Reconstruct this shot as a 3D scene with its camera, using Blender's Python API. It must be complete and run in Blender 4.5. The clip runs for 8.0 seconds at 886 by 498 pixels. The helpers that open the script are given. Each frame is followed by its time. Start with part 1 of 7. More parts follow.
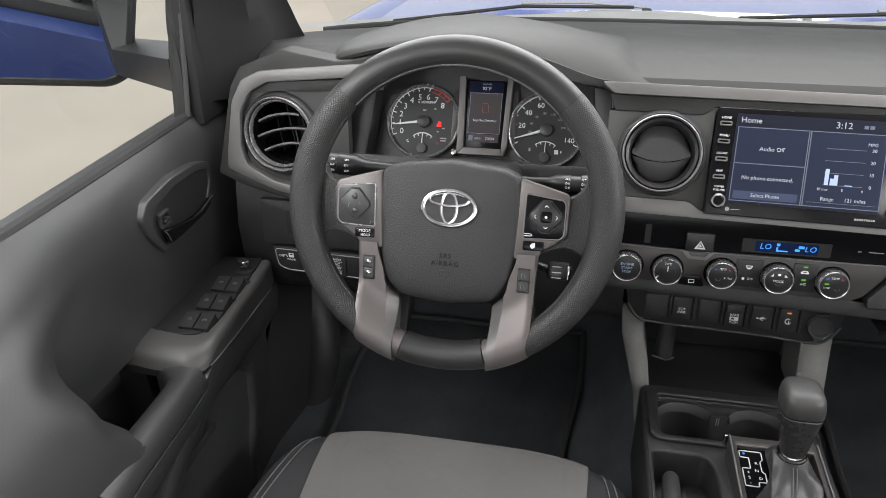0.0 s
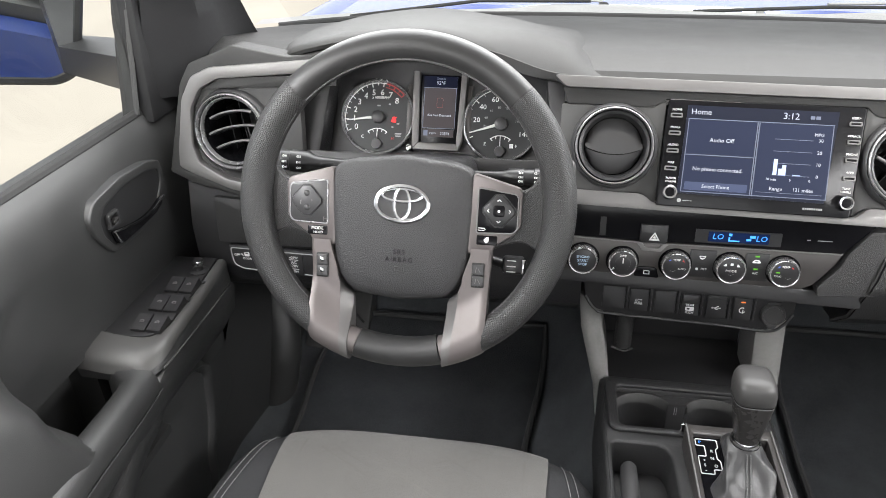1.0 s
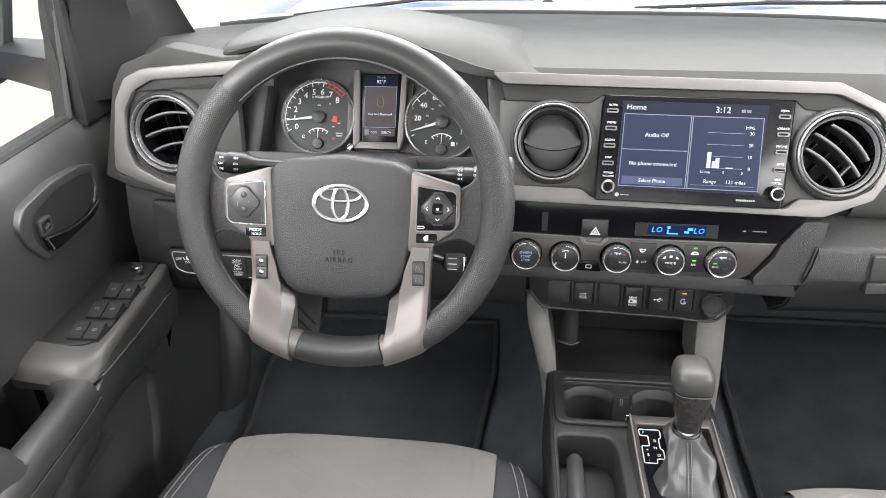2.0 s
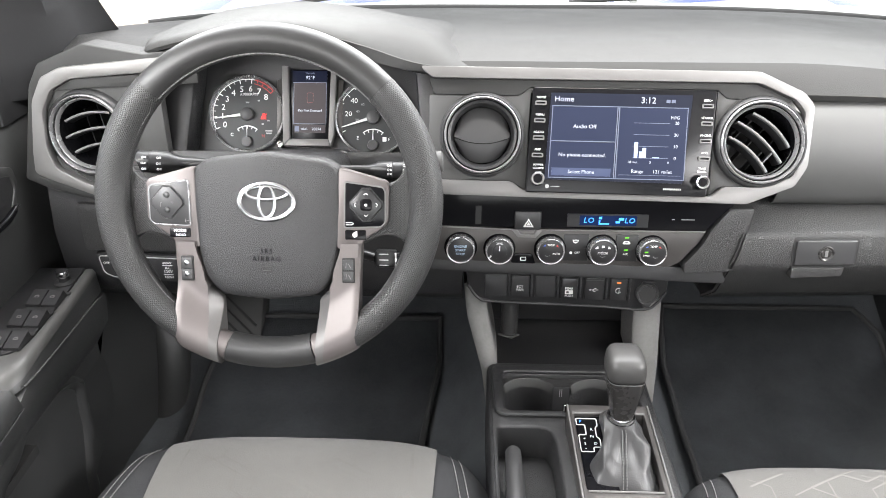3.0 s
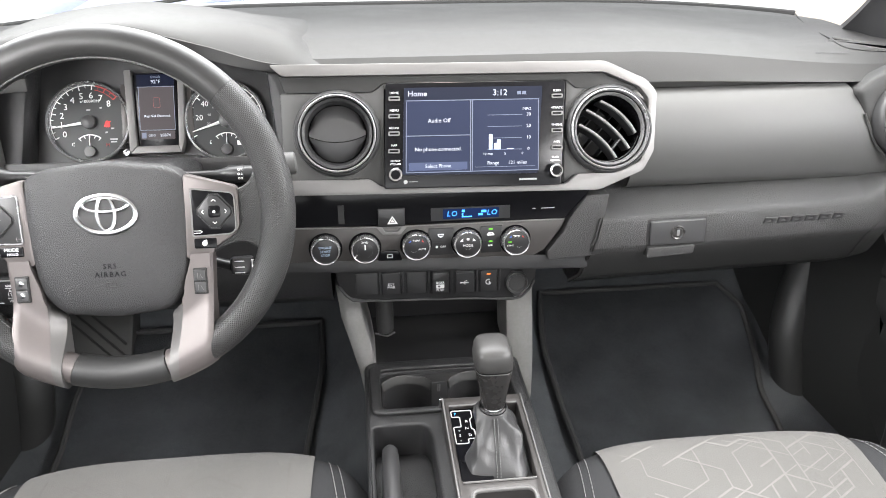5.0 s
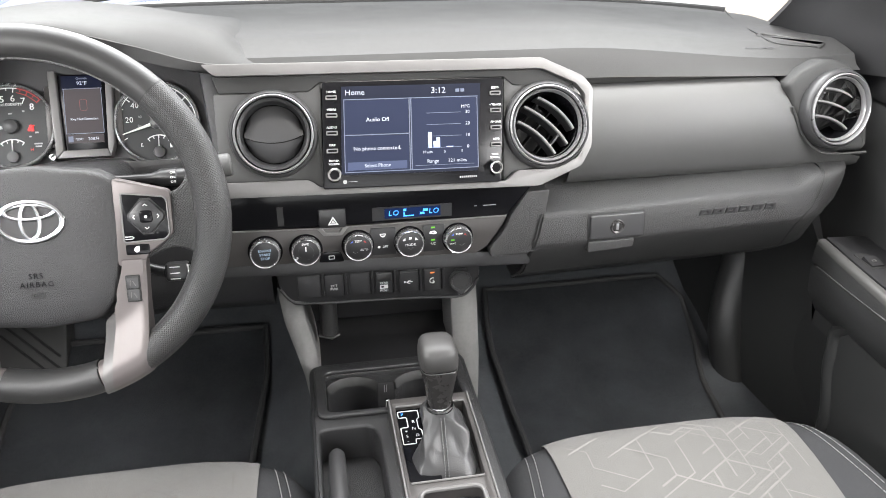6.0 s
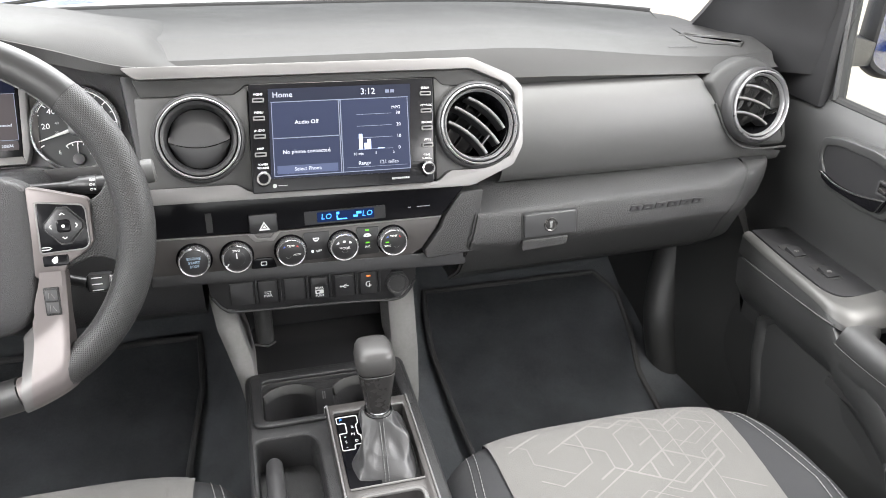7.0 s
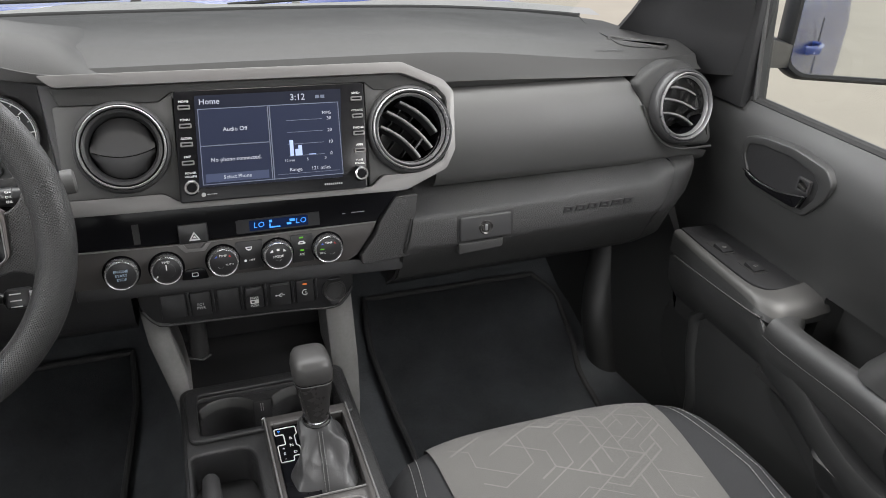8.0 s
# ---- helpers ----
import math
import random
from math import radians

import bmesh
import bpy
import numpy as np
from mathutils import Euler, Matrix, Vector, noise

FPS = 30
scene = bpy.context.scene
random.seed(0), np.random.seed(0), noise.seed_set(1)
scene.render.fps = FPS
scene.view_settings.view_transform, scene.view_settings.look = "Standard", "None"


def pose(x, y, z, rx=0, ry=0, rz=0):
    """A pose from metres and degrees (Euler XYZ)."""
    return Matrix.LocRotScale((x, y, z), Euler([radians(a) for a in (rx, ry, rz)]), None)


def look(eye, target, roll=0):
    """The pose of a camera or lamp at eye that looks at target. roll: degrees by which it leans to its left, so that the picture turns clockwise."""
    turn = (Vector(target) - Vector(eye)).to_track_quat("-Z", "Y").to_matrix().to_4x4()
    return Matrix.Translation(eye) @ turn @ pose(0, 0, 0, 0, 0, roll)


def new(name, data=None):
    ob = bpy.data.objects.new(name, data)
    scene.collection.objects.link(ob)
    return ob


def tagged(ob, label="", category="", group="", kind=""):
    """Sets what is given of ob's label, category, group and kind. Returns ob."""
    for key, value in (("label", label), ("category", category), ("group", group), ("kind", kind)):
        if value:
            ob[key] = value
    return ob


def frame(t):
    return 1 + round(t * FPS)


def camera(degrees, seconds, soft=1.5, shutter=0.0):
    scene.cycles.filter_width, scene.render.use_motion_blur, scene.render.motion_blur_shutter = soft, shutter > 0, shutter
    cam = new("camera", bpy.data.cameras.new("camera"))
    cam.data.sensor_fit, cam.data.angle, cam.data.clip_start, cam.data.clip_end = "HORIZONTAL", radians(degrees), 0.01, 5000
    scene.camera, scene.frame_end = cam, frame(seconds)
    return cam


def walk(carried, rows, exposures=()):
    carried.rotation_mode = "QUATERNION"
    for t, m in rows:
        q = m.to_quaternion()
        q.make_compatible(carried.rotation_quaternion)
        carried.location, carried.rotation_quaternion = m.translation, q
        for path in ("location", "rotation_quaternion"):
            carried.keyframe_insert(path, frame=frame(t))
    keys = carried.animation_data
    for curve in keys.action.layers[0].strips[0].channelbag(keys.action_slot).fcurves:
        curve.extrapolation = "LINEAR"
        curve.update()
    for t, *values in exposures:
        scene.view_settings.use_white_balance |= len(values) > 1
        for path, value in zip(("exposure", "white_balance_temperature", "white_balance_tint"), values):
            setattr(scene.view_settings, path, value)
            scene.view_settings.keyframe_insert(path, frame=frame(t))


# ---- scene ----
cam = camera(61.1, 8.0, soft=0.5)
PATH = [
    (0, (-0.268, -0.962, 1.682), (-0.635, 0.755, 0.724), -1.0),
    (0.5, (-0.26, -0.958, 1.682), (-0.591, 0.762, 0.717), -0.9),
    (1, (-0.25, -0.955, 1.679), (-0.538, 0.771, 0.711), -0.8),
    (1.5, (-0.238, -0.953, 1.679), (-0.478, 0.78, 0.709), -0.7),
    (3, (-0.197, -0.946, 1.673), (-0.264, 0.797, 0.694), -0.2),
    (3.5, (-0.181, -0.942, 1.671), (-0.185, 0.799, 0.685), -0.1),
    (4, (-0.166, -0.94, 1.669), (-0.105, 0.8, 0.685), 0.1),
    (4.5, (-0.154, -0.94, 1.669), (-0.026, 0.797, 0.686), 0.2),
    (6, (-0.14, -0.935, 1.666), (0.193, 0.774, 0.682), 1.1),
    (6.5, (-0.134, -0.933, 1.663), (0.274, 0.762, 0.683), 1.6),
    (7, (-0.129, -0.934, 1.661), (0.354, 0.746, 0.689), 1.9),
    (7.5, (-0.125, -0.937, 1.658), (0.435, 0.726, 0.698), 2.3),
    (8, (-0.118, -0.937, 1.657), (0.509, 0.708, 0.707), 2.6),
]
walk(cam, [(t, look(eye, target, roll)) for t, eye, target, roll in PATH],
     exposures=[(0.0, 1.06), (0.4, 1.56), (1.0, 1.70), (1.7, 1.92), (2.8, 2.19), (4.5, 2.24), (6.0, 2.09), (7.5, 2.20), (8.0, 1.06)])

# ---- light ----
world = bpy.data.worlds.new("sky")
scene.world = world
world.use_nodes = True
wn = world.node_tree.nodes
sky = wn.new("ShaderNodeTexSky")
sky.sky_type = 'NISHITA'
sky.sun_disc = False
sky.sun_elevation, sky.sun_rotation = radians(74), radians(205)
sky.air_density, sky.dust_density = 1.0, 3.0
soft_sky = wn.new("ShaderNodeMix")
soft_sky.data_type = 'RGBA'
soft_sky.inputs["Factor"].default_value = 0.75
soft_sky.inputs["B"].default_value = (11.3, 11.1, 11.3, 1)
world.node_tree.links.new(sky.outputs["Color"], soft_sky.inputs["A"])
world.node_tree.links.new(soft_sky.outputs["Result"], wn["Background"].inputs["Color"])
wn["Background"].inputs["Strength"].default_value = 0.062
sun_data = bpy.data.lights.new("sun", 'SUN')
sun_data.energy, sun_data.angle, sun_data.color = 0.95, radians(12), (1, 0.97, 0.92)
sun = new("sun", sun_data)
sun.matrix_world = look((0, 0, 10), (-1.2, 2.6, 0))


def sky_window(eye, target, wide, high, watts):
    """An added area lamp in a window's opening, standing in for sky light."""
    d = bpy.data.lights.new("window_fill_lamp", 'AREA')
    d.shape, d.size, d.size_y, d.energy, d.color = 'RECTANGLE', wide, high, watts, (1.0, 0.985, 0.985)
    new("window_fill_lamp", d).matrix_world = look(eye, target)


sky_window((-0.045, 0.10, 1.66), (-0.045, -0.34, 0.9), 1.44, 0.32, 5.0)
# added fill from the unseen rear window, lifting floor and console
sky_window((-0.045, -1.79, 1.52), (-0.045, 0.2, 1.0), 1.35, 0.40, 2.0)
sky_window((-0.79, -0.55, 1.62), (0.1, -0.25, 1.30), 0.66, 0.16, 2.3)
sky_window((0.70, -0.55, 1.62), (-0.5, -0.15, 1.30), 0.66, 0.16, 3.3)


# ---- mesh helpers ----
def thing(name, at=(0, 0, 0), label="", category="", group="", kind=""):
    ob = new(name)
    ob.empty_display_size = 0.05
    ob.location = at
    return tagged(ob, label, category, group, kind)


def part(name, bm, material, parent=None, label="", smooth=40, m=None):
    """Links a bmesh, given in world metres, as one mesh under a thing or a part."""
    if m is not None:
        bm.transform(m)
    bmesh.ops.recalc_face_normals(bm, faces=bm.faces[:])
    me = bpy.data.meshes.new(name)
    bm.to_mesh(me)
    bm.free()
    if smooth:
        me.polygons.foreach_set("use_smooth", [True] * len(me.polygons))
        me.set_sharp_from_angle(angle=radians(smooth))
    for mm in (material if isinstance(material, (list, tuple)) else [material]):
        me.materials.append(mm)
    ob = new(name, me)
    if parent is not None:
        ob.parent = parent
        if parent.parent is None:
            ob.matrix_parent_inverse = Matrix.Translation(-parent.location)
    if label:
        ob["label"] = label
    return ob


def plane_at(o, recline=0.0, turn=0.0):
    """A frame with u to the right, v up along a face that leans forward, n towards the driver's side of it."""
    a = radians(recline)
    m = Matrix(((1, 0, 0, 0), (0, math.sin(a), -math.cos(a), 0), (0, math.cos(a), math.sin(a), 0), (0, 0, 0, 1)))
    return Matrix.Translation(o) @ Matrix.Rotation(radians(turn), 4, 'Z') @ m


def bevel(bm, w, seg=2, angle=30):
    ed = [e for e in bm.edges if len(e.link_faces) == 2 and e.calc_face_angle(0) > radians(angle)]
    if ed and w > 0:
        bmesh.ops.bevel(bm, geom=ed, offset=w, segments=seg, affect='EDGES', profile=0.5, clamp_overlap=True)
    return bm


def box(x0, x1, y0, y1, z0, z1, w=0.0, seg=2):
    bm = bmesh.new()
    bmesh.ops.create_cube(bm, size=1)
    for v in bm.verts:
        v.co = Vector(((x0 + x1) / 2 + v.co.x * (x1 - x0), (y0 + y1) / 2 + v.co.y * (y1 - y0), (z0 + z1) / 2 + v.co.z * (z1 - z0)))
    return bevel(bm, w, seg)


def poly(pts, z0, z1, w=0.0, seg=2, holes=()):
    """A plate with a 2D outline, from z0 to z1, holes cut through."""
    bm = bmesh.new()
    loops = [list(pts)] + [list(h) for h in holes]
    if not holes:
        f = bm.faces.new([bm.verts.new((x, y, z0)) for x, y in pts])
        faces = [f]
    else:
        edges = []
        for lp in loops:
            vs = [bm.verts.new((x, y, z0)) for x, y in lp]
            edges += [bm.edges.new((vs[i], vs[(i + 1) % len(vs)])) for i in range(len(vs))]
        r = bmesh.ops.triangle_fill(bm, use_beauty=True, use_dissolve=True, edges=edges)
        faces = [g for g in r["geom"] if isinstance(g, bmesh.types.BMFace)]
    ext = bmesh.ops.extrude_face_region(bm, geom=faces)
    for v in [g for g in ext["geom"] if isinstance(g, bmesh.types.BMVert)]:
        v.co.z = z1
    bmesh.ops.recalc_face_normals(bm, faces=bm.faces[:])
    return bevel(bm, w, seg, 50)


def rrect(cx, cy, w, h, r, n=5):
    out = []
    for sx, sy, a in ((1, 1, 0), (-1, 1, 90), (-1, -1, 180), (1, -1, 270)):
        for i in range(n + 1):
            t = radians(a + 90 * i / n)
            out.append((cx + sx * (w / 2 - r) + r * math.cos(t), cy + sy * (h / 2 - r) + r * math.sin(t)))
    return out


def rounded(pts, r, n=4):
    """The outline pts with its corners rounded by about r."""
    out = []
    k = len(pts)
    for i in range(k):
        a, b, c = Vector(pts[i - 1]), Vector(pts[i]), Vector(pts[(i + 1) % k])
        u, w = (a - b), (c - b)
        d = min(r, u.length * 0.45, w.length * 0.45)
        p, q = b + u.normalized() * d, b + w.normalized() * d
        for j in range(n + 1):
            t = j / n
            out.append(tuple(p * (1 - t) ** 2 + b * 2 * t * (1 - t) + q * t * t))
    return out


def circle(cx, cy, r, n=32, a0=0):
    return [(cx + r * math.cos(radians(a0) + 2 * math.pi * i / n), cy + r * math.sin(radians(a0) + 2 * math.pi * i / n)) for i in range(n)]


def loft(rings, closed=True, caps=True):
    bm = bmesh.new()
    rows = [[bm.verts.new(p) for p in ring] for ring in rings]
    k = len(rows[0])
    for a, b in zip(rows, rows[1:]):
        for i in range(k if closed else k - 1):
            j = (i + 1) % k
            bm.faces.new((a[i], a[j], b[j], b[i]))
    if caps and closed:
        bm.faces.new(rows[0])
        bm.faces.new(rows[-1])
    return bm


def lathe(profile, n=40, start=0.0, sweep=360.0):
    """Turns (radius, height) pairs about z."""
    bm = bmesh.new()
    full = sweep >= 359.9
    cols = []
    for i in range(n if full else n + 1):
        a = radians(start + sweep * i / n)
        cols.append([bm.verts.new((r * math.cos(a), r * math.sin(a), h)) for r, h in profile])
    for i in range(n):
        a, b = cols[i], cols[(i + 1) % len(cols)]
        for j in range(len(profile) - 1):
            bm.faces.new((a[j], b[j], b[j + 1], a[j + 1]))
    bmesh.ops.remove_doubles(bm, verts=bm.verts[:], dist=1e-6)
    return bm


def sweep(path, radius, n=8, closed=False, flat=1.0, up=(0, 0, 1)):
    """A tube along a path; radius may be a function of 0..1."""
    pts = [Vector(p) for p in path]
    k = len(pts)
    rings = []
    upv = Vector(up)
    for i, p in enumerate(pts):
        a = pts[i - 1] if (i > 0 or closed) else p
        b = pts[(i + 1) % k] if (i < k - 1 or closed) else p
        d = (b - a).normalized()
        s = d.cross(upv)
        s = s.normalized() if s.length > 1e-5 else Vector((1, 0, 0))
        t = s.cross(d).normalized()
        r = radius(i / max(1, k - 1)) if callable(radius) else radius
        rings.append([p + s * (r * math.cos(2 * math.pi * j / n)) + t * (r * flat * math.sin(2 * math.pi * j / n)) for j in range(n)])
    if closed:
        rings.append(rings[0])
        bm = loft(rings, True, False)
        bmesh.ops.remove_doubles(bm, verts=bm.verts[:], dist=1e-7)
        return bm
    return loft(rings)


def smooth_path(pts, n=8):
    """A Catmull-Rom line through pts."""
    v = [Vector(p) for p in pts]
    v = [v[0] * 2 - v[1]] + v + [v[-1] * 2 - v[-2]]
    out = []
    for i in range(1, len(v) - 2):
        for j in range(n):
            t = j / n
            out.append(0.5 * ((2 * v[i]) + (v[i + 1] - v[i - 1]) * t + (2 * v[i - 1] - 5 * v[i] + 4 * v[i + 1] - v[i + 2]) * t * t
                              + (3 * v[i] - v[i - 1] - 3 * v[i + 1] + v[i + 2]) * t ** 3))
    out.append(v[-2])
    return out


def joined(*bms):
    out = bmesh.new()
    for b in bms:
        me = bpy.data.meshes.new("tmp")
        b.to_mesh(me)
        b.free()
        out.from_mesh(me)
        bpy.data.meshes.remove(me)
    return out


def text_bm(body, size, depth=0.0002, align='CENTER', space=1.0, shear=0.0):
    cu = bpy.data.curves.new("txt", 'FONT')
    cu.body, cu.size, cu.align_x, cu.align_y, cu.extrude = body, size, align, 'CENTER', depth
    cu.space_character, cu.shear, cu.resolution_u = space, shear, 2
    ob = bpy.data.objects.new("txt", cu)
    scene.collection.objects.link(ob)
    me = bpy.data.meshes.new_from_object(ob)
    bm = bmesh.new()
    bm.from_mesh(me)
    bpy.data.objects.remove(ob)
    bpy.data.meshes.remove(me)
    bpy.data.curves.remove(cu)
    return bm


def writing(name, body, size, m, material, parent, u=0, v=0, n=0.0006, align='CENTER', space=1.0, shear=0.0, rot=0.0):
    bm = text_bm(body, size, 0.00015, align, space, shear)
    return part(name, bm, material, parent, smooth=0, m=m @ Matrix.Translation((u, v, n)) @ Matrix.Rotation(radians(rot), 4, 'Z'))


# ---- materials ----
def nodes_of(name):
    m = bpy.data.materials.new(name)
    m.use_nodes = True
    nt = m.node_tree
    return m, nt, nt.nodes["Principled BSDF"]


def surface(name, color, rough=0.5, metal=0.0, grain=0.0, grain_scale=900.0, spot=0.15, spot_scale=9.0, kind="voronoi", spec=0.5, rough_var=0.08, coat=0.0, sheen=0.0):
    """A surface with fine relief (grain) and a slow change of tone and gloss (spot)."""
    m, nt, b = nodes_of(name)
    ln = nt.links.new
    tc = nt.nodes.new("ShaderNodeTexCoord")
    n1 = nt.nodes.new("ShaderNodeTexNoise")
    n1.inputs["Scale"].default_value, n1.inputs["Detail"].default_value = spot_scale, 5
    ln(tc.outputs["Object"], n1.inputs["Vector"])
    n2 = nt.nodes.new("ShaderNodeTexNoise")
    n2.inputs["Scale"].default_value, n2.inputs["Detail"].default_value = 180, 3
    ln(tc.outputs["Object"], n2.inputs["Vector"])
    mixn = nt.nodes.new("ShaderNodeMath")
    mixn.operation = 'MULTIPLY_ADD'
    mixn.inputs[1].default_value = 0.4
    ln(n2.outputs["Fac"], mixn.inputs[0])
    ln(n1.outputs["Fac"], mixn.inputs[2])
    cr = nt.nodes.new("ShaderNodeMapRange")
    cr.inputs["From Min"].default_value, cr.inputs["From Max"].default_value = 0.4, 1.0
    cr.inputs["To Min"].default_value, cr.inputs["To Max"].default_value = 1 - spot, 1 + spot
    ln(mixn.outputs[0], cr.inputs["Value"])
    mul = nt.nodes.new("ShaderNodeVectorMath")
    mul.operation = 'SCALE'
    mul.inputs[0].default_value = color[:3]
    ln(cr.outputs[0], mul.inputs["Scale"])
    ln(mul.outputs[0], b.inputs["Base Color"])
    rr = nt.nodes.new("ShaderNodeMapRange")
    rr.inputs["From Min"].default_value, rr.inputs["From Max"].default_value = 0.4, 1.0
    rr.inputs["To Min"].default_value, rr.inputs["To Max"].default_value = max(0.02, rough - rough_var), min(1, rough + rough_var)
    ln(mixn.outputs[0], rr.inputs["Value"])
    ln(rr.outputs[0], b.inputs["Roughness"])
    b.inputs["Metallic"].default_value = metal
    b.inputs["Specular IOR Level"].default_value = spec
    b.inputs["Coat Weight"].default_value = coat
    b.inputs["Sheen Weight"].default_value = sheen
    if grain > 0:
        if kind == "voronoi":
            g = nt.nodes.new("ShaderNodeTexVoronoi")
            g.feature = 'SMOOTH_F1'
            g.inputs["Smoothness"].default_value = 0.35
            out = g.outputs["Distance"]
        else:
            g = nt.nodes.new("ShaderNodeTexNoise")
            g.inputs["Detail"].default_value = 2
            out = g.outputs["Fac"]
        g.inputs["Scale"].default_value = grain_scale
        ln(tc.outputs["Object"], g.inputs["Vector"])
        bp = nt.nodes.new("ShaderNodeBump")
        bp.inputs["Strength"].default_value = grain
        bp.inputs["Distance"].default_value = 0.0022
        bp.invert = kind == "voronoi"
        ln(out, bp.inputs["Height"])
        ln(bp.outputs[0], b.inputs["Normal"])
    return m


def glow(name, color, strength):
    m, nt, b = nodes_of(name)
    b.inputs["Base Color"].default_value = (*[c * 0.3 for c in color], 1)
    b.inputs["Emission Color"].default_value = (*color, 1)
    b.inputs["Emission Strength"].default_value = strength
    b.inputs["Roughness"].default_value = 0.3
    b.inputs["Specular IOR Level"].default_value = 0.12
    return m


def clear_glass(name, tint, gloss=0.04):
    m, nt, b = nodes_of(name)
    nt.nodes.remove(b)
    tr = nt.nodes.new("ShaderNodeBsdfTransparent")
    tr.inputs["Color"].default_value = (*tint, 1)
    gl = nt.nodes.new("ShaderNodeBsdfGlossy")
    gl.inputs["Roughness"].default_value = 0.02
    mx = nt.nodes.new("ShaderNodeMixShader")
    mx.inputs[0].default_value = gloss
    nt.links.new(tr.outputs[0], mx.inputs[1])
    nt.links.new(gl.outputs[0], mx.inputs[2])
    nt.links.new(mx.outputs[0], nt.nodes["Material Output"].inputs["Surface"])
    return m


M_PAD = surface("soft_grey_dash_pad", (0.028, 0.028, 0.0275), 0.6, grain=0.16, grain_scale=1100, spot=0.08, spec=0.35)
M_BLACK = surface("grained_black_plastic", (0.021, 0.021, 0.022), 0.36, grain=0.20, grain_scale=1100, spot=0.15)
M_CHARCOAL = surface("grained_charcoal_plastic", (0.031, 0.031, 0.031), 0.38, grain=0.42, grain_scale=900, spot=0.12)
M_PANEL = surface("smooth_grey_panel", (0.058, 0.058, 0.057), 0.58, grain=0.08, grain_scale=1500, kind="noise", spot=0.06)
M_DOOR = surface("grained_door_plastic", (0.031, 0.0315, 0.0315), 0.43, grain=0.12, grain_scale=1300, spot=0.12, spec=0.7)
M_GLOSS = surface("piano_black", (0.006, 0.006, 0.007), 0.18, spot=0.1, rough_var=0.04, spec=0.16)
M_SATIN = surface("satin_silver_trim", (0.165, 0.161, 0.158), 0.5, metal=0.35, grain=0.05, grain_scale=2500, kind="noise", spot=0.06)
M_SPOKE = surface("warm_metallic_spoke", (0.135, 0.120, 0.117), 0.45, metal=0.4, spot=0.06)
M_HVAC = surface("brushed_dark_silver", (0.064, 0.060, 0.058), 0.4, metal=0.35, spot=0.08)
M_CHROME = surface("chrome", (0.56, 0.56, 0.57), 0.10, metal=1.0, spot=0.05, rough_var=0.04)
M_RING = surface("pale_satin_ring", (0.33, 0.33, 0.335), 0.30, metal=0.6, spot=0.05)
M_LEATHER = surface("black_leather", (0.024, 0.024, 0.024), 0.42, grain=0.05, grain_scale=1500, spot=0.12)



def perforated(name, color, rough, cells):
    """Leather pricked with a regular grid of small holes."""
    m = surface(name, color, rough, spot=0.1)
    nt = m.node_tree
    tc = nt.nodes.new("ShaderNodeTexCoord")
    mp = nt.nodes.new("ShaderNodeMapping")
    mp.inputs["Rotation"].default_value = (0, 0, radians(45))
    vo = nt.nodes.new("ShaderNodeTexVoronoi")
    vo.voronoi_dimensions = '2D'
    vo.inputs["Scale"].default_value, vo.inputs["Randomness"].default_value = cells, 0.1
    rp = nt.nodes.new("ShaderNodeMapRange")
    rp.inputs["From Min"].default_value, rp.inputs["From Max"].default_value = 0.15, 0.40
    bp = nt.nodes.new("ShaderNodeBump")
    bp.inputs["Strength"].default_value, bp.inputs["Distance"].default_value = 0.5, 0.0012
    nt.links.new(tc.outputs["UV"], mp.inputs["Vector"])
    nt.links.new(mp.outputs[0], vo.inputs["Vector"])
    nt.links.new(vo.outputs["Distance"], rp.inputs["Value"])
    nt.links.new(rp.outputs[0], bp.inputs["Height"])
    nt.links.new(bp.outputs[0], nt.nodes["Principled BSDF"].inputs["Normal"])
    # the pricked holes' dark depth is put into the leather's colour
    base = nt.nodes["Principled BSDF"].inputs["Base Color"]
    old = base.links[0].from_socket
    hole = nt.nodes.new("ShaderNodeMapRange")
    hole.inputs["From Min"].default_value, hole.inputs["From Max"].default_value = 0.22, 0.34
    hole.inputs["To Min"].default_value, hole.inputs["To Max"].default_value = 0.42, 1.0
    tone = nt.nodes.new("ShaderNodeVectorMath")
    tone.operation = 'SCALE'
    nt.links.new(vo.outputs["Distance"], hole.inputs["Value"])
    nt.links.new(old, tone.inputs[0])
    nt.links.new(hole.outputs[0], tone.inputs["Scale"])
    nt.links.new(tone.outputs[0], base)
    return m


M_PERF = perforated("perforated_leather", (0.031, 0.031, 0.031), 0.46, 470)
M_AIRBAG = surface("grained_airbag_cover", (0.028, 0.028, 0.029), 0.46, grain=0.32, grain_scale=1000, spot=0.1)
M_FABRIC = surface("light_grey_seat_cloth", (0.138, 0.135, 0.128), 0.9, grain=0.5, grain_scale=900, kind="noise", spot=0.07, spec=0.2, sheen=0.15)
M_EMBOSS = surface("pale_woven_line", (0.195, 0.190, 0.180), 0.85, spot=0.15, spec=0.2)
M_BOLSTER = surface("black_seat_cloth", (0.036, 0.037, 0.039), 0.7, grain=0.4, grain_scale=1300, kind="noise", spot=0.12, spec=0.3)
M_THREAD = surface("grey_thread", (0.26, 0.26, 0.255), 0.8)
M_DARKTHREAD = surface("dark_grey_thread", (0.13, 0.13, 0.13), 0.8)
M_CARPET = surface("black_carpet", (0.102, 0.109, 0.117), 0.95, grain=1.0, grain_scale=900, kind="noise", spot=0.25, spot_scale=14, spec=0.1, sheen=0.08)
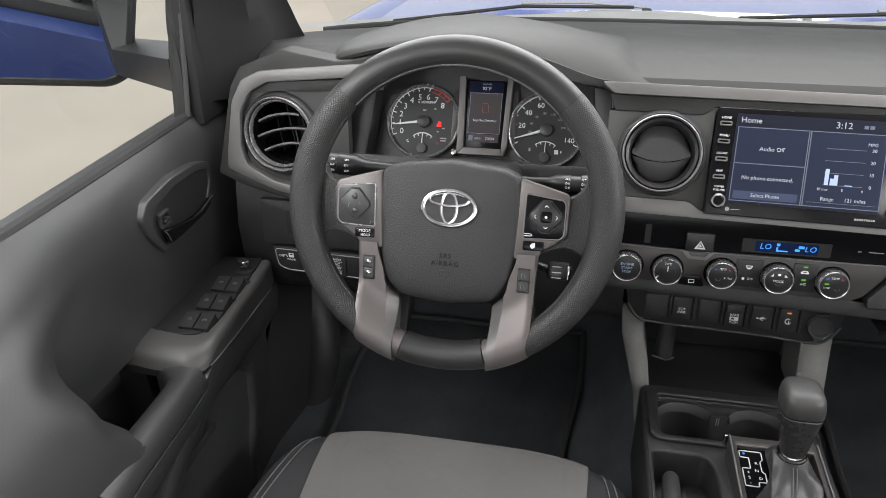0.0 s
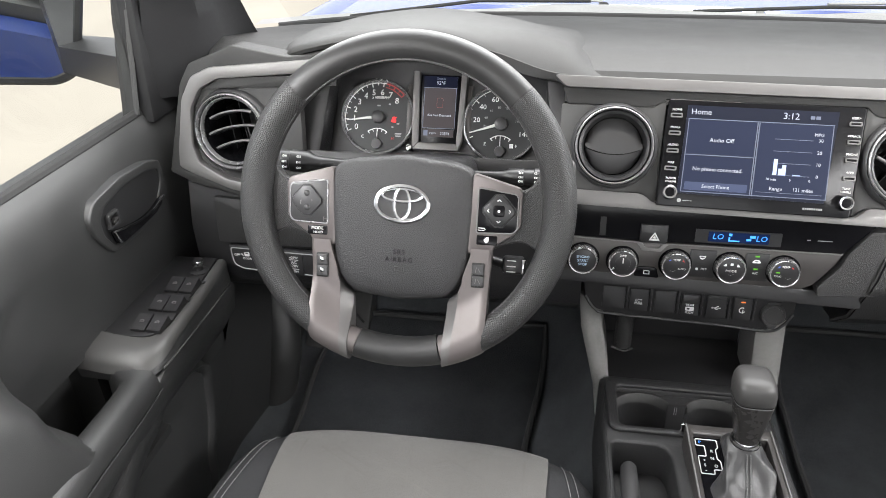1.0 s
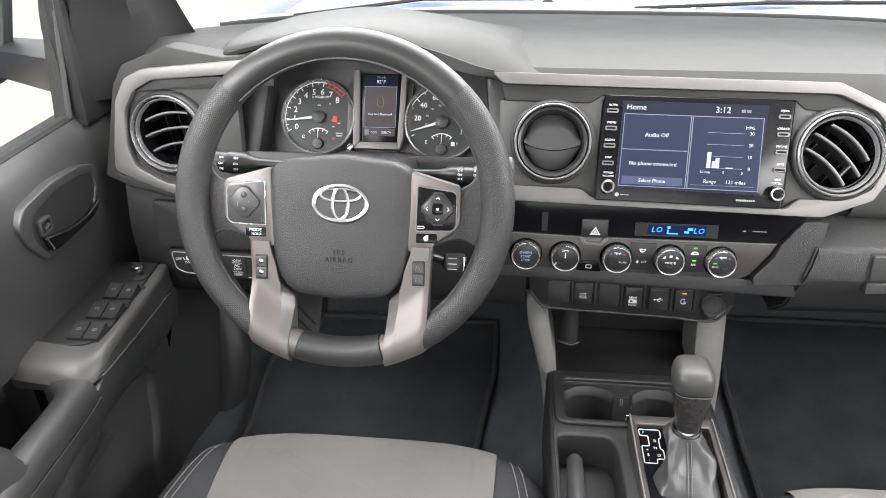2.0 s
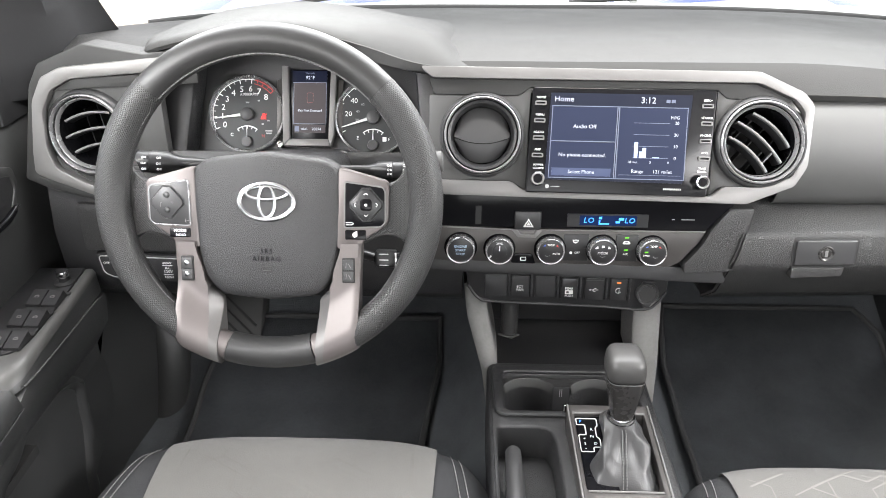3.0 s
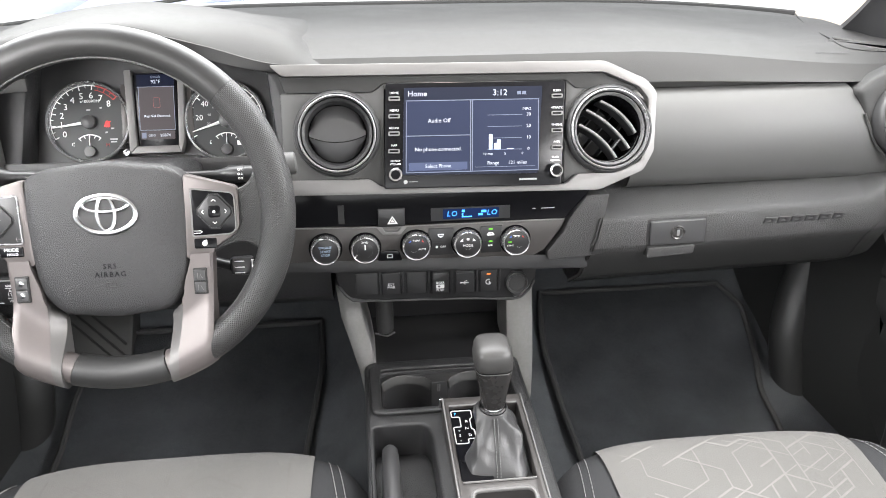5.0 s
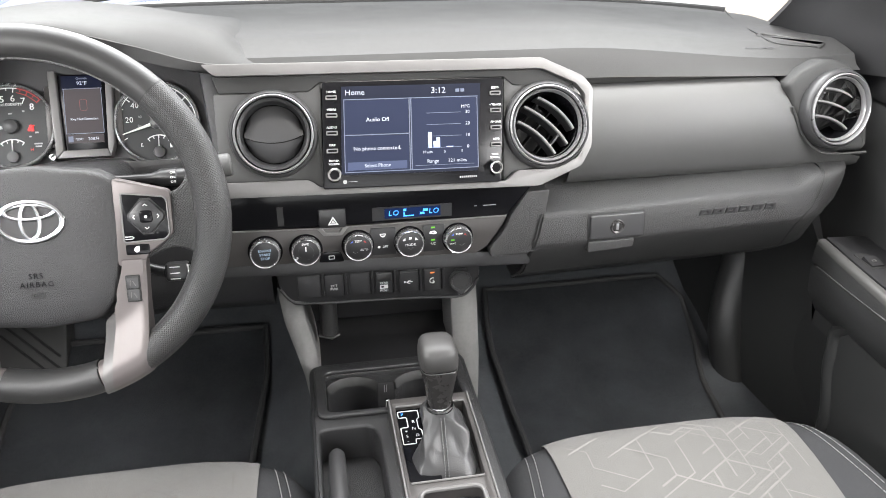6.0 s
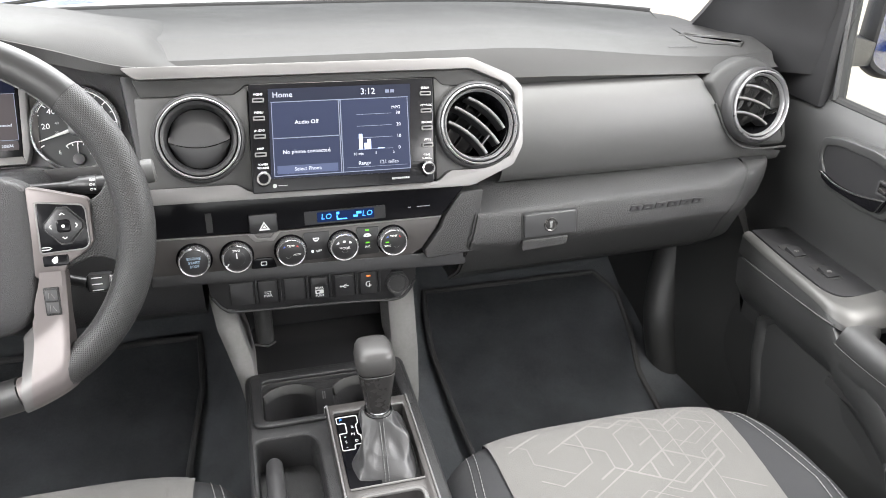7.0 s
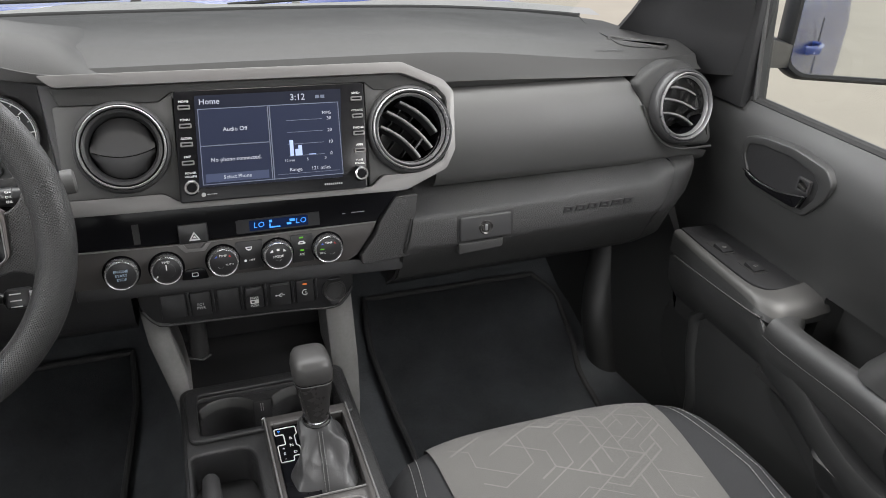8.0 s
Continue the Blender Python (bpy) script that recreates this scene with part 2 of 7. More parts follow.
M_BINDING = surface("mat_binding", (0.046, 0.046, 0.047), 0.6, grain=0.6, grain_scale=900, kind="noise")
M_RUBBER = surface("black_rubber", (0.017, 0.017, 0.017), 0.6, grain=0.2, grain_scale=700, kind="noise")
M_BLUE = surface("blue_car_paint", (0.030, 0.065, 0.28), 0.25, metal=0.0, coat=0.5, spot=0.05, rough_var=0.03)
M_WHITE = surface("white_print", (0.75, 0.75, 0.74), 0.6, spot=0.05)
M_GREYPRINT = surface("grey_print", (0.30, 0.30, 0.30), 0.6, spot=0.05)
M_DIAL = surface("dial_face", (0.014, 0.016, 0.017), 0.5, spot=0.1)
M_BUTTON = surface("black_button", (0.019, 0.019, 0.020), 0.38, spot=0.1)
M_GREYBTN = surface("grey_switch", (0.038, 0.038, 0.039), 0.38, spot=0.08)
M_HEADLINER = surface("headliner_cloth", (0.68, 0.67, 0.65), 0.9, grain=0.3, grain_scale=900, kind="noise")
M_CONCRETE = surface("pale_concrete", (0.36, 0.33, 0.28), 0.9, grain=0.4, grain_scale=60, kind="noise", spot=0.1, spot_scale=1.2, spec=0.2)
M_GLASS = clear_glass("window_glass", (0.93, 0.96, 0.95))
M_MIRROR = surface("mirror_silver", (0.86, 0.88, 0.88), 0.015, metal=1.0, spot=0.01, rough_var=0.01)
M_SCREEN = glow("lcd_background", (0.030, 0.034, 0.055), 0.16)
M_SCREEN2 = glow("lcd_tile", (0.042, 0.051, 0.094), 0.165)
M_LCDLINE = glow("lcd_line", (0.24, 0.27, 0.36), 0.2)
M_LCDTEXT = glow("lcd_text", (0.66, 0.70, 0.80), 0.26)
M_LCDBAR = glow("lcd_bar", (0.45, 0.55, 0.9), 0.45)
M_BLUELED = glow("blue_segment", (0.05, 0.25, 0.8), 0.8)
M_GREENLED = glow("green_lamp", (0.18, 0.7, 0.05), 0.25)
M_REDLED = glow("red_lamp", (0.9, 0.03, 0.03), 1.0)
M_REDPRINT = surface("red_print", (0.5, 0.03, 0.03), 0.6)
M_BLUEPRINT = surface("blue_print", (0.05, 0.12, 0.6), 0.6)
M_MIDLCD = glow("cluster_lcd", (0.085, 0.074, 0.078), 0.2)
M_MIDBLUE = glow("cluster_blue", (0.008, 0.011, 0.03), 0.15)

M_LCDBTN = glow("lcd_button", (0.09, 0.11, 0.19), 0.22)
M_DIMRED = glow("dim_red_line", (0.40, 0.12, 0.12), 0.12)
M_LEDBACK = glow("blue_field", (0.006, 0.014, 0.05), 0.4)
M_PALEBLUE = surface("pale_blue_print", (0.45, 0.6, 0.75), 0.6)
M_AMBER = glow("amber_lamp", (0.9, 0.22, 0.05), 0.4)
M_KNOB = surface("metallic_grey_knob", (0.055, 0.053, 0.052), 0.26, metal=0.5, spot=0.06)
M_CAP = surface("satin_grey_cap", (0.055, 0.054, 0.053), 0.42, metal=0.2, grain=0.08, grain_scale=2500, kind="noise", spot=0.06)
M_BOOT = surface("soft_black_leather", (0.042, 0.042, 0.043), 0.36, grain=0.12, grain_scale=700, spot=0.12)
M_PILLAR = surface("black_pillar_trim", (0.02, 0.02, 0.021), 0.7, grain=0.12, grain_scale=1200, spot=0.1, spec=0.3)
M_STRUT = surface("speckled_grey_strut", (0.215, 0.212, 0.206), 0.45, grain=0.5, grain_scale=1000, spot=0.25)
M_CONSOLE = surface("grained_console_plastic", (0.030, 0.030, 0.031), 0.36, grain=0.34, grain_scale=900, spot=0.12)
M_BAND = surface("satin_grey_band", (0.080, 0.079, 0.077), 0.45, metal=0.3, spot=0.06)
M_FACET = surface("satin_spoke_facet", (0.135, 0.130, 0.128), 0.45, metal=0.35, spot=0.06)
M_DIALRING = surface("bright_dial_ring", (0.60, 0.60, 0.61), 0.24, metal=0.85, spot=0.05)
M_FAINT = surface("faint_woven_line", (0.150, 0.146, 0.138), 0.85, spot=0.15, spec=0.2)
# black cowl plastic, painted pale to put the windscreen's glare in its colour
M_COWL = surface("glare_grey_plastic", (0.30, 0.30, 0.295), 0.7, grain=0.2, grain_scale=500, kind="noise", spot=0.15)

C = -0.045  # the car's centre line


# ---- the ground and the car's shell ----
def lerp(a, b, t):
    return a + (b - a) * t


def curve_at(knots, x):
    """A smooth value between (x, value) knots."""
    if x <= knots[0][0]:
        return knots[0][1]
    for (x0, v0), (x1, v1) in zip(knots, knots[1:]):
        if x <= x1:
            t = (x - x0) / (x1 - x0)
            t = t * t * (3 - 2 * t)
            return v0 + (v1 - v0) * t
    return knots[-1][1]


def floor_z(x, y):
    hump = 0.16 * math.exp(-((x - C) / 0.14) ** 4)
    return curve_at([(-1.8, 0.64), (-0.2, 0.65), (0.10, 0.672), (0.25, 0.70), (0.38, 0.750), (0.52, 0.84), (0.62, 0.96), (0.70, 1.25)], y) + hump * curve_at([(0.3, 1), (0.62, 0.4), (0.7, 0)], y)


def build_ground():
    bm = bmesh.new()
    bmesh.ops.create_grid(bm, x_segments=60, y_segments=60, size=600)
    for v in bm.verts:
        v.co.z = 0.0
    tagged(part("ground", bm, M_CONCRETE), "pale sunlit concrete lot around the car", "ground", kind="structure")


def build_hood():
    """The blue bonnet and wings beyond the windscreen, and the cowl with its black seal."""
    hood = thing("car_hood", (C, 1.2, 1.15), "glossy metallic blue car bonnet beyond the windscreen", "car hood")
    rings = []
    for i in range(29):
        q = i / 28
        ring = []
        for j in range(49):
            u = lerp(-1, 1, j / 48)
            back = 1.02 - 0.26 * abs(u) ** 2.6
            y = lerp(back, 2.45, q)
            z = 1.292 - 0.020 * abs(u) ** 3 - 0.11 * q ** 2 + 0.022 * math.exp(-((abs(u) - 0.60) / 0.12) ** 2) * (0.4 + 0.6 * q)
            if i == 0:
                z -= 0.05
            ring.append((C + u * 0.80, y, z))
        rings.append(ring)
    bm = loft(rings, False, False)
    part("panel", bm, M_BLUE, hood)
    for s in (-1, 1):
        rings = []
        for i in range(19):
            y = lerp(0.42, 2.45, i / 18)
            rings.append([(C + s * (0.808 + 0.20 * k / 8), y, 1.262 - 0.10 * (i / 18) ** 2 + 0.026 * math.sin(k / 8 * math.pi) - 0.16 * (k / 8) ** 3) for k in range(9)])
        part("fender", loft(rings, False, False), M_BLUE, hood)
        part("shut_line", sweep([(C + s * 0.804, lerp(0.80, 2.40, k / 10), 1.263 - 0.10 * (k / 10) ** 2) for k in range(11)], 0.005, 6), M_RUBBER, hood)
    cowl = thing("cowl", (C, 0.85, 1.2), "plastic cowl below the windscreen, painted pale for its glare", "cowl", kind="structure")
    rings = []
    for i in range(61):
        u = lerp(-1, 1, i / 60)
        x = C + u * 0.86
        d = -0.17 * abs(u) ** 3
        # two humps over the wiper spindles, and a low stretch between them
        hump = 0.020 * math.exp(-((x + 0.19) / 0.20) ** 4) + 0.020 * math.exp(-((x - 0.62) / 0.34) ** 4)
        rings.append([(x, 0.750 + d, 1.330), (x, 0.80 + d, 1.331 + 0.3 * hump), (x, 0.90 + d, 1.304 + hump), (x, 0.965 + d, 1.280 + hump), (x, 1.0 + d, 1.22)])
    part("cowl_panel", loft(rings, False, False), M_COWL, cowl)
    part("spindle_cap", lathe([(0.012, -0.02), (0.012, 0.004), (0.008, 0.007), (0, 0.008)], 18), M_RUBBER, cowl, m=Matrix.Translation((-0.168, 0.93, 1.316)))
    part("washer_nozzle", box(0.176, 0.194, 0.90, 0.918, 1.300, 1.318, 0.004), M_COWL, cowl)
    part("seal", sweep([(C + lerp(-1, 1, i / 40) * 0.80, 0.735 - 0.165 * abs(lerp(-1, 1, i / 40)) ** 3.5, 1.331) for i in range(41)], 0.0075, 8), M_RUBBER, cowl, "black rubber windscreen seal")


def build_shell():
    """Roof, pillars, floor pan, rear wall and the outer sides that the mirrors show."""
    roof = thing("roof", (C, -0.6, 1.76), "light grey cloth headliner under the roof", "ceiling", kind="structure")
    rings = []
    for i in range(13):
        x = C + lerp(-0.70, 0.70, i / 12)
        dz = -0.05 * abs((x - C) / 0.7) ** 3
        rings.append([(x, -1.75, 1.72 + dz), (x, -1.0, 1.80 + dz), (x, -0.5, 1.80 + dz), (x, -0.12, 1.755 + dz),
                      (x, -0.12, 1.785 + dz), (x, -0.5, 1.83 + dz), (x, -1.0, 1.83 + dz), (x, -1.75, 1.75 + dz)])
    part("headliner", loft(rings), M_HEADLINER, roof)
    part("roof_skin", loft([[(x * 1.02 + 0.001, y, z + 0.004) for x, y, z in r[4:]] + [(x * 1.02 + 0.001, y, z + 0.010) for x, y, z in r[4:][::-1]] for r in rings]), M_BLUE, roof, "blue painted roof skin")
    for s, name in ((-1, "left"), (1, "right")):
        body = thing("body_side", (C + s * 0.93, -1.0, 0.4), "metallic blue car side with door handles", "car body", "car sides", "structure")
        rings = []
        for i in range(31):
            y = lerp(-3.3, 0.42, i / 30)
            rings.append([(C + s * (0.87 - 0.02), y, 1.30), (C + s * 0.885, y, 1.29), (C + s * 0.91, y, 1.22), (C + s * 0.93, y, 1.05),
                          (C + s * 0.925, y, 0.80), (C + s * 0.90, y, 0.55), (C + s * 0.86, y, 0.42)])
        bm = loft(rings, False, False)
        bmesh.ops.solidify(bm, geom=bm.faces[:], thickness=0.004)
        part("skin", bm, M_BLUE, body)
        for y in (-0.80, -1.62):
            pts = smooth_path([(C + s * 0.905, y - 0.10, 1.10), (C + s * 0.955, y - 0.075, 1.10), (C + s * 0.965, y, 1.10), (C + s * 0.955, y + 0.075, 1.10), (C + s * 0.905, y + 0.10, 1.10)], 5)
            part("door_handle", sweep(pts, 0.015, 8, flat=1.2), M_BLUE, body)
        for y in (-0.92, -1.85):
            part("door_gap", box(C + s * 0.929, C + s * 0.933, y - 0.003, y + 0.003, 0.6, 1.2), M_RUBBER, body)
        # cab pillars behind the front door and the rail over the windows
        for y0, y1 in ((-1.02, -0.90), (-1.85, -1.70)):
            r2 = []
            for k in range(7):
                t = k / 6
                r2.append([(C + s * lerp(0.84, 0.70, t), y0, lerp(1.28, 1.74, t)), (C + s * lerp(0.84, 0.70, t), y1, lerp(1.28, 1.74, t)),
                           (C + s * lerp(0.78, 0.64, t), y1, lerp(1.28, 1.74, t)), (C + s * lerp(0.78, 0.64, t), y0, lerp(1.28, 1.74, t))])
            part("pillar", loft(r2), M_BLACK, body)
        pts = smooth_path([(C + s * 0.71, -1.8, 1.70), (C + s * 0.72, -1.0, 1.745), (C + s * 0.715, -0.4, 1.74), (C + s * 0.70, -0.12, 1.70)], 6)
        part("roof_rail", sweep(pts, 0.035, 8), M_HEADLINER, body)
        part("side_trim", box(min(C + s * 0.80, C + s * 0.845), max(C + s * 0.80, C + s * 0.845), -1.80, -0.93, 0.62, 1.30, 0.01), M_DOOR, body)
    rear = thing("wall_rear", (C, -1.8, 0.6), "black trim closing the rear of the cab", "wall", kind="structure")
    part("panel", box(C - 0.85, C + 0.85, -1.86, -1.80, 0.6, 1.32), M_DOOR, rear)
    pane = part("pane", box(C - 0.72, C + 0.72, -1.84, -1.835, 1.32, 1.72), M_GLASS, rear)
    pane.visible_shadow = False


def build_floor():
    fl = thing("floor", (C, 0, 0.68), "black carpeted floor and toe board", "floor", kind="structure")
    rings = []
    for i in range(45):
        x = C + lerp(-0.80, 0.80, i / 44)
        rings.append([(x, y, floor_z(x, y) + 0.004 * noise.noise(Vector((x * 6, y * 6, 0)))) for y in [lerp(-1.8, 0.70, k / 40) for k in range(41)]])
    bm = loft(rings, False, False)
    part("carpet", bm, M_CARPET, fl)
    for s in (-1, 1):
        # kick panel and sill trim beside each footwell
        rings = []
        for i in range(11):
            y = lerp(-0.9, 0.68, i / 10)
            inn = curve_at([(-0.9, 0.775), (0.0, 0.77), (0.18, 0.735), (0.68, 0.70)], y)
            rings.append([(C + s * inn, y, 0.63), (C + s * (inn + 0.005), y, 0.80 + 0.10 * max(0, y)), (C + s * (inn + 0.012), y, lerp(0.76, 1.2, min(1, max(0, (y + 0.02) / 0.12)))), (C + s * 0.82, y, lerp(0.76, 1.2, min(1, max(0, (y + 0.02) / 0.12)))), (C + s * 0.82, y, 0.63)])
        part("kick_panel", loft(rings), M_DOOR, fl)
        part("kick_bulge", sweep(smooth_path([(C + s * 0.775, 0.260, 1.00), (C + s * 0.748, 0.245, 0.88), (C + s * 0.730, 0.215, 0.78), (C + s * 0.738, 0.185, 0.69), (C + s * 0.75, 0.16, 0.63)], 6), 0.036, 18), M_DOOR, fl)


# ---- the windscreen and its pillars ----
def build_windscreen():
    ws = thing("window_1", (C, 0.5, 1.35), "clear laminated car windscreen", "windscreen", kind="structure")
    rings = []
    for i in range(21):
        u = lerp(-1, 1, i / 20)
        rings.append([(C + u * lerp(0.78, 0.62, t), lerp(0.815, -0.12, t) - (0.02 * u * u + 0.16 * abs(u) ** 3.5) * (1 - 0.6 * t), lerp(1.30, 1.77, t) - 0.02 * u * u * t) for t in [k / 6 for k in range(7)]])
    bm = loft(rings, False, False)
    g = part("pane", bm, M_GLASS, ws)
    g.visible_shadow = False
    for s in (-1, 1):
        pil = thing("pillar_trim", (C + s * 0.75, 0.2, 1.3), "black moulded windscreen pillar trim", "pillar trim", "pillar trims", "structure")
        rings = []
        # inner front edge, hollow, rear edge along the door frame
        line = [((0.728, 0.34, 1.325), (0.745, 0.13, 1.330), (0.792, 0.010, 1.350)), ((0.716, 0.255, 1.392), (0.735, 0.10, 1.385), (0.790, 0.012, 1.385)), ((0.712, 0.20, 1.448), (0.728, 0.08, 1.438), (0.786, 0.014, 1.43)),
                ((0.690, 0.10, 1.530), (0.702, 0.02, 1.525), (0.768, 0.005, 1.52)), ((0.60, -0.10, 1.725), (0.62, -0.13, 1.71), (0.71, -0.10, 1.70))]
        a, b, c = [smooth_path([q[k] for q in line], 5) for k in range(3)]
        for p, q, r in zip(a, b, c):
            rings.append([(C + s * v[0], v[1], v[2]) for v in (p, p.lerp(q, 0.12) + Vector((0.008, 0, 0)), p.lerp(q, 0.55) + Vector((0.004, 0, 0)), q, q.lerp(r, 0.6) - Vector((0, 0.004, 0)), r, r + Vector((0.02, 0.02, 0)), p + Vector((0.035, 0.05, 0)), p + Vector((0.010, 0.012, 0)))])
        part("pillar_cover", loft(rings), M_PILLAR, pil)


# ---- the doors ----
def ramp(a, b, x):
    """Rises smoothly from 0 at a to 1 at b."""
    t = min(1.0, max(0.0, (x - a) / (b - a)))
    return t * t * (3 - 2 * t)


def spline_at(knots, x):
    """A value between (x, value) knots with an even slope through them."""
    if x <= knots[0][0]:
        return knots[0][1]
    if x >= knots[-1][0]:
        return knots[-1][1]
    n = len(knots)
    sl = [(knots[i + 1][1] - knots[i][1]) / (knots[i + 1][0] - knots[i][0]) for i in range(n - 1)]
    ta = [sl[0]] + [0.0 if a * b <= 0 else 2 * a * b / (a + b) for a, b in zip(sl, sl[1:])] + [sl[-1]]
    for i in range(n - 1):
        x0, x1 = knots[i][0], knots[i + 1][0]
        if x <= x1:
            w = x1 - x0
            q = (x - x0) / w
            return (knots[i][1] * (1 + 2 * q) * (1 - q) ** 2 + w * ta[i] * q * (1 - q) ** 2 + knots[i + 1][1] * q * q * (3 - 2 * q) - w * ta[i + 1] * q * q * (1 - q))


def door_depth(y, z):
    """How far the trim stands from the car's centre line; it swells into the cabin behind the pull cup."""
    base = spline_at([(0.66, 0.79), (0.70, 0.772), (0.85, 0.768), (0.95, 0.775), (1.10, 0.783), (1.16, 0.776), (1.22, 0.772), (1.27, 0.773), (1.31, 0.778), (1.34, 0.786), (1.366, 0.800)], z)
    edge = spline_at([(1.02, -0.365), (1.08, -0.378), (1.11, -0.398), (1.15, -0.424), (1.19, -0.428), (1.23, -0.400), (1.28, -0.330), (1.36, -0.290)], z)
    swell = spline_at([(0.72, 0.0), (0.86, 0.045), (0.98, 0.105), (1.06, 0.114), (1.11, 0.104), (1.16, 0.086), (1.22, 0.062), (1.29, 0.028), (1.35, 0.0)], z)
    wide = spline_at([(1.0, 0.040), (1.18, 0.040), (1.23, 0.10), (1.30, 0.24)], z)
    k = min(1.0, max(0.0, (edge - y) / wide))
    # the pull cup is hollowed out below the armrest's height
    base += 0.032 * ramp(1.100, 1.094, z) * ramp(0.96, 0.98, z) * ramp(-0.262, -0.270, y)
    return base - swell * lerp(math.sqrt(1 - (1 - k) ** 2), ramp(0, 1, k), ramp(1.17, 1.25, z)) - 0.003 * ramp(0, 1, k)


def build_door(s):
    """A front door, seen from inside; s is -1 on the driver's side."""
    door = thing("door_1" if s < 0 else "door_2", (C + s * 0.80, -0.4, 0.6), "closed car door with charcoal trim, handle and armrest", "door", "front doors", "structure")
    yp, zt = (-0.004, 1.106) if s < 0 else (0.006, 1.094)
    hy, hz = (-0.008, -0.004) if s < 0 else (-0.020, -0.009)
    t = -0.033 if s < 0 else -0.050

    def X(d):
        return C + s * d

    def run(knots, n=6):
        return smooth_path([(X(d), y + yp, zt + z) for d, y, z in knots], n)
    zs = [0.66, 0.675, 0.69, 0.72, 0.76, 0.80, 0.84, 0.88, 0.92, 0.95, 0.98, 1.0, 1.02, 1.04, 1.06, 1.075, 1.090, 1.094, 1.097, 1.100, 1.11, 1.12, 1.13, 1.14, 1.15, 1.16, 1.17, 1.18, 1.19, 1.20, 1.21, 1.22, 1.23, 1.24, 1.25, 1.26, 1.27, 1.28, 1.29, 1.30, 1.31, 1.32, 1.33, 1.342, 1.352, 1.360, 1.366]
    rings = []
    for i in range(105):
        y = lerp(-0.93, 0.11, i / 104)
        rings.append([(X(0.845), y, 0.66)] + [(X(door_depth(y, z)), y, z + t * ramp(1.1, 1.36, z)) for z in zs] + [(X(0.845), y, 1.36 + t)])
    part("trim_panel", loft(rings), M_DOOR, door)
    part("window_seal", sweep([(X(0.806), -0.93, 1.366 + t), (X(0.806), 0.0, 1.366 + t)], 0.0075, 8), M_RUBBER, door)
    part("window_frame", sweep(smooth_path([(X(0.815), 0.0, 1.36 + t), (X(0.812), 0.018, 1.45), (X(0.795), 0.012, 1.56), (X(0.755), -0.06, 1.68)], 5), 0.013, 8), M_RUBBER, door)
    part("frame_strip", sweep(smooth_path([(X(0.800), -0.012, 1.368 + t), (X(0.797), 0.006, 1.45), (X(0.780), 0.0, 1.56), (X(0.740), -0.072, 1.68)], 5), 0.004, 6), M_DOOR, door)
    # mirror-corner cover ahead of the window
    part("corner_cover", poly([(0.0, 1.352 + t), (0.14, 1.352 + t), (0.14, 1.52), (0.03, 1.60), (0.005, 1.5)], -0.012, 0.012, 0.004), M_PILLAR, door,
         m=Matrix(((0, 0, 1, X(0.795)), (1, 0, 0, 0), (0, 1, 0, 0), (0, 0, 0, 1))))
    # frame to draw on the trim: first axis along the door, second up, third into the cabin
    D = Matrix(((0, 0, -s, X(0.7705)), (1, 0, 0, hy), (0, 1, 0, hz), (0, 0, 0, 1)))
    hs = rounded([(-0.206, 1.272), (-0.188, 1.290), (-0.124, 1.297), (-0.060, 1.292), (-0.024, 1.281), (-0.021, 1.255), (-0.050, 1.211), (-0.112, 1.206), (-0.172, 1.209), (-0.200, 1.245)], 0.009, 5)
    hi = rounded([(-0.184, 1.262), (-0.167, 1.275), (-0.124, 1.282), (-0.062, 1.279), (-0.034, 1.271), (-0.031, 1.252), (-0.054, 1.221), (-0.112, 1.215), (-0.165, 1.217), (-0.182, 1.240)], 0.006, 5)
    hb = part("handle_surround", poly(hs, -0.028, 0.0026, 0.0026, 4, holes=[hi]), M_DOOR, door, m=D)
    part("handle_cup", poly(hi, -0.026, 0.0), M_BLACK, hb, m=D)
    lv = smooth_path([(-0.170, 1.240, 0.004), (-0.142, 1.233, 0.010), (-0.108, 1.2265, 0.013), (-0.074, 1.2260, 0.014), (-0.042, 1.2330, 0.008)], 6)
    plate = [(p.x, p.y) for p in lv] + [(-0.046, 1.2230), (-0.066, 1.2165), (-0.105, 1.2150), (-0.150, 1.2150), (-0.163, 1.219)]
    part("door_handle", poly(plate, 0.0, 0.0075, 0.0025, 3), M_GLOSS, door, "gloss black inside handle with a chrome edge", m=D)
    part("handle_edge", sweep([Vector((p.x, p.y, 0.0080)) for p in lv], 0.0016, 8), M_CHROME, hb, m=D)
    part("handle_edge", sweep([(-0.168, 1.239, 0.0078), (-0.160, 1.219, 0.0078)], 0.0011, 6), M_CHROME, hb, m=D)
    part("lock_tab", poly(rrect(-0.160, 1.2530, 0.024, 0.021, 0.003), 0.0, 0.006, 0.002, holes=[rrect(-0.160, 1.2530, 0.017, 0.014, 0.002)]), M_GREYBTN, hb, m=D)
    part("lock_knob", poly(rounded([(-0.166, 1.248), (-0.154, 1.251), (-0.154, 1.255), (-0.166, 1.252)], 0.001), 0.0, 0.008, 0.001), M_KNOB, hb, m=D)
    # the switch pod with a satin band that turns round its rear end
    top = run([(0.716, -0.010, 0.0), (0.709, -0.10, 0.0), (0.706, -0.18, 0.0), (0.711, -0.206, 0.0), (0.724, -0.220, 0.001), (0.752, -0.224, 0.004), (0.792, -0.222, 0.008)])
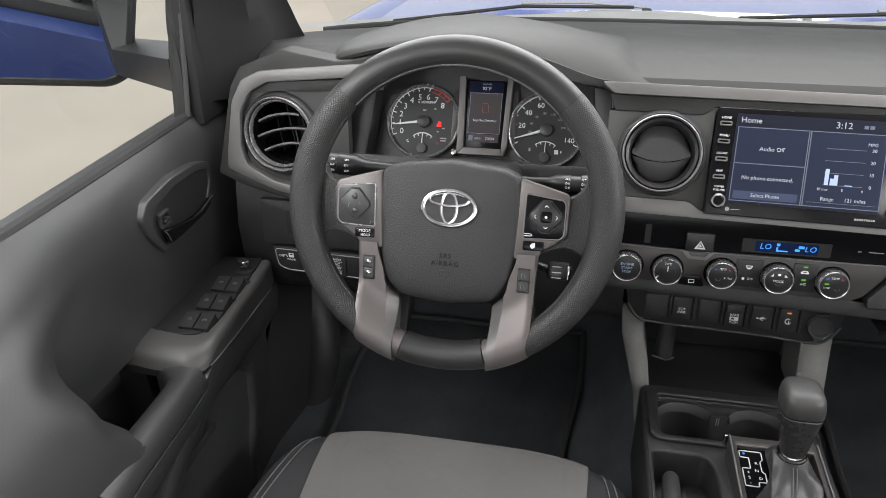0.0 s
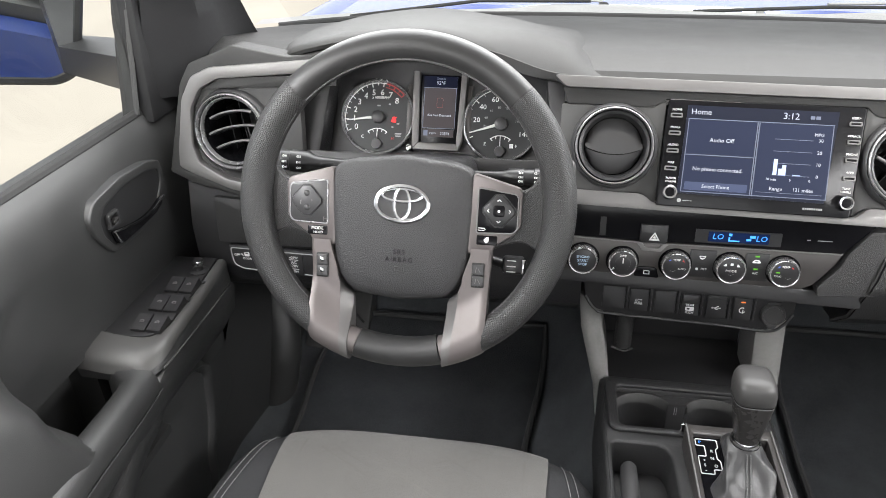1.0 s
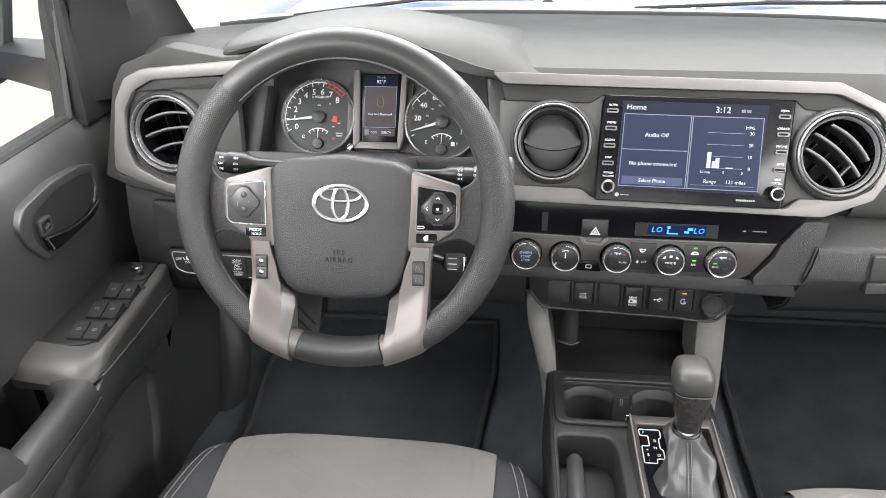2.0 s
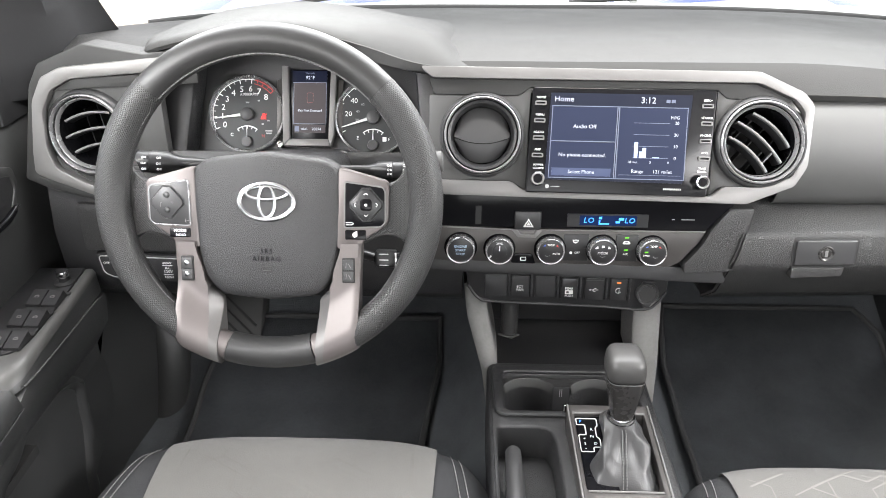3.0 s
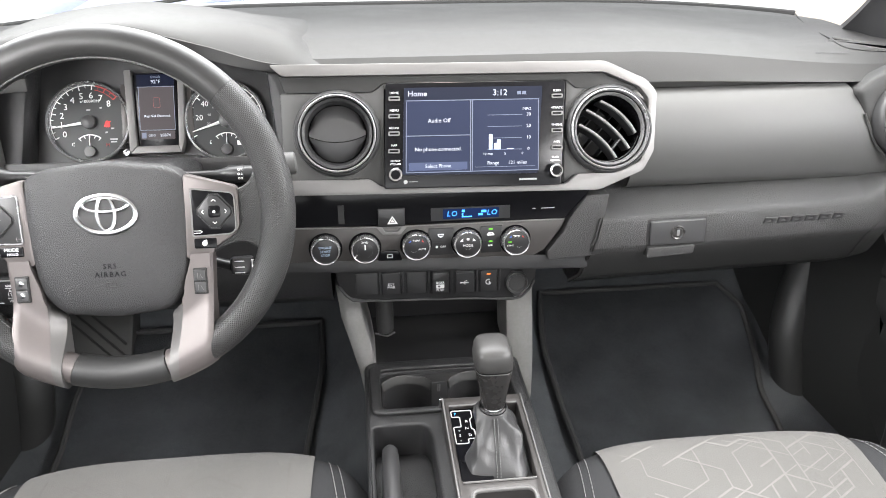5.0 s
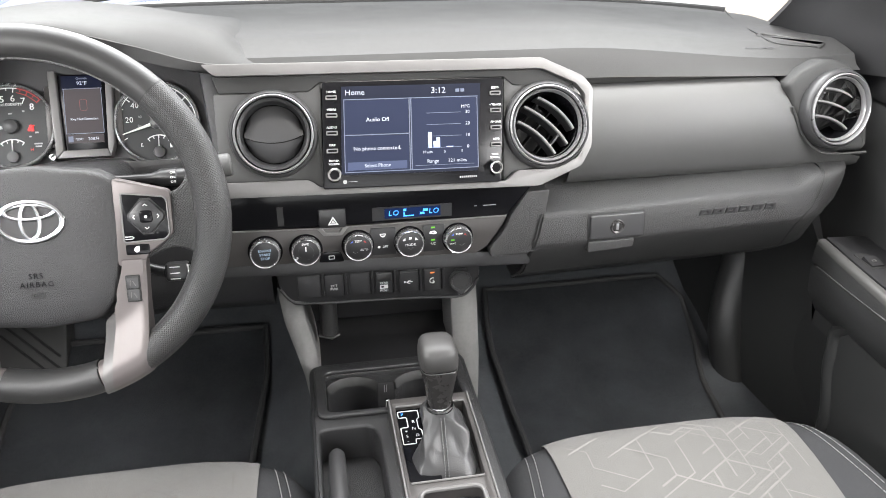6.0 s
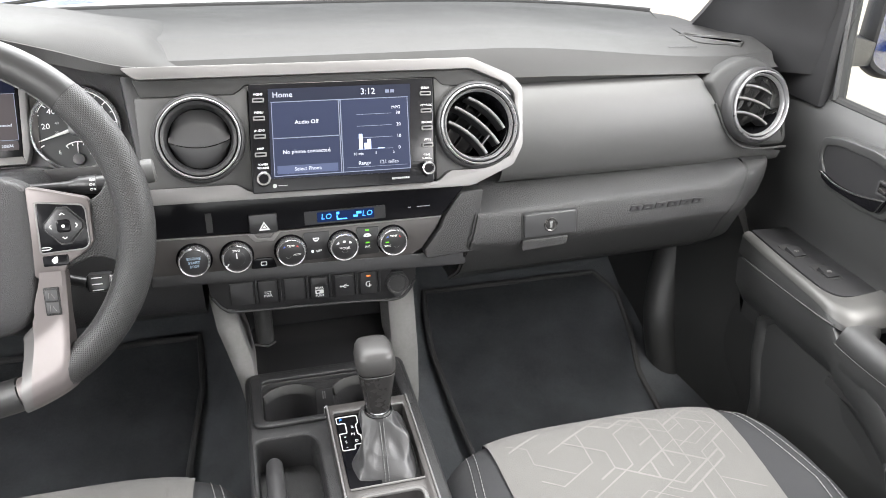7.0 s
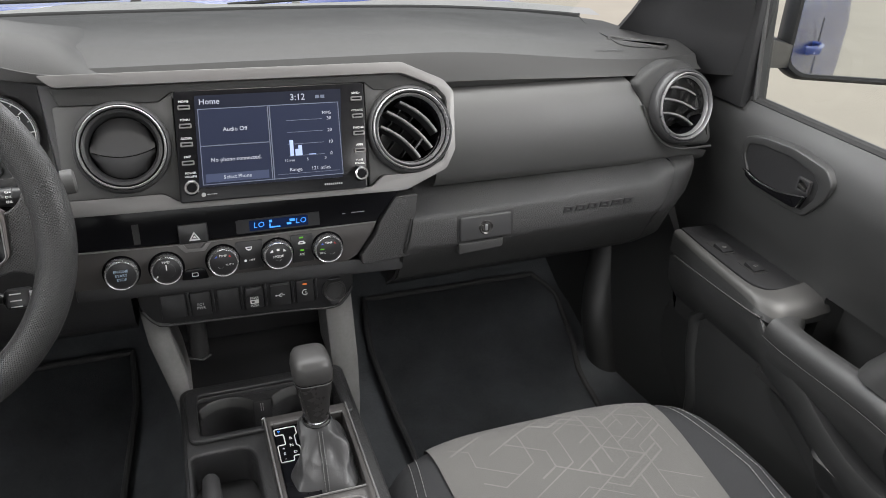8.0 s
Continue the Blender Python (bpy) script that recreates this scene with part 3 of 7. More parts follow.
    mid = run([(0.706, -0.008, -0.001), (0.699, -0.10, -0.001), (0.695, -0.20, -0.002), (0.697, -0.233, -0.003), (0.714, -0.256, -0.004), (0.748, -0.263, -0.002), (0.792, -0.262, 0.002)])
    low = run([(0.703, -0.007, -0.008), (0.696, -0.10, -0.010), (0.691, -0.20, -0.012), (0.691, -0.242, -0.016), (0.708, -0.268, -0.021), (0.746, -0.274, -0.020), (0.792, -0.273, -0.016)])
    foot = run([(0.701, -0.010, -0.038), (0.695, -0.10, -0.034), (0.689, -0.20, -0.028), (0.689, -0.240, -0.026), (0.706, -0.266, -0.030), (0.746, -0.271, -0.032), (0.792, -0.270, -0.032)])
    back = run([(0.792, -0.010, -0.01), (0.792, -0.10, -0.01), (0.792, -0.19, -0.01), (0.792, -0.20, -0.01), (0.792, -0.21, -0.01), (0.792, -0.22, -0.01), (0.794, -0.23, -0.01)])
    pod = part("switch_pod", loft([list(r) for r in zip([p + Vector((0, 0, -0.001)) for p in top], [p + Vector((s * 0.003, 0, -0.002)) for p in mid], [p + Vector((s * 0.002, 0.001, 0)) for p in low], foot, [p + Vector((0, 0, -0.03)) for p in back], back)]), M_DOOR, door)
    part("pod_nose", bevel(loft([[(X(0.792), 0.012 + yp, zt - 0.012), (X(0.716), -0.006 + yp, zt - 0.012), (X(0.706), -0.006 + yp, zt - 0.04), (X(0.792), 0.010 + yp, zt - 0.05)], [(X(0.792), -0.012 + yp, zt), (X(0.714), -0.014 + yp, zt - 0.001), (X(0.701), -0.012 + yp, zt - 0.036), (X(0.792), -0.012 + yp, zt - 0.05)]]), 0.003), M_DOOR, pod)
    part("silver_edge", loft([list(r) for r in zip(top, [a.lerp(b, 0.5) + Vector((0, 0, 0.0012)) for a, b in zip(top, mid)], mid, [a.lerp(b, 0.5) - Vector((s * 0.0006, 0.0008, 0)) for a, b in zip(mid, low)], low, [p + Vector((s * 0.004, 0.003, -0.001)) for p in mid])], True, False), M_BAND, pod, "satin grey band", smooth=60)
    deck = [(a.x - s * -0.0015, a.y + 0.0015) for a in top[:-6]] + [(X(0.786), -0.219 + yp), (X(0.788), -0.012 + yp)]
    if s > 0:
        deck = deck[::-1]
    part("switch_plate", poly(deck, zt - 0.004, zt + 0.0022, 0.001), M_BUTTON, pod)
    if s < 0:
        for y in (-0.100, -0.149, -0.197):
            for k in range(2):
                d = 0.7175 + 0.0215 * k + (0.0015 if y > -0.11 else 0)
                b = part("window_switch", bevel(loft([[(X(d - 0.0102), y - 0.018, zt + 0.001), (X(d + 0.0102), y - 0.018, zt + 0.001), (X(d + 0.0102), y + 0.013, zt + 0.001), (X(d - 0.0102), y + 0.013, zt + 0.001)],
                                                 [(X(d - 0.0098), y - 0.018, zt + 0.006), (X(d + 0.0098), y - 0.018, zt + 0.006), (X(d + 0.0098), y + 0.010, zt + 0.0125), (X(d - 0.0098), y + 0.010, zt + 0.0125)]]), 0.0014), M_BUTTON, pod, "grey window switch")
                tilt = Matrix.Translation((X(d), y - 0.003, zt + 0.0098)) @ Matrix.Rotation(radians(13), 4, 'X')
                part("symbol", poly(rounded([(-0.0032, -0.0022), (0.0032, -0.0022), (0.0032, 0.001), (0.0008, 0.0028), (-0.0032, 0.0012)], 0.0006), 0, 0.0004, holes=[rrect(0.0, -0.0006, 0.0036, 0.0016, 0.0004)]), M_SATIN, b, m=tilt)
            part("switch_well", box(X(0.752), X(0.705), y + 0.013, y + 0.019, zt + 0.001, zt + 0.0034, 0.001), M_RUBBER, pod)
        at = Matrix.Translation((X(0.727), -0.055, zt + 0.001))
        kn = part("mirror_knob", lathe([(0.0135, 0.0), (0.0135, 0.003), (0.0075, 0.005), (0.0070, 0.010), (0.0082, 0.012), (0.0082, 0.019), (0.0072, 0.021), (0, 0.0212)], 24), M_BUTTON, pod, "small mirror knob", m=at)
        part("knob_ring", lathe([(0.0084, 0.0125), (0.0090, 0.014), (0.0088, 0.018), (0.0078, 0.0206), (0.0066, 0.021)], 24), M_CHROME, kn, m=at)
    else:
        for d, y in ((0.737, -0.083), (0.744, -0.149)):
            part("switch_well", poly([(X(d - 0.013), y - 0.022), (X(d + 0.013), y - 0.022), (X(d + 0.013), y + 0.022), (X(d - 0.013), y + 0.022)], zt + 0.001, zt + 0.0026), M_RUBBER, pod)
            b = part("window_switch", bevel(loft([[(X(d - 0.0105), y - 0.017, zt + 0.001), (X(d + 0.0105), y - 0.017, zt + 0.001), (X(d + 0.0105), y + 0.008, zt + 0.001), (X(d - 0.0105), y + 0.008, zt + 0.001)],
                                             [(X(d - 0.010), y - 0.017, zt + 0.005), (X(d + 0.010), y - 0.017, zt + 0.005), (X(d + 0.010), y + 0.006, zt + 0.0085), (X(d - 0.010), y + 0.006, zt + 0.0085)]]), 0.0014), M_BUTTON, pod, "grey window switch")
            part("symbol", poly(rrect(X(d), y - 0.006, 0.007, 0.005, 0.001), 0, 0.0074, holes=[rrect(X(d), y - 0.006, 0.0045, 0.0022, 0.0006)]), M_SATIN, b, m=Matrix.Translation((0, 0, zt)))
    # fascia under the pod, a thin bright lip along its top, down to the pocket
    rings = []
    for i in range(41):
        y = lerp(-0.93, -0.012, i / 40)
        k = ramp(-0.50, -0.26, y)
        zl = curve_at([(-0.93, 0.985), (-0.50, 0.99), (-0.275, 1.050), (-0.25, 1.074), (-0.03, 1.060)], y - yp) + zt - 1.10
        d0 = curve_at([(-0.93, 0.672), (-0.46, 0.672), (-0.26, 0.688), (-0.03, 0.697)], y - yp)
        rings.append([(X(d0 + 0.034), y, zl - 0.12), (X(d0 + 0.030), y, zl - 0.005), (X(d0 + 0.012), y, zl), (X(d0 + 0.002), y, zl - 0.002), (X(d0), y, zl - 0.008), (X(d0 + 0.006), y, zl - 0.05), (X(d0 + 0.030), y, zl - 0.09), (X(0.79), y, zl - 0.14), (X(0.79), y, zl - 0.15)])
    part("side_fascia", loft(rings), M_DOOR, door)
    part("fascia_lip", sweep(run([(0.6975, -0.030, -0.0385), (0.694, -0.12, -0.034), (0.688, -0.22, -0.026), (0.687, -0.250, -0.022)], 8), 0.0015, 8), M_PANEL, door)
    # rounded armrest bar beside the open pull cup
    rings = []
    for i in range(31):
        q = i / 30
        y = lerp(-0.50, -0.262, q) + yp
        up = lerp(0.006, -0.016, ramp(0, 1, q)) + zt
        d0, d1 = lerp(0.660, 0.688, q), lerp(0.706, 0.732, q) + 0.03 * ramp(0.88, 1.0, q)
        rings.append([(X(d1), y, 0.98), (X(d1), y, up - 0.020), (X(d1 - 0.003), y, up - 0.008), (X(d1 - 0.012), y, up - 0.001), (X(lerp(d0, d1, 0.45)), y, up + 0.002), (X(d0 + 0.010), y, up - 0.003), (X(d0 + 0.003), y, up - 0.012), (X(d0), y, up - 0.026),
                      (X(d0 + 0.0015), y, up - 0.030), (X(d0 + 0.0005), y, up - 0.034), (X(d0 + 0.004), y, up - 0.06), (X(d0 + 0.02), y, up - 0.09), (X(d0 + 0.04), y, 0.975)])
    part("armrest", loft(rings), M_DOOR, door, "padded black armrest", smooth=50)
    part("armrest_seam", sweep([(X(lerp(0.660, 0.688, q) - 0.0004), lerp(-0.50, -0.262, q) + yp, lerp(0.006, -0.016, ramp(0, 1, q)) + zt - 0.030) for q in [k / 16 for k in range(17)]], 0.0012, 5), M_GREYBTN, door)
    part("cup_floor", box(min(X(0.70), X(0.79)), max(X(0.70), X(0.79)), -0.46, -0.25, 0.972, 0.985), M_RUBBER, door)
    # lower pocket with a rounded front edge
    rings = []
    for i in range(33):
        q = i / 32
        z = lerp(0.68, 0.992, q)
        yf = curve_at([(0.68, -0.150), (0.80, -0.118), (0.92, -0.086), (0.96, -0.080), (0.985, -0.100), (0.992, -0.125)], z) + (-0.012 if s < 0 else 0.012)
        dd = 0.712 + 0.01 * (z - 0.84)
        rings.append([(X(0.79), yf + 0.010, z), (X(dd + 0.020), yf + 0.007, z), (X(dd + 0.006), yf + 0.002, z), (X(dd), yf - 0.008, z), (X(dd + 0.003), yf - 0.020, z), (X(dd + 0.007), yf - 0.0235, z), (X(dd + 0.006), yf - 0.027, z), (X(dd + 0.007), yf - 0.10, z), (X(dd + 0.012), -0.62, z), (X(0.79), -0.62, z)])
    part("lower_pocket", loft(rings), M_DOOR, door, "door pocket with a rounded rim", smooth=50)
    pane = part("pane", loft([[(X(0.815), -0.93, 1.30), (X(0.815), 0.0, 1.30)], [(X(0.79), -0.92, 1.55), (X(0.79), 0.0, 1.55)], [(X(0.735), -0.90, 1.73), (X(0.735), -0.12, 1.73)]], False, False), M_GLASS, door, "clear side window")
    pane.visible_shadow = False
    return door


# ---- dashboard ----
def pad_point(x, y, z):
    """The dashboard's top: its far edge sweeps back towards the sides, its near edge falls to the passenger's side."""
    u = abs((x - C) / 0.775)
    far = max(0.0, (y - 0.1) / 0.56)
    drop = 0.026 * ramp(0.22, 0.60, x) * min(1.0, max(0.0, (z - 1.352) / 0.03)) * (1 - ramp(0.25, 0.6, y))
    near = 0.015 * ramp(0.590, 0.700, x) * (1 - ramp(0.08, 0.16, y))
    near += 0.075 * ramp(-0.745, -0.805, x) * (1 - ramp(0.09, 0.20, y))
    return (x, y + near - 0.15 * u ** 3.5 * far, z - 0.012 * u ** 4 * far - drop)


def build_dash():
    dash = thing("dashboard", (C, 0.2, 1.1), "grey soft-touch dashboard with black lower panels", "dashboard")
    # top pad: from the windscreen's base to the crease and the upper face
    prof = [(0.725, 1.322), (0.66, 1.345), (0.60, 1.358), (0.45, 1.381), (0.25, 1.4005), (0.145, 1.4095), (0.130, 1.4098), (0.115, 1.4085), (0.085, 1.4035), (0.062, 1.3985), (0.052, 1.385), (0.040, 1.362), (0.045, 1.352), (0.075, 1.352)]
    rings = []
    for i in range(125):
        x = C + lerp(-0.775, 0.737, i / 124)
        cut = 0.20 if -0.628 < x < -0.252 else 0.0
        rings.append([pad_point(x, max(y, cut), z) for y, z in prof])
    part("top_pad", loft(rings, False, False), M_PAD, dash)
    # inner carcass, dark, behind everything
    part("carcass", box(C - 0.76, C + 0.76, 0.14, 0.60, 1.02, 1.325), M_BLACK, dash)
    # passenger face panel, bulging, its outer end cut slanting beside the vent
    rings = []
    for i in range(33):
        rings.append([(lerp(0.225, spline_at([(1.19, 0.70), (1.2425, 0.69), (1.2475, 0.634), (1.255, 0.6085), (1.273, 0.587), (1.302, 0.570), (1.330, 0.558), (1.352, 0.543)], z), i / 32), y, z) for y, z in
                      ((0.075, 1.349), (0.048, 1.350), (0.034, 1.344), (0.018, 1.325), (0.004, 1.295), (0.0, 1.268), (0.001, 1.250), (0.004, 1.233), (0.011, 1.219), (0.024, 1.210), (0.06, 1.206))])
    part("face_panel", loft(rings, False, False), M_PANEL, dash, "smooth grey passenger panel")
    T = plane_at((0, 0.016, 1.30), 14, 0)
    pod = rounded([(0.546, 0.047), (0.572, 0.066), (0.612, 0.082), (0.648, 0.0725), (0.6715, 0.047), (0.6855, 0.013), (0.692, -0.047), (0.686, -0.056), (0.632, -0.056), (0.6045, -0.0480), (0.583, -0.030), (0.566, 0.002), (0.554, 0.031)][::-1], 0.014)
    part("vent_pod", poly(pod, -0.06, 0.010, 0.008, 4, holes=[circle(0.6295, 0.0110, 0.045, 32)]), M_PAD, dash, "charcoal vent housing", m=T, smooth=60)
    part("pod_lip", sweep(smooth_path([(0.560, 0.014, 0.010), (0.5785, -0.026, 0.011), (0.602, -0.0500, 0.012), (0.632, -0.0590, 0.012), (0.690, -0.0590, 0.010)], 6), 0.0020, 8), M_PAD, dash, m=T)
    # rounded end of the dashboard beside the driver's door
    rings = []
    for i in range(15):
        q = i / 14
        r = 0.050 * math.sqrt(max(0.04, 1 - ramp(0.80, 1.0, q) ** 2))
        rings.append([(-0.785 - r * math.sin(radians(a)), 0.105 - r * math.cos(radians(a)), lerp(1.16, 1.372, q)) for a in (-40, -20, 0, 15, 30, 45, 60, 75, 90)])
    part("end_corner", loft(rings, False, False), M_PAD, dash, smooth=60)
    # driver's knee panel
    rings = []
    for i in range(21):
        x = lerp(-0.80, -0.205, i / 20)
        rings.append([(x, y, z) for y, z in ((0.09, 1.255), (0.03, 1.245), (0.012, 1.225), (0.0, 1.16), (0.003, 1.10), (0.012, 1.06), (0.035, 1.035), (0.09, 1.022), (0.2, 1.02))])
    part("knee_panel", loft(rings, False, False), M_BLACK, dash)
    # slanting louvres at both ends of the top pad, and the corner piece's seam
    for x, y, z, turn in ((-0.762, 0.268, 1.3755, 46), (0.617, 0.134, 1.3750, -45)):
        L = Matrix.Translation((x, y, z)) @ Matrix.Rotation(radians(turn), 4, 'Z')
        lv = part("end_louvre", poly(rrect(0, 0, 0.100, 0.034, 0.010), -0.004, 0.0085, 0.003, 3, holes=[rrect(0, 0, 0.088, 0.022, 0.006)]), M_PAD, dash, "small defroster louvre", m=L)
        part("opening", box(-0.046, 0.046, -0.012, 0.012, -0.004, 0.0045), M_RUBBER, lv, m=L)
        for k in (-0.022, 0.0, 0.022):
            part("louvre_bar", loft([[(k - 0.010, -0.011, 0.0045), (k - 0.007, -0.011, 0.0065), (k + 0.004, -0.011, 0.0045)], [(k - 0.002, 0.011, 0.0045), (k + 0.001, 0.011, 0.0075), (k + 0.012, 0.011, 0.0045)]]), M_CHARCOAL, lv, m=L)
    heights = [(y, z) for y, z in prof[::-1][2:]]

    def skin(x, y):
        """A point of the pad's upper skin over the place x, y."""
        q = y
        for k in range(6):
            q += y - pad_point(x, q, 1.40)[1]
        return Vector(pad_point(x, q, spline_at(heights, q))) + Vector((0, 0, 0.0008))
    seam = [skin(p.x, p.y) for p in smooth_path([(0.665, 0.42, 0), (0.640, 0.35, 0), (0.610, 0.236, 0), (0.578, 0.150, 0), (0.572, 0.118, 0), (0.592, 0.104, 0), (0.640, 0.096, 0)], 6)]
    part("pad_seam", sweep(seam, 0.0012, 6), M_RUBBER, dash)
    writing("moulded_writing", "SRS AIRBAG", 0.0085, Matrix.Translation((0.539, 0.090, 1.3812)) @ Matrix.Rotation(radians(10), 4, 'X'), M_BLACK, dash, space=1.15)
    # driver's lower switch panels beside the knee panel
    K = plane_at((-0.68, -0.003, 1.15), 3)
    rp = part("storage_lid", poly(rounded([(-0.077, 0.058), (0.09, 0.052), (0.09, -0.016), (-0.077, -0.016)][::-1], 0.006), -0.006, 0.003, 0.0015), M_CHARCOAL, dash, m=K)
    part("lid_recess", poly(rrect(-0.016, 0.022, 0.040, 0.040, 0.003), 0.0025, 0.0036), M_RUBBER, rp, m=K)
    sp = part("lower_switch_panel", poly(rounded([(-0.064, -0.020), (0.16, -0.026), (0.16, -0.070), (-0.045, -0.062), (-0.060, -0.055)][::-1], 0.006), -0.004, 0.004, 0.0015), M_BLACK, dash, "black lower switch panel with white prints", m=K)
    part("panel_line", sweep([(a, b, 0.0042) for a, b in rounded([(-0.060, -0.024), (0.155, -0.030), (0.155, -0.066), (-0.042, -0.059), (-0.056, -0.052)], 0.006)], 0.0009, 6, closed=True), M_GREYPRINT, sp, m=K)
    writing("print", "OFF", 0.0058, K, M_WHITE, sp, -0.0500, -0.036, 0.0042)
    part("door_symbol", joined(poly(rrect(-0.034, -0.034, 0.008, 0.007, 0.001), 0.004, 0.0046, holes=[rrect(-0.034, -0.0325, 0.005, 0.0025, 0.0005)]), sweep([(-0.040, -0.037, 0.0044), (-0.043, -0.033, 0.0044)], 0.0007, 4)), M_WHITE, sp, m=K)
    writing("print", "DOOR", 0.0046, K, M_WHITE, sp, -0.034, -0.0415, 0.0042)
    ac = part("socket_switch", box(0.027, 0.056, -0.064, -0.028, 0.003, 0.0065, 0.001), M_BUTTON, sp, m=K)
    for txt, v, sz in (("400W", -0.0335, 0.0055), ("AC", -0.0415, 0.0065), ("120V", -0.0475, 0.0065), ("100W", -0.0570, 0.0055)):
        writing("print", txt, sz, K, M_WHITE, ac, 0.0415, v, 0.0067)
    for v in (-0.0370, -0.0525):
        part("print_line", box(0.034, 0.049, v - 0.0004, v + 0.0004, 0.0066, 0.0069), M_WHITE, ac, m=K)
    return dash


def build_hood_brow():
    """The hood over the instruments."""
    hood = thing("instrument_hood", (-0.42, 0.2, 1.40), "grey moulded hood over the instruments", "instrument hood")
    low = [(-0.640, 1.405), (-0.615, 1.428), (-0.52, 1.452), (-0.43, 1.460), (-0.35, 1.444), (-0.262, 1.405), (-0.225, 1.399), (-0.175, 1.380)]
    high = [(-0.640, 1.421), (-0.615, 1.432), (-0.52, 1.457), (-0.43, 1.466), (-0.35, 1.457), (-0.30, 1.446), (-0.262, 1.433), (-0.240, 1.424), (-0.222, 1.409), (-0.200, 1.397), (-0.175, 1.386)]
    rings = []
    for i in range(73):
        x = lerp(-0.640, -0.175, i / 72)
        zb, zd = spline_at(low, x), spline_at(high, x)
        b = max(0.0, (zb - 1.398) / 0.07)
        yf = 0.045 - 0.05 * min(1, b * 1.6)
        rings.append([(x, 0.24, zb - 0.04), (x, yf + 0.02, zb - 0.014), (x, yf + 0.002, zb - 0.010), (x, yf, zb - 0.005), (x, yf + 0.004, zb), (x, yf + 0.018, lerp(zb, zd, 0.55)), (x, yf + 0.040, zd - 0.001), (x, yf + 0.065, zd), (x, 0.125, zd - 0.003), (x, 0.165, lerp(1.397, zd, 0.82)), (x, 0.21, lerp(1.394, zd, 0.62)), (x, 0.29, lerp(1.386, zd, 0.38)), (x, 0.38, lerp(1.376, zd, 0.12)), (x, 0.48, 1.360), (x, 0.50, 1.34)])
    part("hood_shell", loft(rings), M_PAD, hood, smooth=50)
    lip = []
    for i in range(31):
        x = lerp(-0.625, -0.255, i / 30)
        zb = spline_at(low, x)
        lip.append((x, 0.050 - 0.05 * min(1, max(0.0, (zb - 1.398) / 0.07) * 1.6), zb - 0.0155))
    part("lip_bead", sweep(lip, 0.0035, 8), M_CHARCOAL, hood, "dark lower bead")
    # black strip painting the undercut's shade below the lip, beside the dashboard's middle
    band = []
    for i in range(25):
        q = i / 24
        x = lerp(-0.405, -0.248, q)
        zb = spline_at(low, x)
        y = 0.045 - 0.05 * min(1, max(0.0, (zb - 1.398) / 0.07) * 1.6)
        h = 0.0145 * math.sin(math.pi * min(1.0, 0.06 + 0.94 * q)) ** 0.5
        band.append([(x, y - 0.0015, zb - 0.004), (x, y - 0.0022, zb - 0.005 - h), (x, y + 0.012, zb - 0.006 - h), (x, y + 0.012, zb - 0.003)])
    part("undercut_shade", loft(band), M_RUBBER, hood, "black strip drawing the undercut's shade")


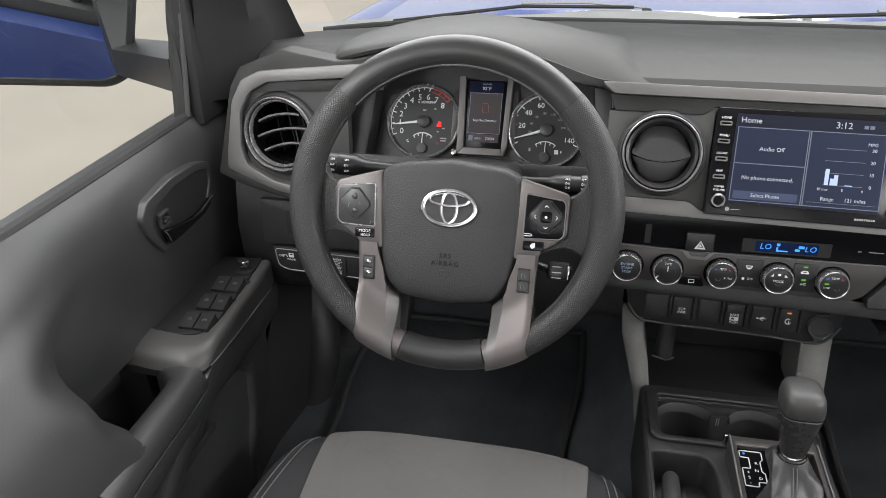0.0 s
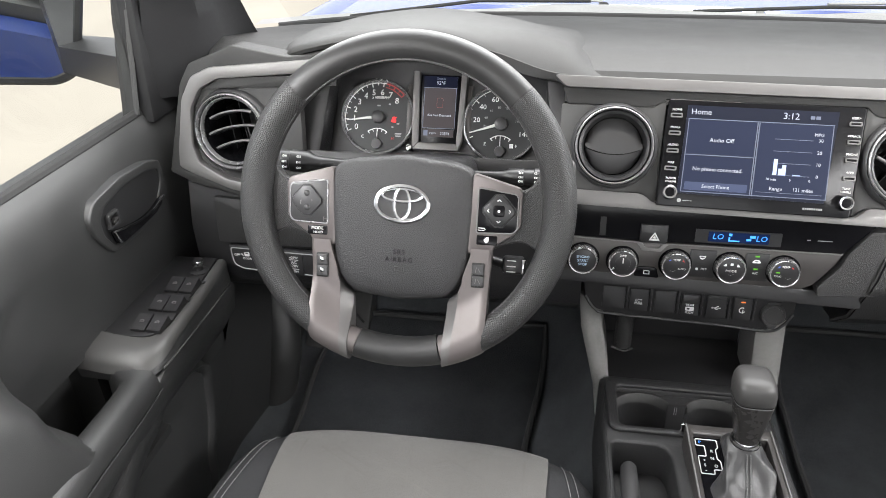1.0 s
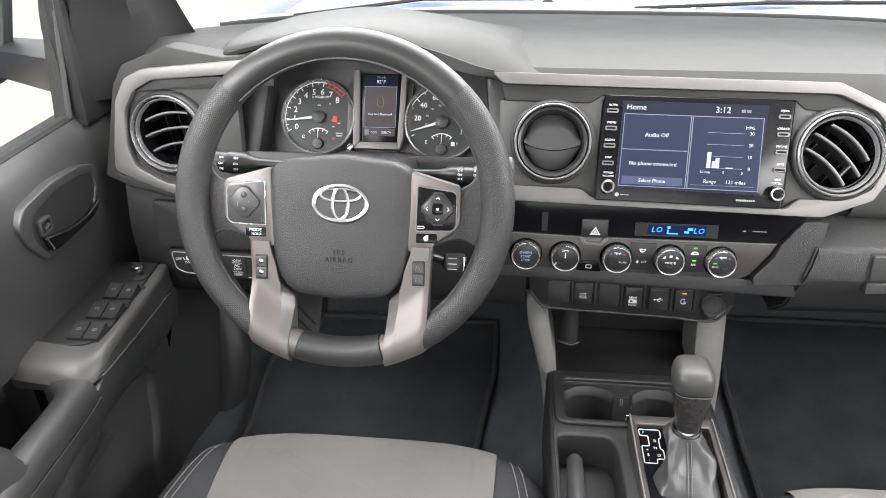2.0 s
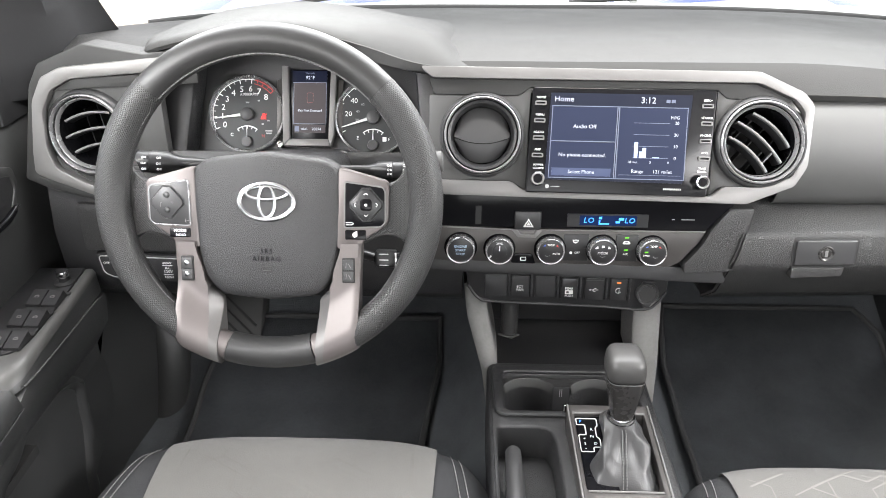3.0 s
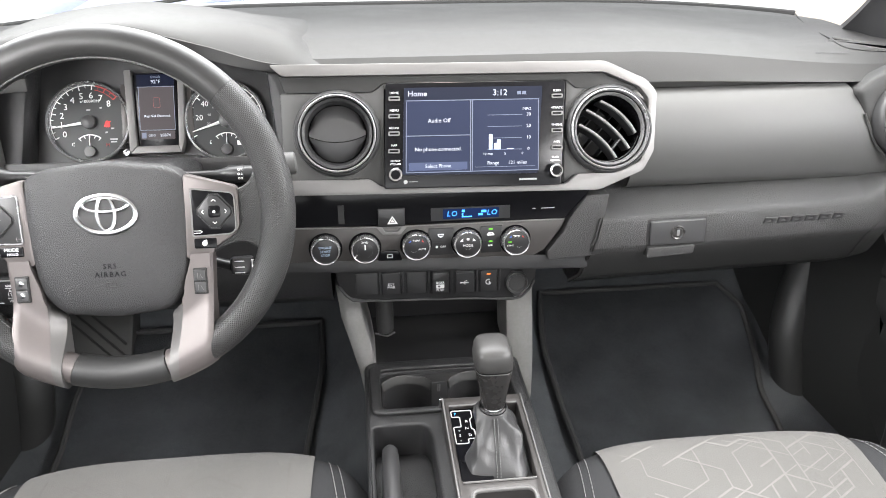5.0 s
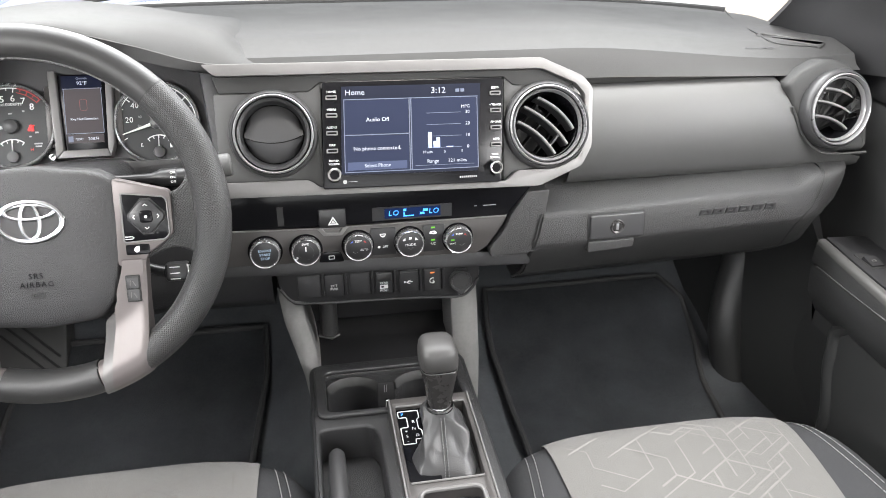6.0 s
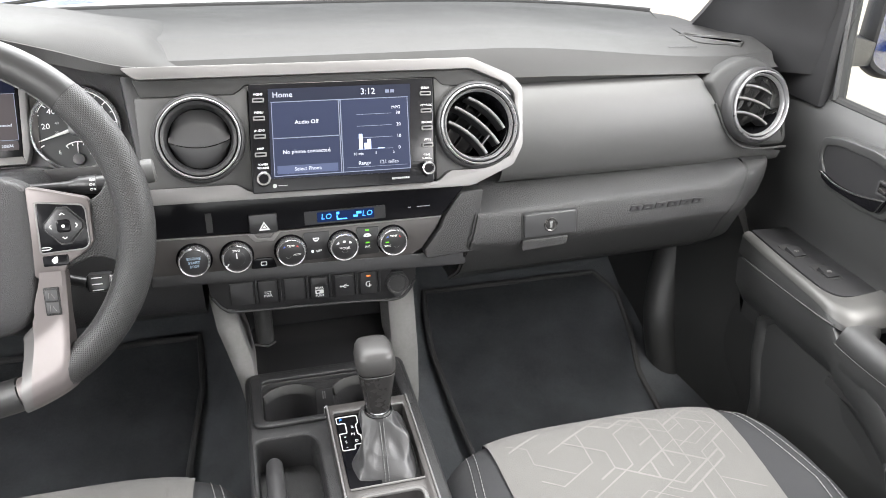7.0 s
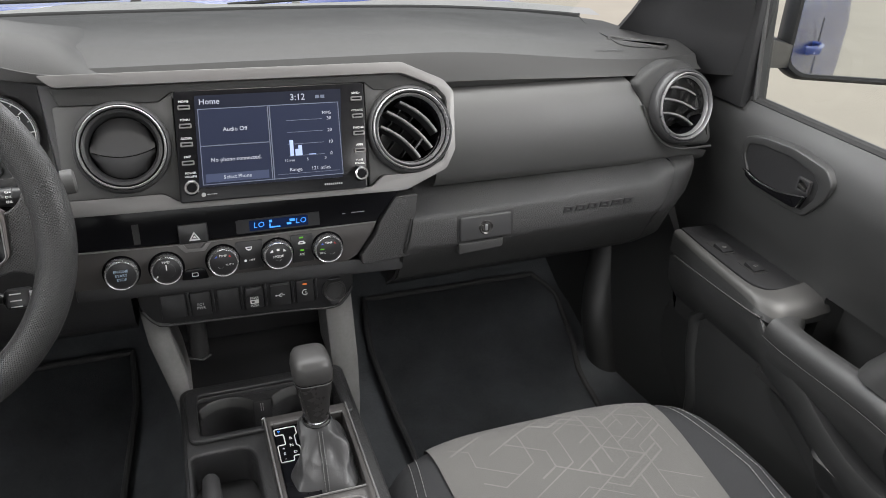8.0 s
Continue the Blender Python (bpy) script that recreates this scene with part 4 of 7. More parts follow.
def build_steering_wheel():
    O = Vector((-0.4232, -0.1877, 1.3046))
    F = plane_at(O, 19.8)
    wheel = thing("steering_wheel", O, "black leather steering wheel with warm metallic spokes", "steering wheel")
    R, r = 0.1792, 0.0178

    def rim(a0, a1, rad, n=40, inner=1.0):
        rings = []
        for i in range(n + 1):
            a = radians(lerp(a0, a1, i / n))
            d = Vector((math.sin(a), math.cos(a), 0))
            fat = 1 + 0.05 * max(0, math.sin(abs(a)) - 0.75) / 0.25
            low = 0.003 * max(0, -math.cos(a)) ** 6
            rings.append([d * (R - low + rad * (0.97 * fat if math.cos(t) > 0 else 1.0 * fat) * math.cos(t)) + Vector((0, 0, rad * math.sin(t) * 1.06))
                          for t in [2 * math.pi * k / 18 for k in range(18)]])
        bm = loft(rings)
        uv = bm.loops.layers.uv.new("UVMap")
        for f in bm.faces:
            base = None
            for lp in f.loops:
                c = lp.vert.co
                q = math.hypot(c.x, c.y)
                a, t = math.atan2(c.x, c.y), math.atan2(c.z, q - R)
                if base is None:
                    base = (a, t)
                a -= 2 * math.pi * round((a - base[0]) / (2 * math.pi))
                t -= 2 * math.pi * round((t - base[1]) / (2 * math.pi))
                lp[uv].uv = (a * R, t * rad)
        return bm

    def flat_uv(bm):
        uv = bm.loops.layers.uv.new("UVMap")
        for f in bm.faces:
            for lp in f.loops:
                lp[uv].uv = (lp.vert.co.x, lp.vert.co.y)
        return bm

    def ring_dashes(a0, a1, step, rad, off, m, size=0.0026):
        bms = []
        a = a0
        while a < a1:
            t = radians(a)
            d = Vector((math.sin(t), math.cos(t), 0))
            c = d * (R + rad) + Vector((0, 0, off))
            e = Vector((math.cos(t), -math.sin(t), 0)) * size
            bms.append(sweep([c - e, c, c + e], 0.0010, 5, up=(0.3, 0.2, 1)))
            a += step
        return joined(*bms)
    part("rim_top", rim(-45.6, 45.6, r, 48), M_LEATHER, wheel, "smooth black leather", m=F)
    part("stitching", ring_dashes(-45, 45, 2.3, -r * 0.93, 0.0075, F), M_DARKTHREAD, wheel, m=F)
    for s in (-1, 1):
        part("rim_grip", rim(s * 46, s * 149, r * 1.02, 48), M_PERF, wheel, "perforated black leather", m=F)
        part("rim_seam", rim(s * 45.55, s * 46.05, r * 1.0, 2), M_RUBBER, wheel, m=F)
        part("rim_cover", rim(s * 149.3, s * 163.3, r * 0.93, 8), M_SPOKE, wheel, "warm metallic cover", m=F)
        a0, a1 = sorted((s * 52, s * 74))
        part("stitching", ring_dashes(a0, a1, 2.3, -r * 0.95, 0.006, F), M_DARKTHREAD, wheel, m=F)
        a0, a1 = sorted((s * 112, s * 147))
        part("stitching", ring_dashes(a0, a1, 2.3, -r * 0.95, 0.006, F), M_DARKTHREAD, wheel, m=F)
    part("rim_bottom", rim(163.6, 196.4, r * 1.02, 24), M_LEATHER, wheel, "smooth black leather", m=F)
    part("stitching", ring_dashes(164, 196.5, 2.0, -r * 0.85, 0.0122, F), M_DARKTHREAD, wheel, m=F)
    G = F @ Matrix.Translation((-0.0030, 0, 0))

    def over_rim(u, v, base):
        # the spoke's skin: flat, then climbing smoothly over the rim
        rr = r + 0.0012
        q = math.hypot(abs(u) - 0.001, v) - R
        tube = rr * 1.06 * math.sqrt(max(0.0, 1 - (q / rr) ** 2))
        if q > 0:
            return max(tube, 0.004)
        w = ramp(-0.048, -0.002, q)
        return lerp(base, rr * 1.06, w)

    def spoke(s, facet):
        rows = []
        v0 = -0.097 if facet else -0.047
        n = 44
        for i in range(n + 1):
            w = i / n
            row = []
            for j in range(9):
                f = j / 8
                v = lerp(v0, -0.18, w)
                for it in range(5):
                    inn = curve_at([(-0.20, 0.0640), (-0.178, 0.0650), (-0.165, 0.0665), (-0.100, 0.0710), (-0.088, 0.0745), (-0.047, 0.0840)], v)
                    out = curve_at([(-0.168, 0.1050), (-0.10, 0.1055), (-0.047, 0.1075)], v)
                    if facet:
                        out, inn = inn, curve_at([(-0.20, 0.0560), (-0.175, 0.0565), (-0.150, 0.0565), (-0.117, 0.0570), (-0.097, 0.0720)], v)
                    u = lerp(inn, out, f)
                    v = lerp(v0, -math.sqrt((R + r * 0.99) ** 2 - (u - 0.0030) ** 2), w)
                base = 0.0 if not facet else lerp(-0.012, -0.0005, f)
                n_ = over_rim(u, v, base)
                if not facet:
                    n_ -= 0.003 * (max(0, f - 0.85) / 0.15) ** 2
                row.append((s * u, v, n_))
            row = [(row[0][0], row[0][1], -0.022)] + row + [(row[-1][0], row[-1][1], -0.022)]
            rows.append(row)
        return loft(rows, False, False)

    def side(pts, s):
        return [(s * a, b) for a, b in (pts if s > 0 else pts[::-1])]
    for s in (-1, 1):
        web = [(0.070, 0.034), (0.100, 0.026), (0.130, 0.018), (0.150, 0.026), (0.163, 0.056), (0.174, 0.03), (0.178, -0.03), (0.170, -0.058), (0.154, -0.043), (0.140, -0.037), (0.120, -0.042), (0.102, -0.052), (0.075, -0.045)]
        part("thumb_rest", flat_uv(poly(rounded(side(web, s), 0.012), -0.026, -0.008, 0.006, 3)), M_PERF, wheel, "perforated black leather", m=G)
        up = [(0.0820, 0.0400), (0.1360, 0.0250), (0.1395, 0.019), (0.1390, -0.021), (0.133, -0.028), (0.110, -0.043), (0.1070, -0.054), (0.0785, -0.054)]
        cover = part("upper_spoke", poly(rounded(side(up, s), 0.005), -0.02, -0.0035, 0.0025, 2), M_SPOKE, wheel, "warm metallic switch surround", m=G)
        part("lower_spoke", spoke(s, False), M_SPOKE, wheel, "warm metallic spoke", m=G)
        part("spoke_facet", spoke(s, True), M_FACET, wheel, "bright satin facet", m=G)
        # switch plate with a diamond of buttons
        base, tops = (M_GREYBTN, M_GREYBTN) if s < 0 else (M_GLOSS, M_BUTTON)
        plate = side([(0.0895, 0.0235), (0.1320, 0.0180), (0.1350, 0.0135), (0.1350, -0.0220), (0.1300, -0.0270), (0.0885, -0.0285)], s)
        sw = part("switch_plate", poly(rounded(plate, 0.003), -0.008, -0.002, 0.001, 2), base, wheel, m=G)
        part("plate_edge", sweep([(a, b, -0.0026) for a, b in rounded(plate, 0.003)], 0.0011, 6, closed=True), M_RING if s < 0 else M_SATIN, sw, "bright thin edge", m=G)
        oc = [(0.0175, 0.003), (0.0045, 0.0175), (-0.0045, 0.0175), (-0.0175, 0.003), (-0.0175, -0.003), (-0.0045, -0.0175), (0.0045, -0.0175), (0.0175, -0.003)]
        cu = s * 0.1135
        part("diamond_groove", poly([(cu + a * 1.1, -0.0018 + b * 1.1) for a, b in oc], -0.006, -0.0016, 0), M_RUBBER, sw, m=G)
        part("diamond_button", poly([(cu + a, -0.0018 + b) for a, b in oc], -0.006, 0.0008, 0.0012, 2), tops, sw, m=G)
        if s < 0:
            for v in (0.0067, -0.0103):
                part("dimple_button", lathe([(0, 0.0006), (0.0022, 0.0005), (0.0033, -0.0002), (0.004, -0.0012)], 16), M_GREYBTN, sw, m=G @ Matrix.Translation((cu, v, 0.0016)))
            writing("symbol", "-      +", 0.006, G, M_SATIN, sw, cu, -0.0018, 0.001)
            part("symbol", box(-0.1215, -0.1207, -0.007, -0.002, 0.0008, 0.0011), M_SATIN, sw, m=G)
            writing("symbol", "(~", 0.006, G, M_SATIN, sw, -0.0920, -0.0225, -0.0015)
        else:
            for a in (0, 90, 180, 270):
                h = G @ Matrix.Translation((cu, -0.0018, 0.0012)) @ Matrix.Rotation(radians(a), 4, 'Z')
                part("arrow", joined(sweep([(-0.0022, 0.0112, 0), (0, 0.0132, 0)], 0.0005, 4), sweep([(0.0022, 0.0112, 0), (0, 0.0132, 0)], 0.0005, 4)), M_WHITE, sw, m=h)
            part("centre_button", poly(rrect(cu, -0.0018, 0.013, 0.013, 0.003), 0, 0.0022, 0.0012), M_GLOSS, sw, m=G)
            part("centre_dot", poly(circle(cu, -0.0018, 0.0016, 12), 0.002, 0.0026), M_WHITE, sw, m=G)
            part("back_symbol", sweep([(0.090, -0.0225, -0.0016), (0.097, -0.0225, -0.0016), (0.099, -0.0237, -0.0016), (0.097, -0.0250, -0.0016), (0.090, -0.0250, -0.0016)], 0.0005, 5), M_WHITE, sw, m=G)
        # small switches below
        b2 = part("small_switch", poly(rrect(s * 0.1010, -0.0367, 0.0240, 0.0110, 0.0015), -0.006, -0.0022, 0.001), M_GLOSS, wheel, m=G)
        if s < 0:
            writing("print", "MODE", 0.0052, G, M_WHITE, b2, -0.1010, -0.0345, -0.002)
            writing("print", "HOLD", 0.0042, G, M_WHITE, b2, -0.1000, -0.0394, -0.002)
        else:
            part("symbol", poly(rounded([(0.0995, -0.0333), (0.103, -0.0323), (0.103, -0.0383), (0.0995, -0.0398), (0.097, -0.0363)], 0.001), -0.003, -0.0018), M_WHITE, b2, m=G)
        b3 = part("tall_switch", poly(rrect(s * 0.0930, -0.0775, 0.0145, 0.029, 0.0012), -0.006, 0.0018, 0.0006), M_RUBBER, wheel, m=G)
        for v in (-0.0710, -0.0840):
            kb = part("key", poly(rrect(s * 0.0930, v, 0.0125, 0.0125, 0.001), 0, 0.0034, 0.0009), M_GREYBTN, b3, m=G)
            if s < 0:
                part("symbol", lathe([(0, 0.001), (0.0022, 0.0008), (0.0032, 0)], 14), M_CHROME, b3, m=G @ Matrix.Translation((s * 0.0930, v, 0.0034)))
            else:
                part("symbol", joined(sweep([(0.0902, v - 0.003, 0.0035), (0.0912, v + 0.003, 0.0035)], 0.0004, 4), sweep([(0.0932, v + 0.002, 0.0035), (0.0960, v - 0.003, 0.0035)], 0.0004, 4)), M_SATIN, b3, m=G)
    # airbag cover, domed
    rings = []
    lv = [(1.0, -0.030), (1.0, -0.014), (0.992, -0.008), (0.975, -0.0045), (0.94, -0.002), (0.85, 0.0005), (0.65, 0.0025), (0.35, 0.0035), (0.05, 0.004)]
    out = rounded([(-0.066, 0.0490), (0.0, 0.0565), (0.066, 0.0490), (0.0835, 0.040), (0.0850, 0.0), (0.0815, -0.060), (0.0755, -0.088), (0.0560, -0.1095), (0.0, -0.1155), (-0.0560, -0.1095), (-0.0755, -0.088), (-0.0815, -0.060), (-0.0850, 0.0), (-0.0835, 0.040)], 0.012, 5)
    cv = -0.034
    for k, n in lv:
        rings.append([(a * k, cv + (b - cv) * k, n) for a, b in out])
    part("airbag_cover", loft(rings), M_AIRBAG, wheel, "grained black airbag cover", m=G)
    for i, (txt, v, sz) in enumerate((("SRS", -0.0560, 0.0080), ("AIRBAG", -0.0650, 0.0080))):
        writing("moulded_writing", txt, sz, G, M_GLOSS, wheel, 0.0, v, 0.0045, space=1.25)
    part("moulded_symbol", poly(rrect(0.0, -0.0765, 0.012, 0.006, 0.001), 0.001, 0.0042, holes=[rrect(0.0, -0.0765, 0.010, 0.004, 0.0008)]), M_RUBBER, wheel, m=G)
    # oval emblem
    L = G @ Matrix.Translation((0.0015, 0.0007, 0.0036))

    def oval(a, b, rad, n=40, cy=0.0):
        return sweep([(a * math.cos(2 * math.pi * i / n), cy + b * math.sin(2 * math.pi * i / n), 0) for i in range(n)], rad, 8, closed=True, flat=0.7)
    em = part("emblem", oval(0.0308, 0.0205, 0.0031), M_CHROME, wheel, "chrome oval emblem", m=L)
    part("emblem_oval", oval(0.0092, 0.0182, 0.0022), M_CHROME, em, m=L)
    part("emblem_oval", oval(0.0235, 0.0074, 0.0022, cy=0.0098), M_CHROME, em, m=L)
    part("emblem_back", poly([(0.0285 * math.cos(t), 0.0188 * math.sin(t)) for t in [2 * math.pi * i / 36 for i in range(36)]], -0.004, -0.0006), M_BLACK, em, m=L)
    part("hub", lathe([(0.0, -0.02), (0.05, -0.02), (0.055, -0.04), (0.055, -0.10), (0.0, -0.10)], 32), M_BLACK, wheel, m=F)


def build_column():
    col = thing("steering_column", (-0.4225, -0.05, 1.25), "black plastic steering column shroud with control stalks", "steering column")
    F = plane_at((-0.4232, -0.1877, 1.3046), 19.8)
    part("shroud", poly(rounded([(-0.062, 0.052), (0.062, 0.052), (0.07, 0.0), (0.05, -0.06), (-0.05, -0.06), (-0.07, 0.0)], 0.02), -0.27, -0.055, 0.01), M_BLACK, col, m=F)

    def stalk(head, root, tip, rad, rings):
        a, b = Vector(root), Vector(tip)
        d = b - a
        ts = (0, 0.30, head - 0.10, head - 0.02, head, head + 0.42 * (1 - head), head + 0.44 * (1 - head), head + 0.72 * (1 - head), head + 0.74 * (1 - head), 0.985, 1.0)
        pts = [a + d * t for t in ts]
        rr = [0.5, 0.45, 0.5, 0.72, 0.86, 0.92, 0.84, 0.86, 1.0, 1.06, 0.92]
        st = part("stalk", sweep(pts, lambda t: rad * rr[min(10, round(t * 10))], 18, up=(0, 0, 1)), M_BUTTON, col, "black control stalk with white symbols", m=F)
        for t in rings:
            c = a + d * t
            side = Vector((-d.y, d.x, 0)).normalized()
            for k in (-0.55, 0.05, 0.65):
                q = c + side * (rad * 0.75 * k) + Vector((0, 0, rad * (0.97 - 0.30 * k * k)))
                pr = joined(poly(rrect(-0.0012, 0, 0.0030, 0.0026, 0.001, 2), -0.0005, 0.0005, holes=[rrect(-0.0012, 0, 0.0018, 0.0014, 0.0004, 2)]), *[box(0.0010, 0.0030, b - 0.0002, b + 0.0002, -0.0005, 0.0005) for b in (-0.0009, 0.0, 0.0009)])
                part("symbol", pr, M_WHITE, st, smooth=0, m=F @ Matrix.Translation(q) @ Matrix.Rotation(-0.55 * k, 4, 'X'))
    stalk(0.62, (-0.05, 0.036, -0.075), (-0.192, 0.0405, -0.070), 0.0155, (0.69, 0.82, 0.94))
    stalk(0.60, (0.05, 0.033, -0.080), (0.157, 0.0330, -0.082), 0.0115, (0.74, 0.92))
    part("stalk_arm", sweep([(0.150, 0.034, -0.083), (0.185, 0.042, -0.085)], 0.008, 12), M_BUTTON, col, m=F)
    part("stalk_cap", sweep([(0.180, 0.0425, -0.0846), (0.184, 0.0428, -0.085), (0.192, 0.0434, -0.0855), (0.194, 0.0436, -0.0857)], lambda t: (0.0130, 0.0136, 0.0132, 0.0105)[round(t * 3)], 18), M_PANEL, col, "light grey stalk end", m=F)
    cr = part("cruise_stalk", sweep([(0.06, -0.05, -0.06), (0.10, -0.068, -0.055), (0.115, -0.071, -0.05)], 0.006, 10), M_BUTTON, col, "small black cruise stalk with a chrome tip", m=F)
    part("tip", poly(rrect(0.1275, -0.0715, 0.026, 0.021, 0.004), -0.058, -0.043, 0.003), M_BUTTON, cr, m=F)
    part("tip_end", poly(rrect(0.1405, -0.0725, 0.006, 0.019, 0.002), -0.056, -0.042, 0.002), M_CHROME, cr, m=F)
    for v in (-0.0655, -0.0725, -0.079):
        part("print", box(0.120, 0.131, v - 0.0006, v + 0.0006, -0.0432, -0.0426), M_WHITE, cr, m=F)


# ---- seats ----
def seat_xyz(cx, u, v):
    """A point on a cushion's upper skin; u across from -1 to 1, v from the front edge (0) backwards, beyond 1 under the front."""
    w = 0.300
    y0 = -0.133 if cx < 0 else -0.168
    round_front = 0.105 * abs(u) ** 4
    y = y0 - round_front - v * 0.52
    x = cx + w * u * (0.965 + 0.035 * min(1, v * 4) ** 0.5)
    drop_f = math.exp(-(v / 0.06)) * 0.035
    side = 0.075 * max(0, abs(u) - 0.72) ** 2 / 0.0784 if abs(u) > 0.72 else 0
    bol = 0.018 * math.exp(-((abs(u) - 0.80) / 0.12) ** 2) * min(1, v * 3)
    z = 0.925 - drop_f - side + bol - 0.03 * v
    return Vector((x, y, z))


def build_seat(cx, group):
    seat = thing("bucket_seat", (cx, -0.4, 0.66), "car seat cushion in light grey cloth with black bolsters", "seat", group)
    rings = []
    vs = [0, 0.01, 0.025, 0.05, 0.08, 0.12, 0.2, 0.3, 0.45, 0.6, 0.8, 1.0]
    us = [lerp(-1, 1, i / 48) for i in range(49)]
    bm = bmesh.new()
    rows = []
    for u in us:
        col = []
        top = [seat_xyz(cx, u, v) for v in vs]
        f = top[0]
        front = [Vector((f.x, f.y - 0.02, 0.74)), Vector((f.x, f.y + 0.004, 0.82)), Vector((f.x, f.y + 0.008, f.z - 0.03))]
        rows.append([bm.verts.new(p) for p in front + top])
    for a, b in zip(rows, rows[1:]):
        for i in range(len(a) - 1):
            bm.faces.new((a[i], b[i], b[i + 1], a[i + 1]))
    for row in (rows[0], rows[-1]):
        low = [bm.verts.new((v.co.x, v.co.y, 0.74)) for v in row]
        for i in range(len(row) - 1):
            if i > 0:
                bm.faces.new((row[i], row[i + 1], low[i + 1], low[i]))
    part("bolster_cover", bm, M_BOLSTER, seat, "black cloth bolsters")
    bm = bmesh.new()
    rows = []
    for i in range(37):
        k = lerp(-1, 1, i / 36)
        col = []
        f = None
        for v in [0.0, 0.006] + vs[1:]:
            u = k * ((0.645 if cx < 0 else 0.615) - 0.05 * min(1, v * 2))
            p = seat_xyz(cx, u, v) + Vector((0, 0.003, 0.0035))
            col.append(p)
        f = col[0]
        col = [f + Vector((0, 0.004, -0.05)), f + Vector((0, 0.0055, -0.02))] + col
        rows.append([bm.verts.new(p) for p in col])
    for a, b in zip(rows, rows[1:]):
        for i in range(len(a) - 1):
            bm.faces.new((a[i], b[i], b[i + 1], a[i + 1]))
    part("seat_insert", bm, M_FABRIC, seat, "light grey patterned cloth insert")
    part("seat_base", box(cx - 0.22, cx + 0.22, -0.66, -0.24, 0.66, 0.76, 0.02), M_BLACK, seat)
    # double seams beside the insert
    for s in (-1, 1):
        for du in (0.06, 0.10):
            dashes = []
            d = 0.012
            while d < 0.55:
                pts = [seat_xyz(cx, s * ((0.645 if cx < 0 else 0.615) - 0.05 * min(1, v * 2) + du + 0.10 * min(1, v * 3)), v) + Vector((0, 0.0005, 0.0012)) for v in (d, d + 0.005, d + 0.010)]
                dashes.append(sweep(pts, 0.00065, 5))
                d += 0.0145
            part("seam_stitching", joined(*dashes), M_THREAD, seat, "pale grey double seam")
    # woven angular lines on the insert
    rnd = random.Random(int(cx * 1000) + 7)
    strips = []
    for k in range(40):
        x, y = cx + 0.026 * rnd.randint(-6, 6), -0.17 - 0.015 * rnd.randint(1, 16)
        a = rnd.choice((0, 60, 120, 180, 240, 300))
        pts = [(x, y)]
        for j in range(rnd.randint(3, 5)):
            ln_ = 0.030 * rnd.choice((1, 1, 2, 2, 3))
            x, y = x + ln_ * math.sin(radians(a)), y + ln_ * math.cos(radians(a))
            if abs(x - cx) > 0.165 or y > -0.178:
                break
            pts.append((x, y))
            a += rnd.choice((60, -60))
        if len(pts) < 2:
            continue
        line = []
        for (xa, ya), (xb, yb) in zip(pts, pts[1:]):
            for t in (0, 0.2, 0.4, 0.6, 0.8):
                line.append((lerp(xa, xb, t), lerp(ya, yb, t)))
        line.append(pts[-1])
        path = []
        for px, py in line:
            u = (px - cx) / (0.300 * 0.985)
            v = max(0.0, ((-0.133 if cx < 0 else -0.168) - 0.105 * abs(u) ** 4 - py) / 0.52)
            path.append(seat_xyz(cx, u, v) + Vector((0, 0.003, 0.0039)))
        strips.append(sweep(path, rnd.choice((0.0008, 0.0011, 0.0015)), 4, flat=0.2))
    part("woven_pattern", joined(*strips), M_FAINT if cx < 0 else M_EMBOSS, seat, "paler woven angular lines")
    return seat




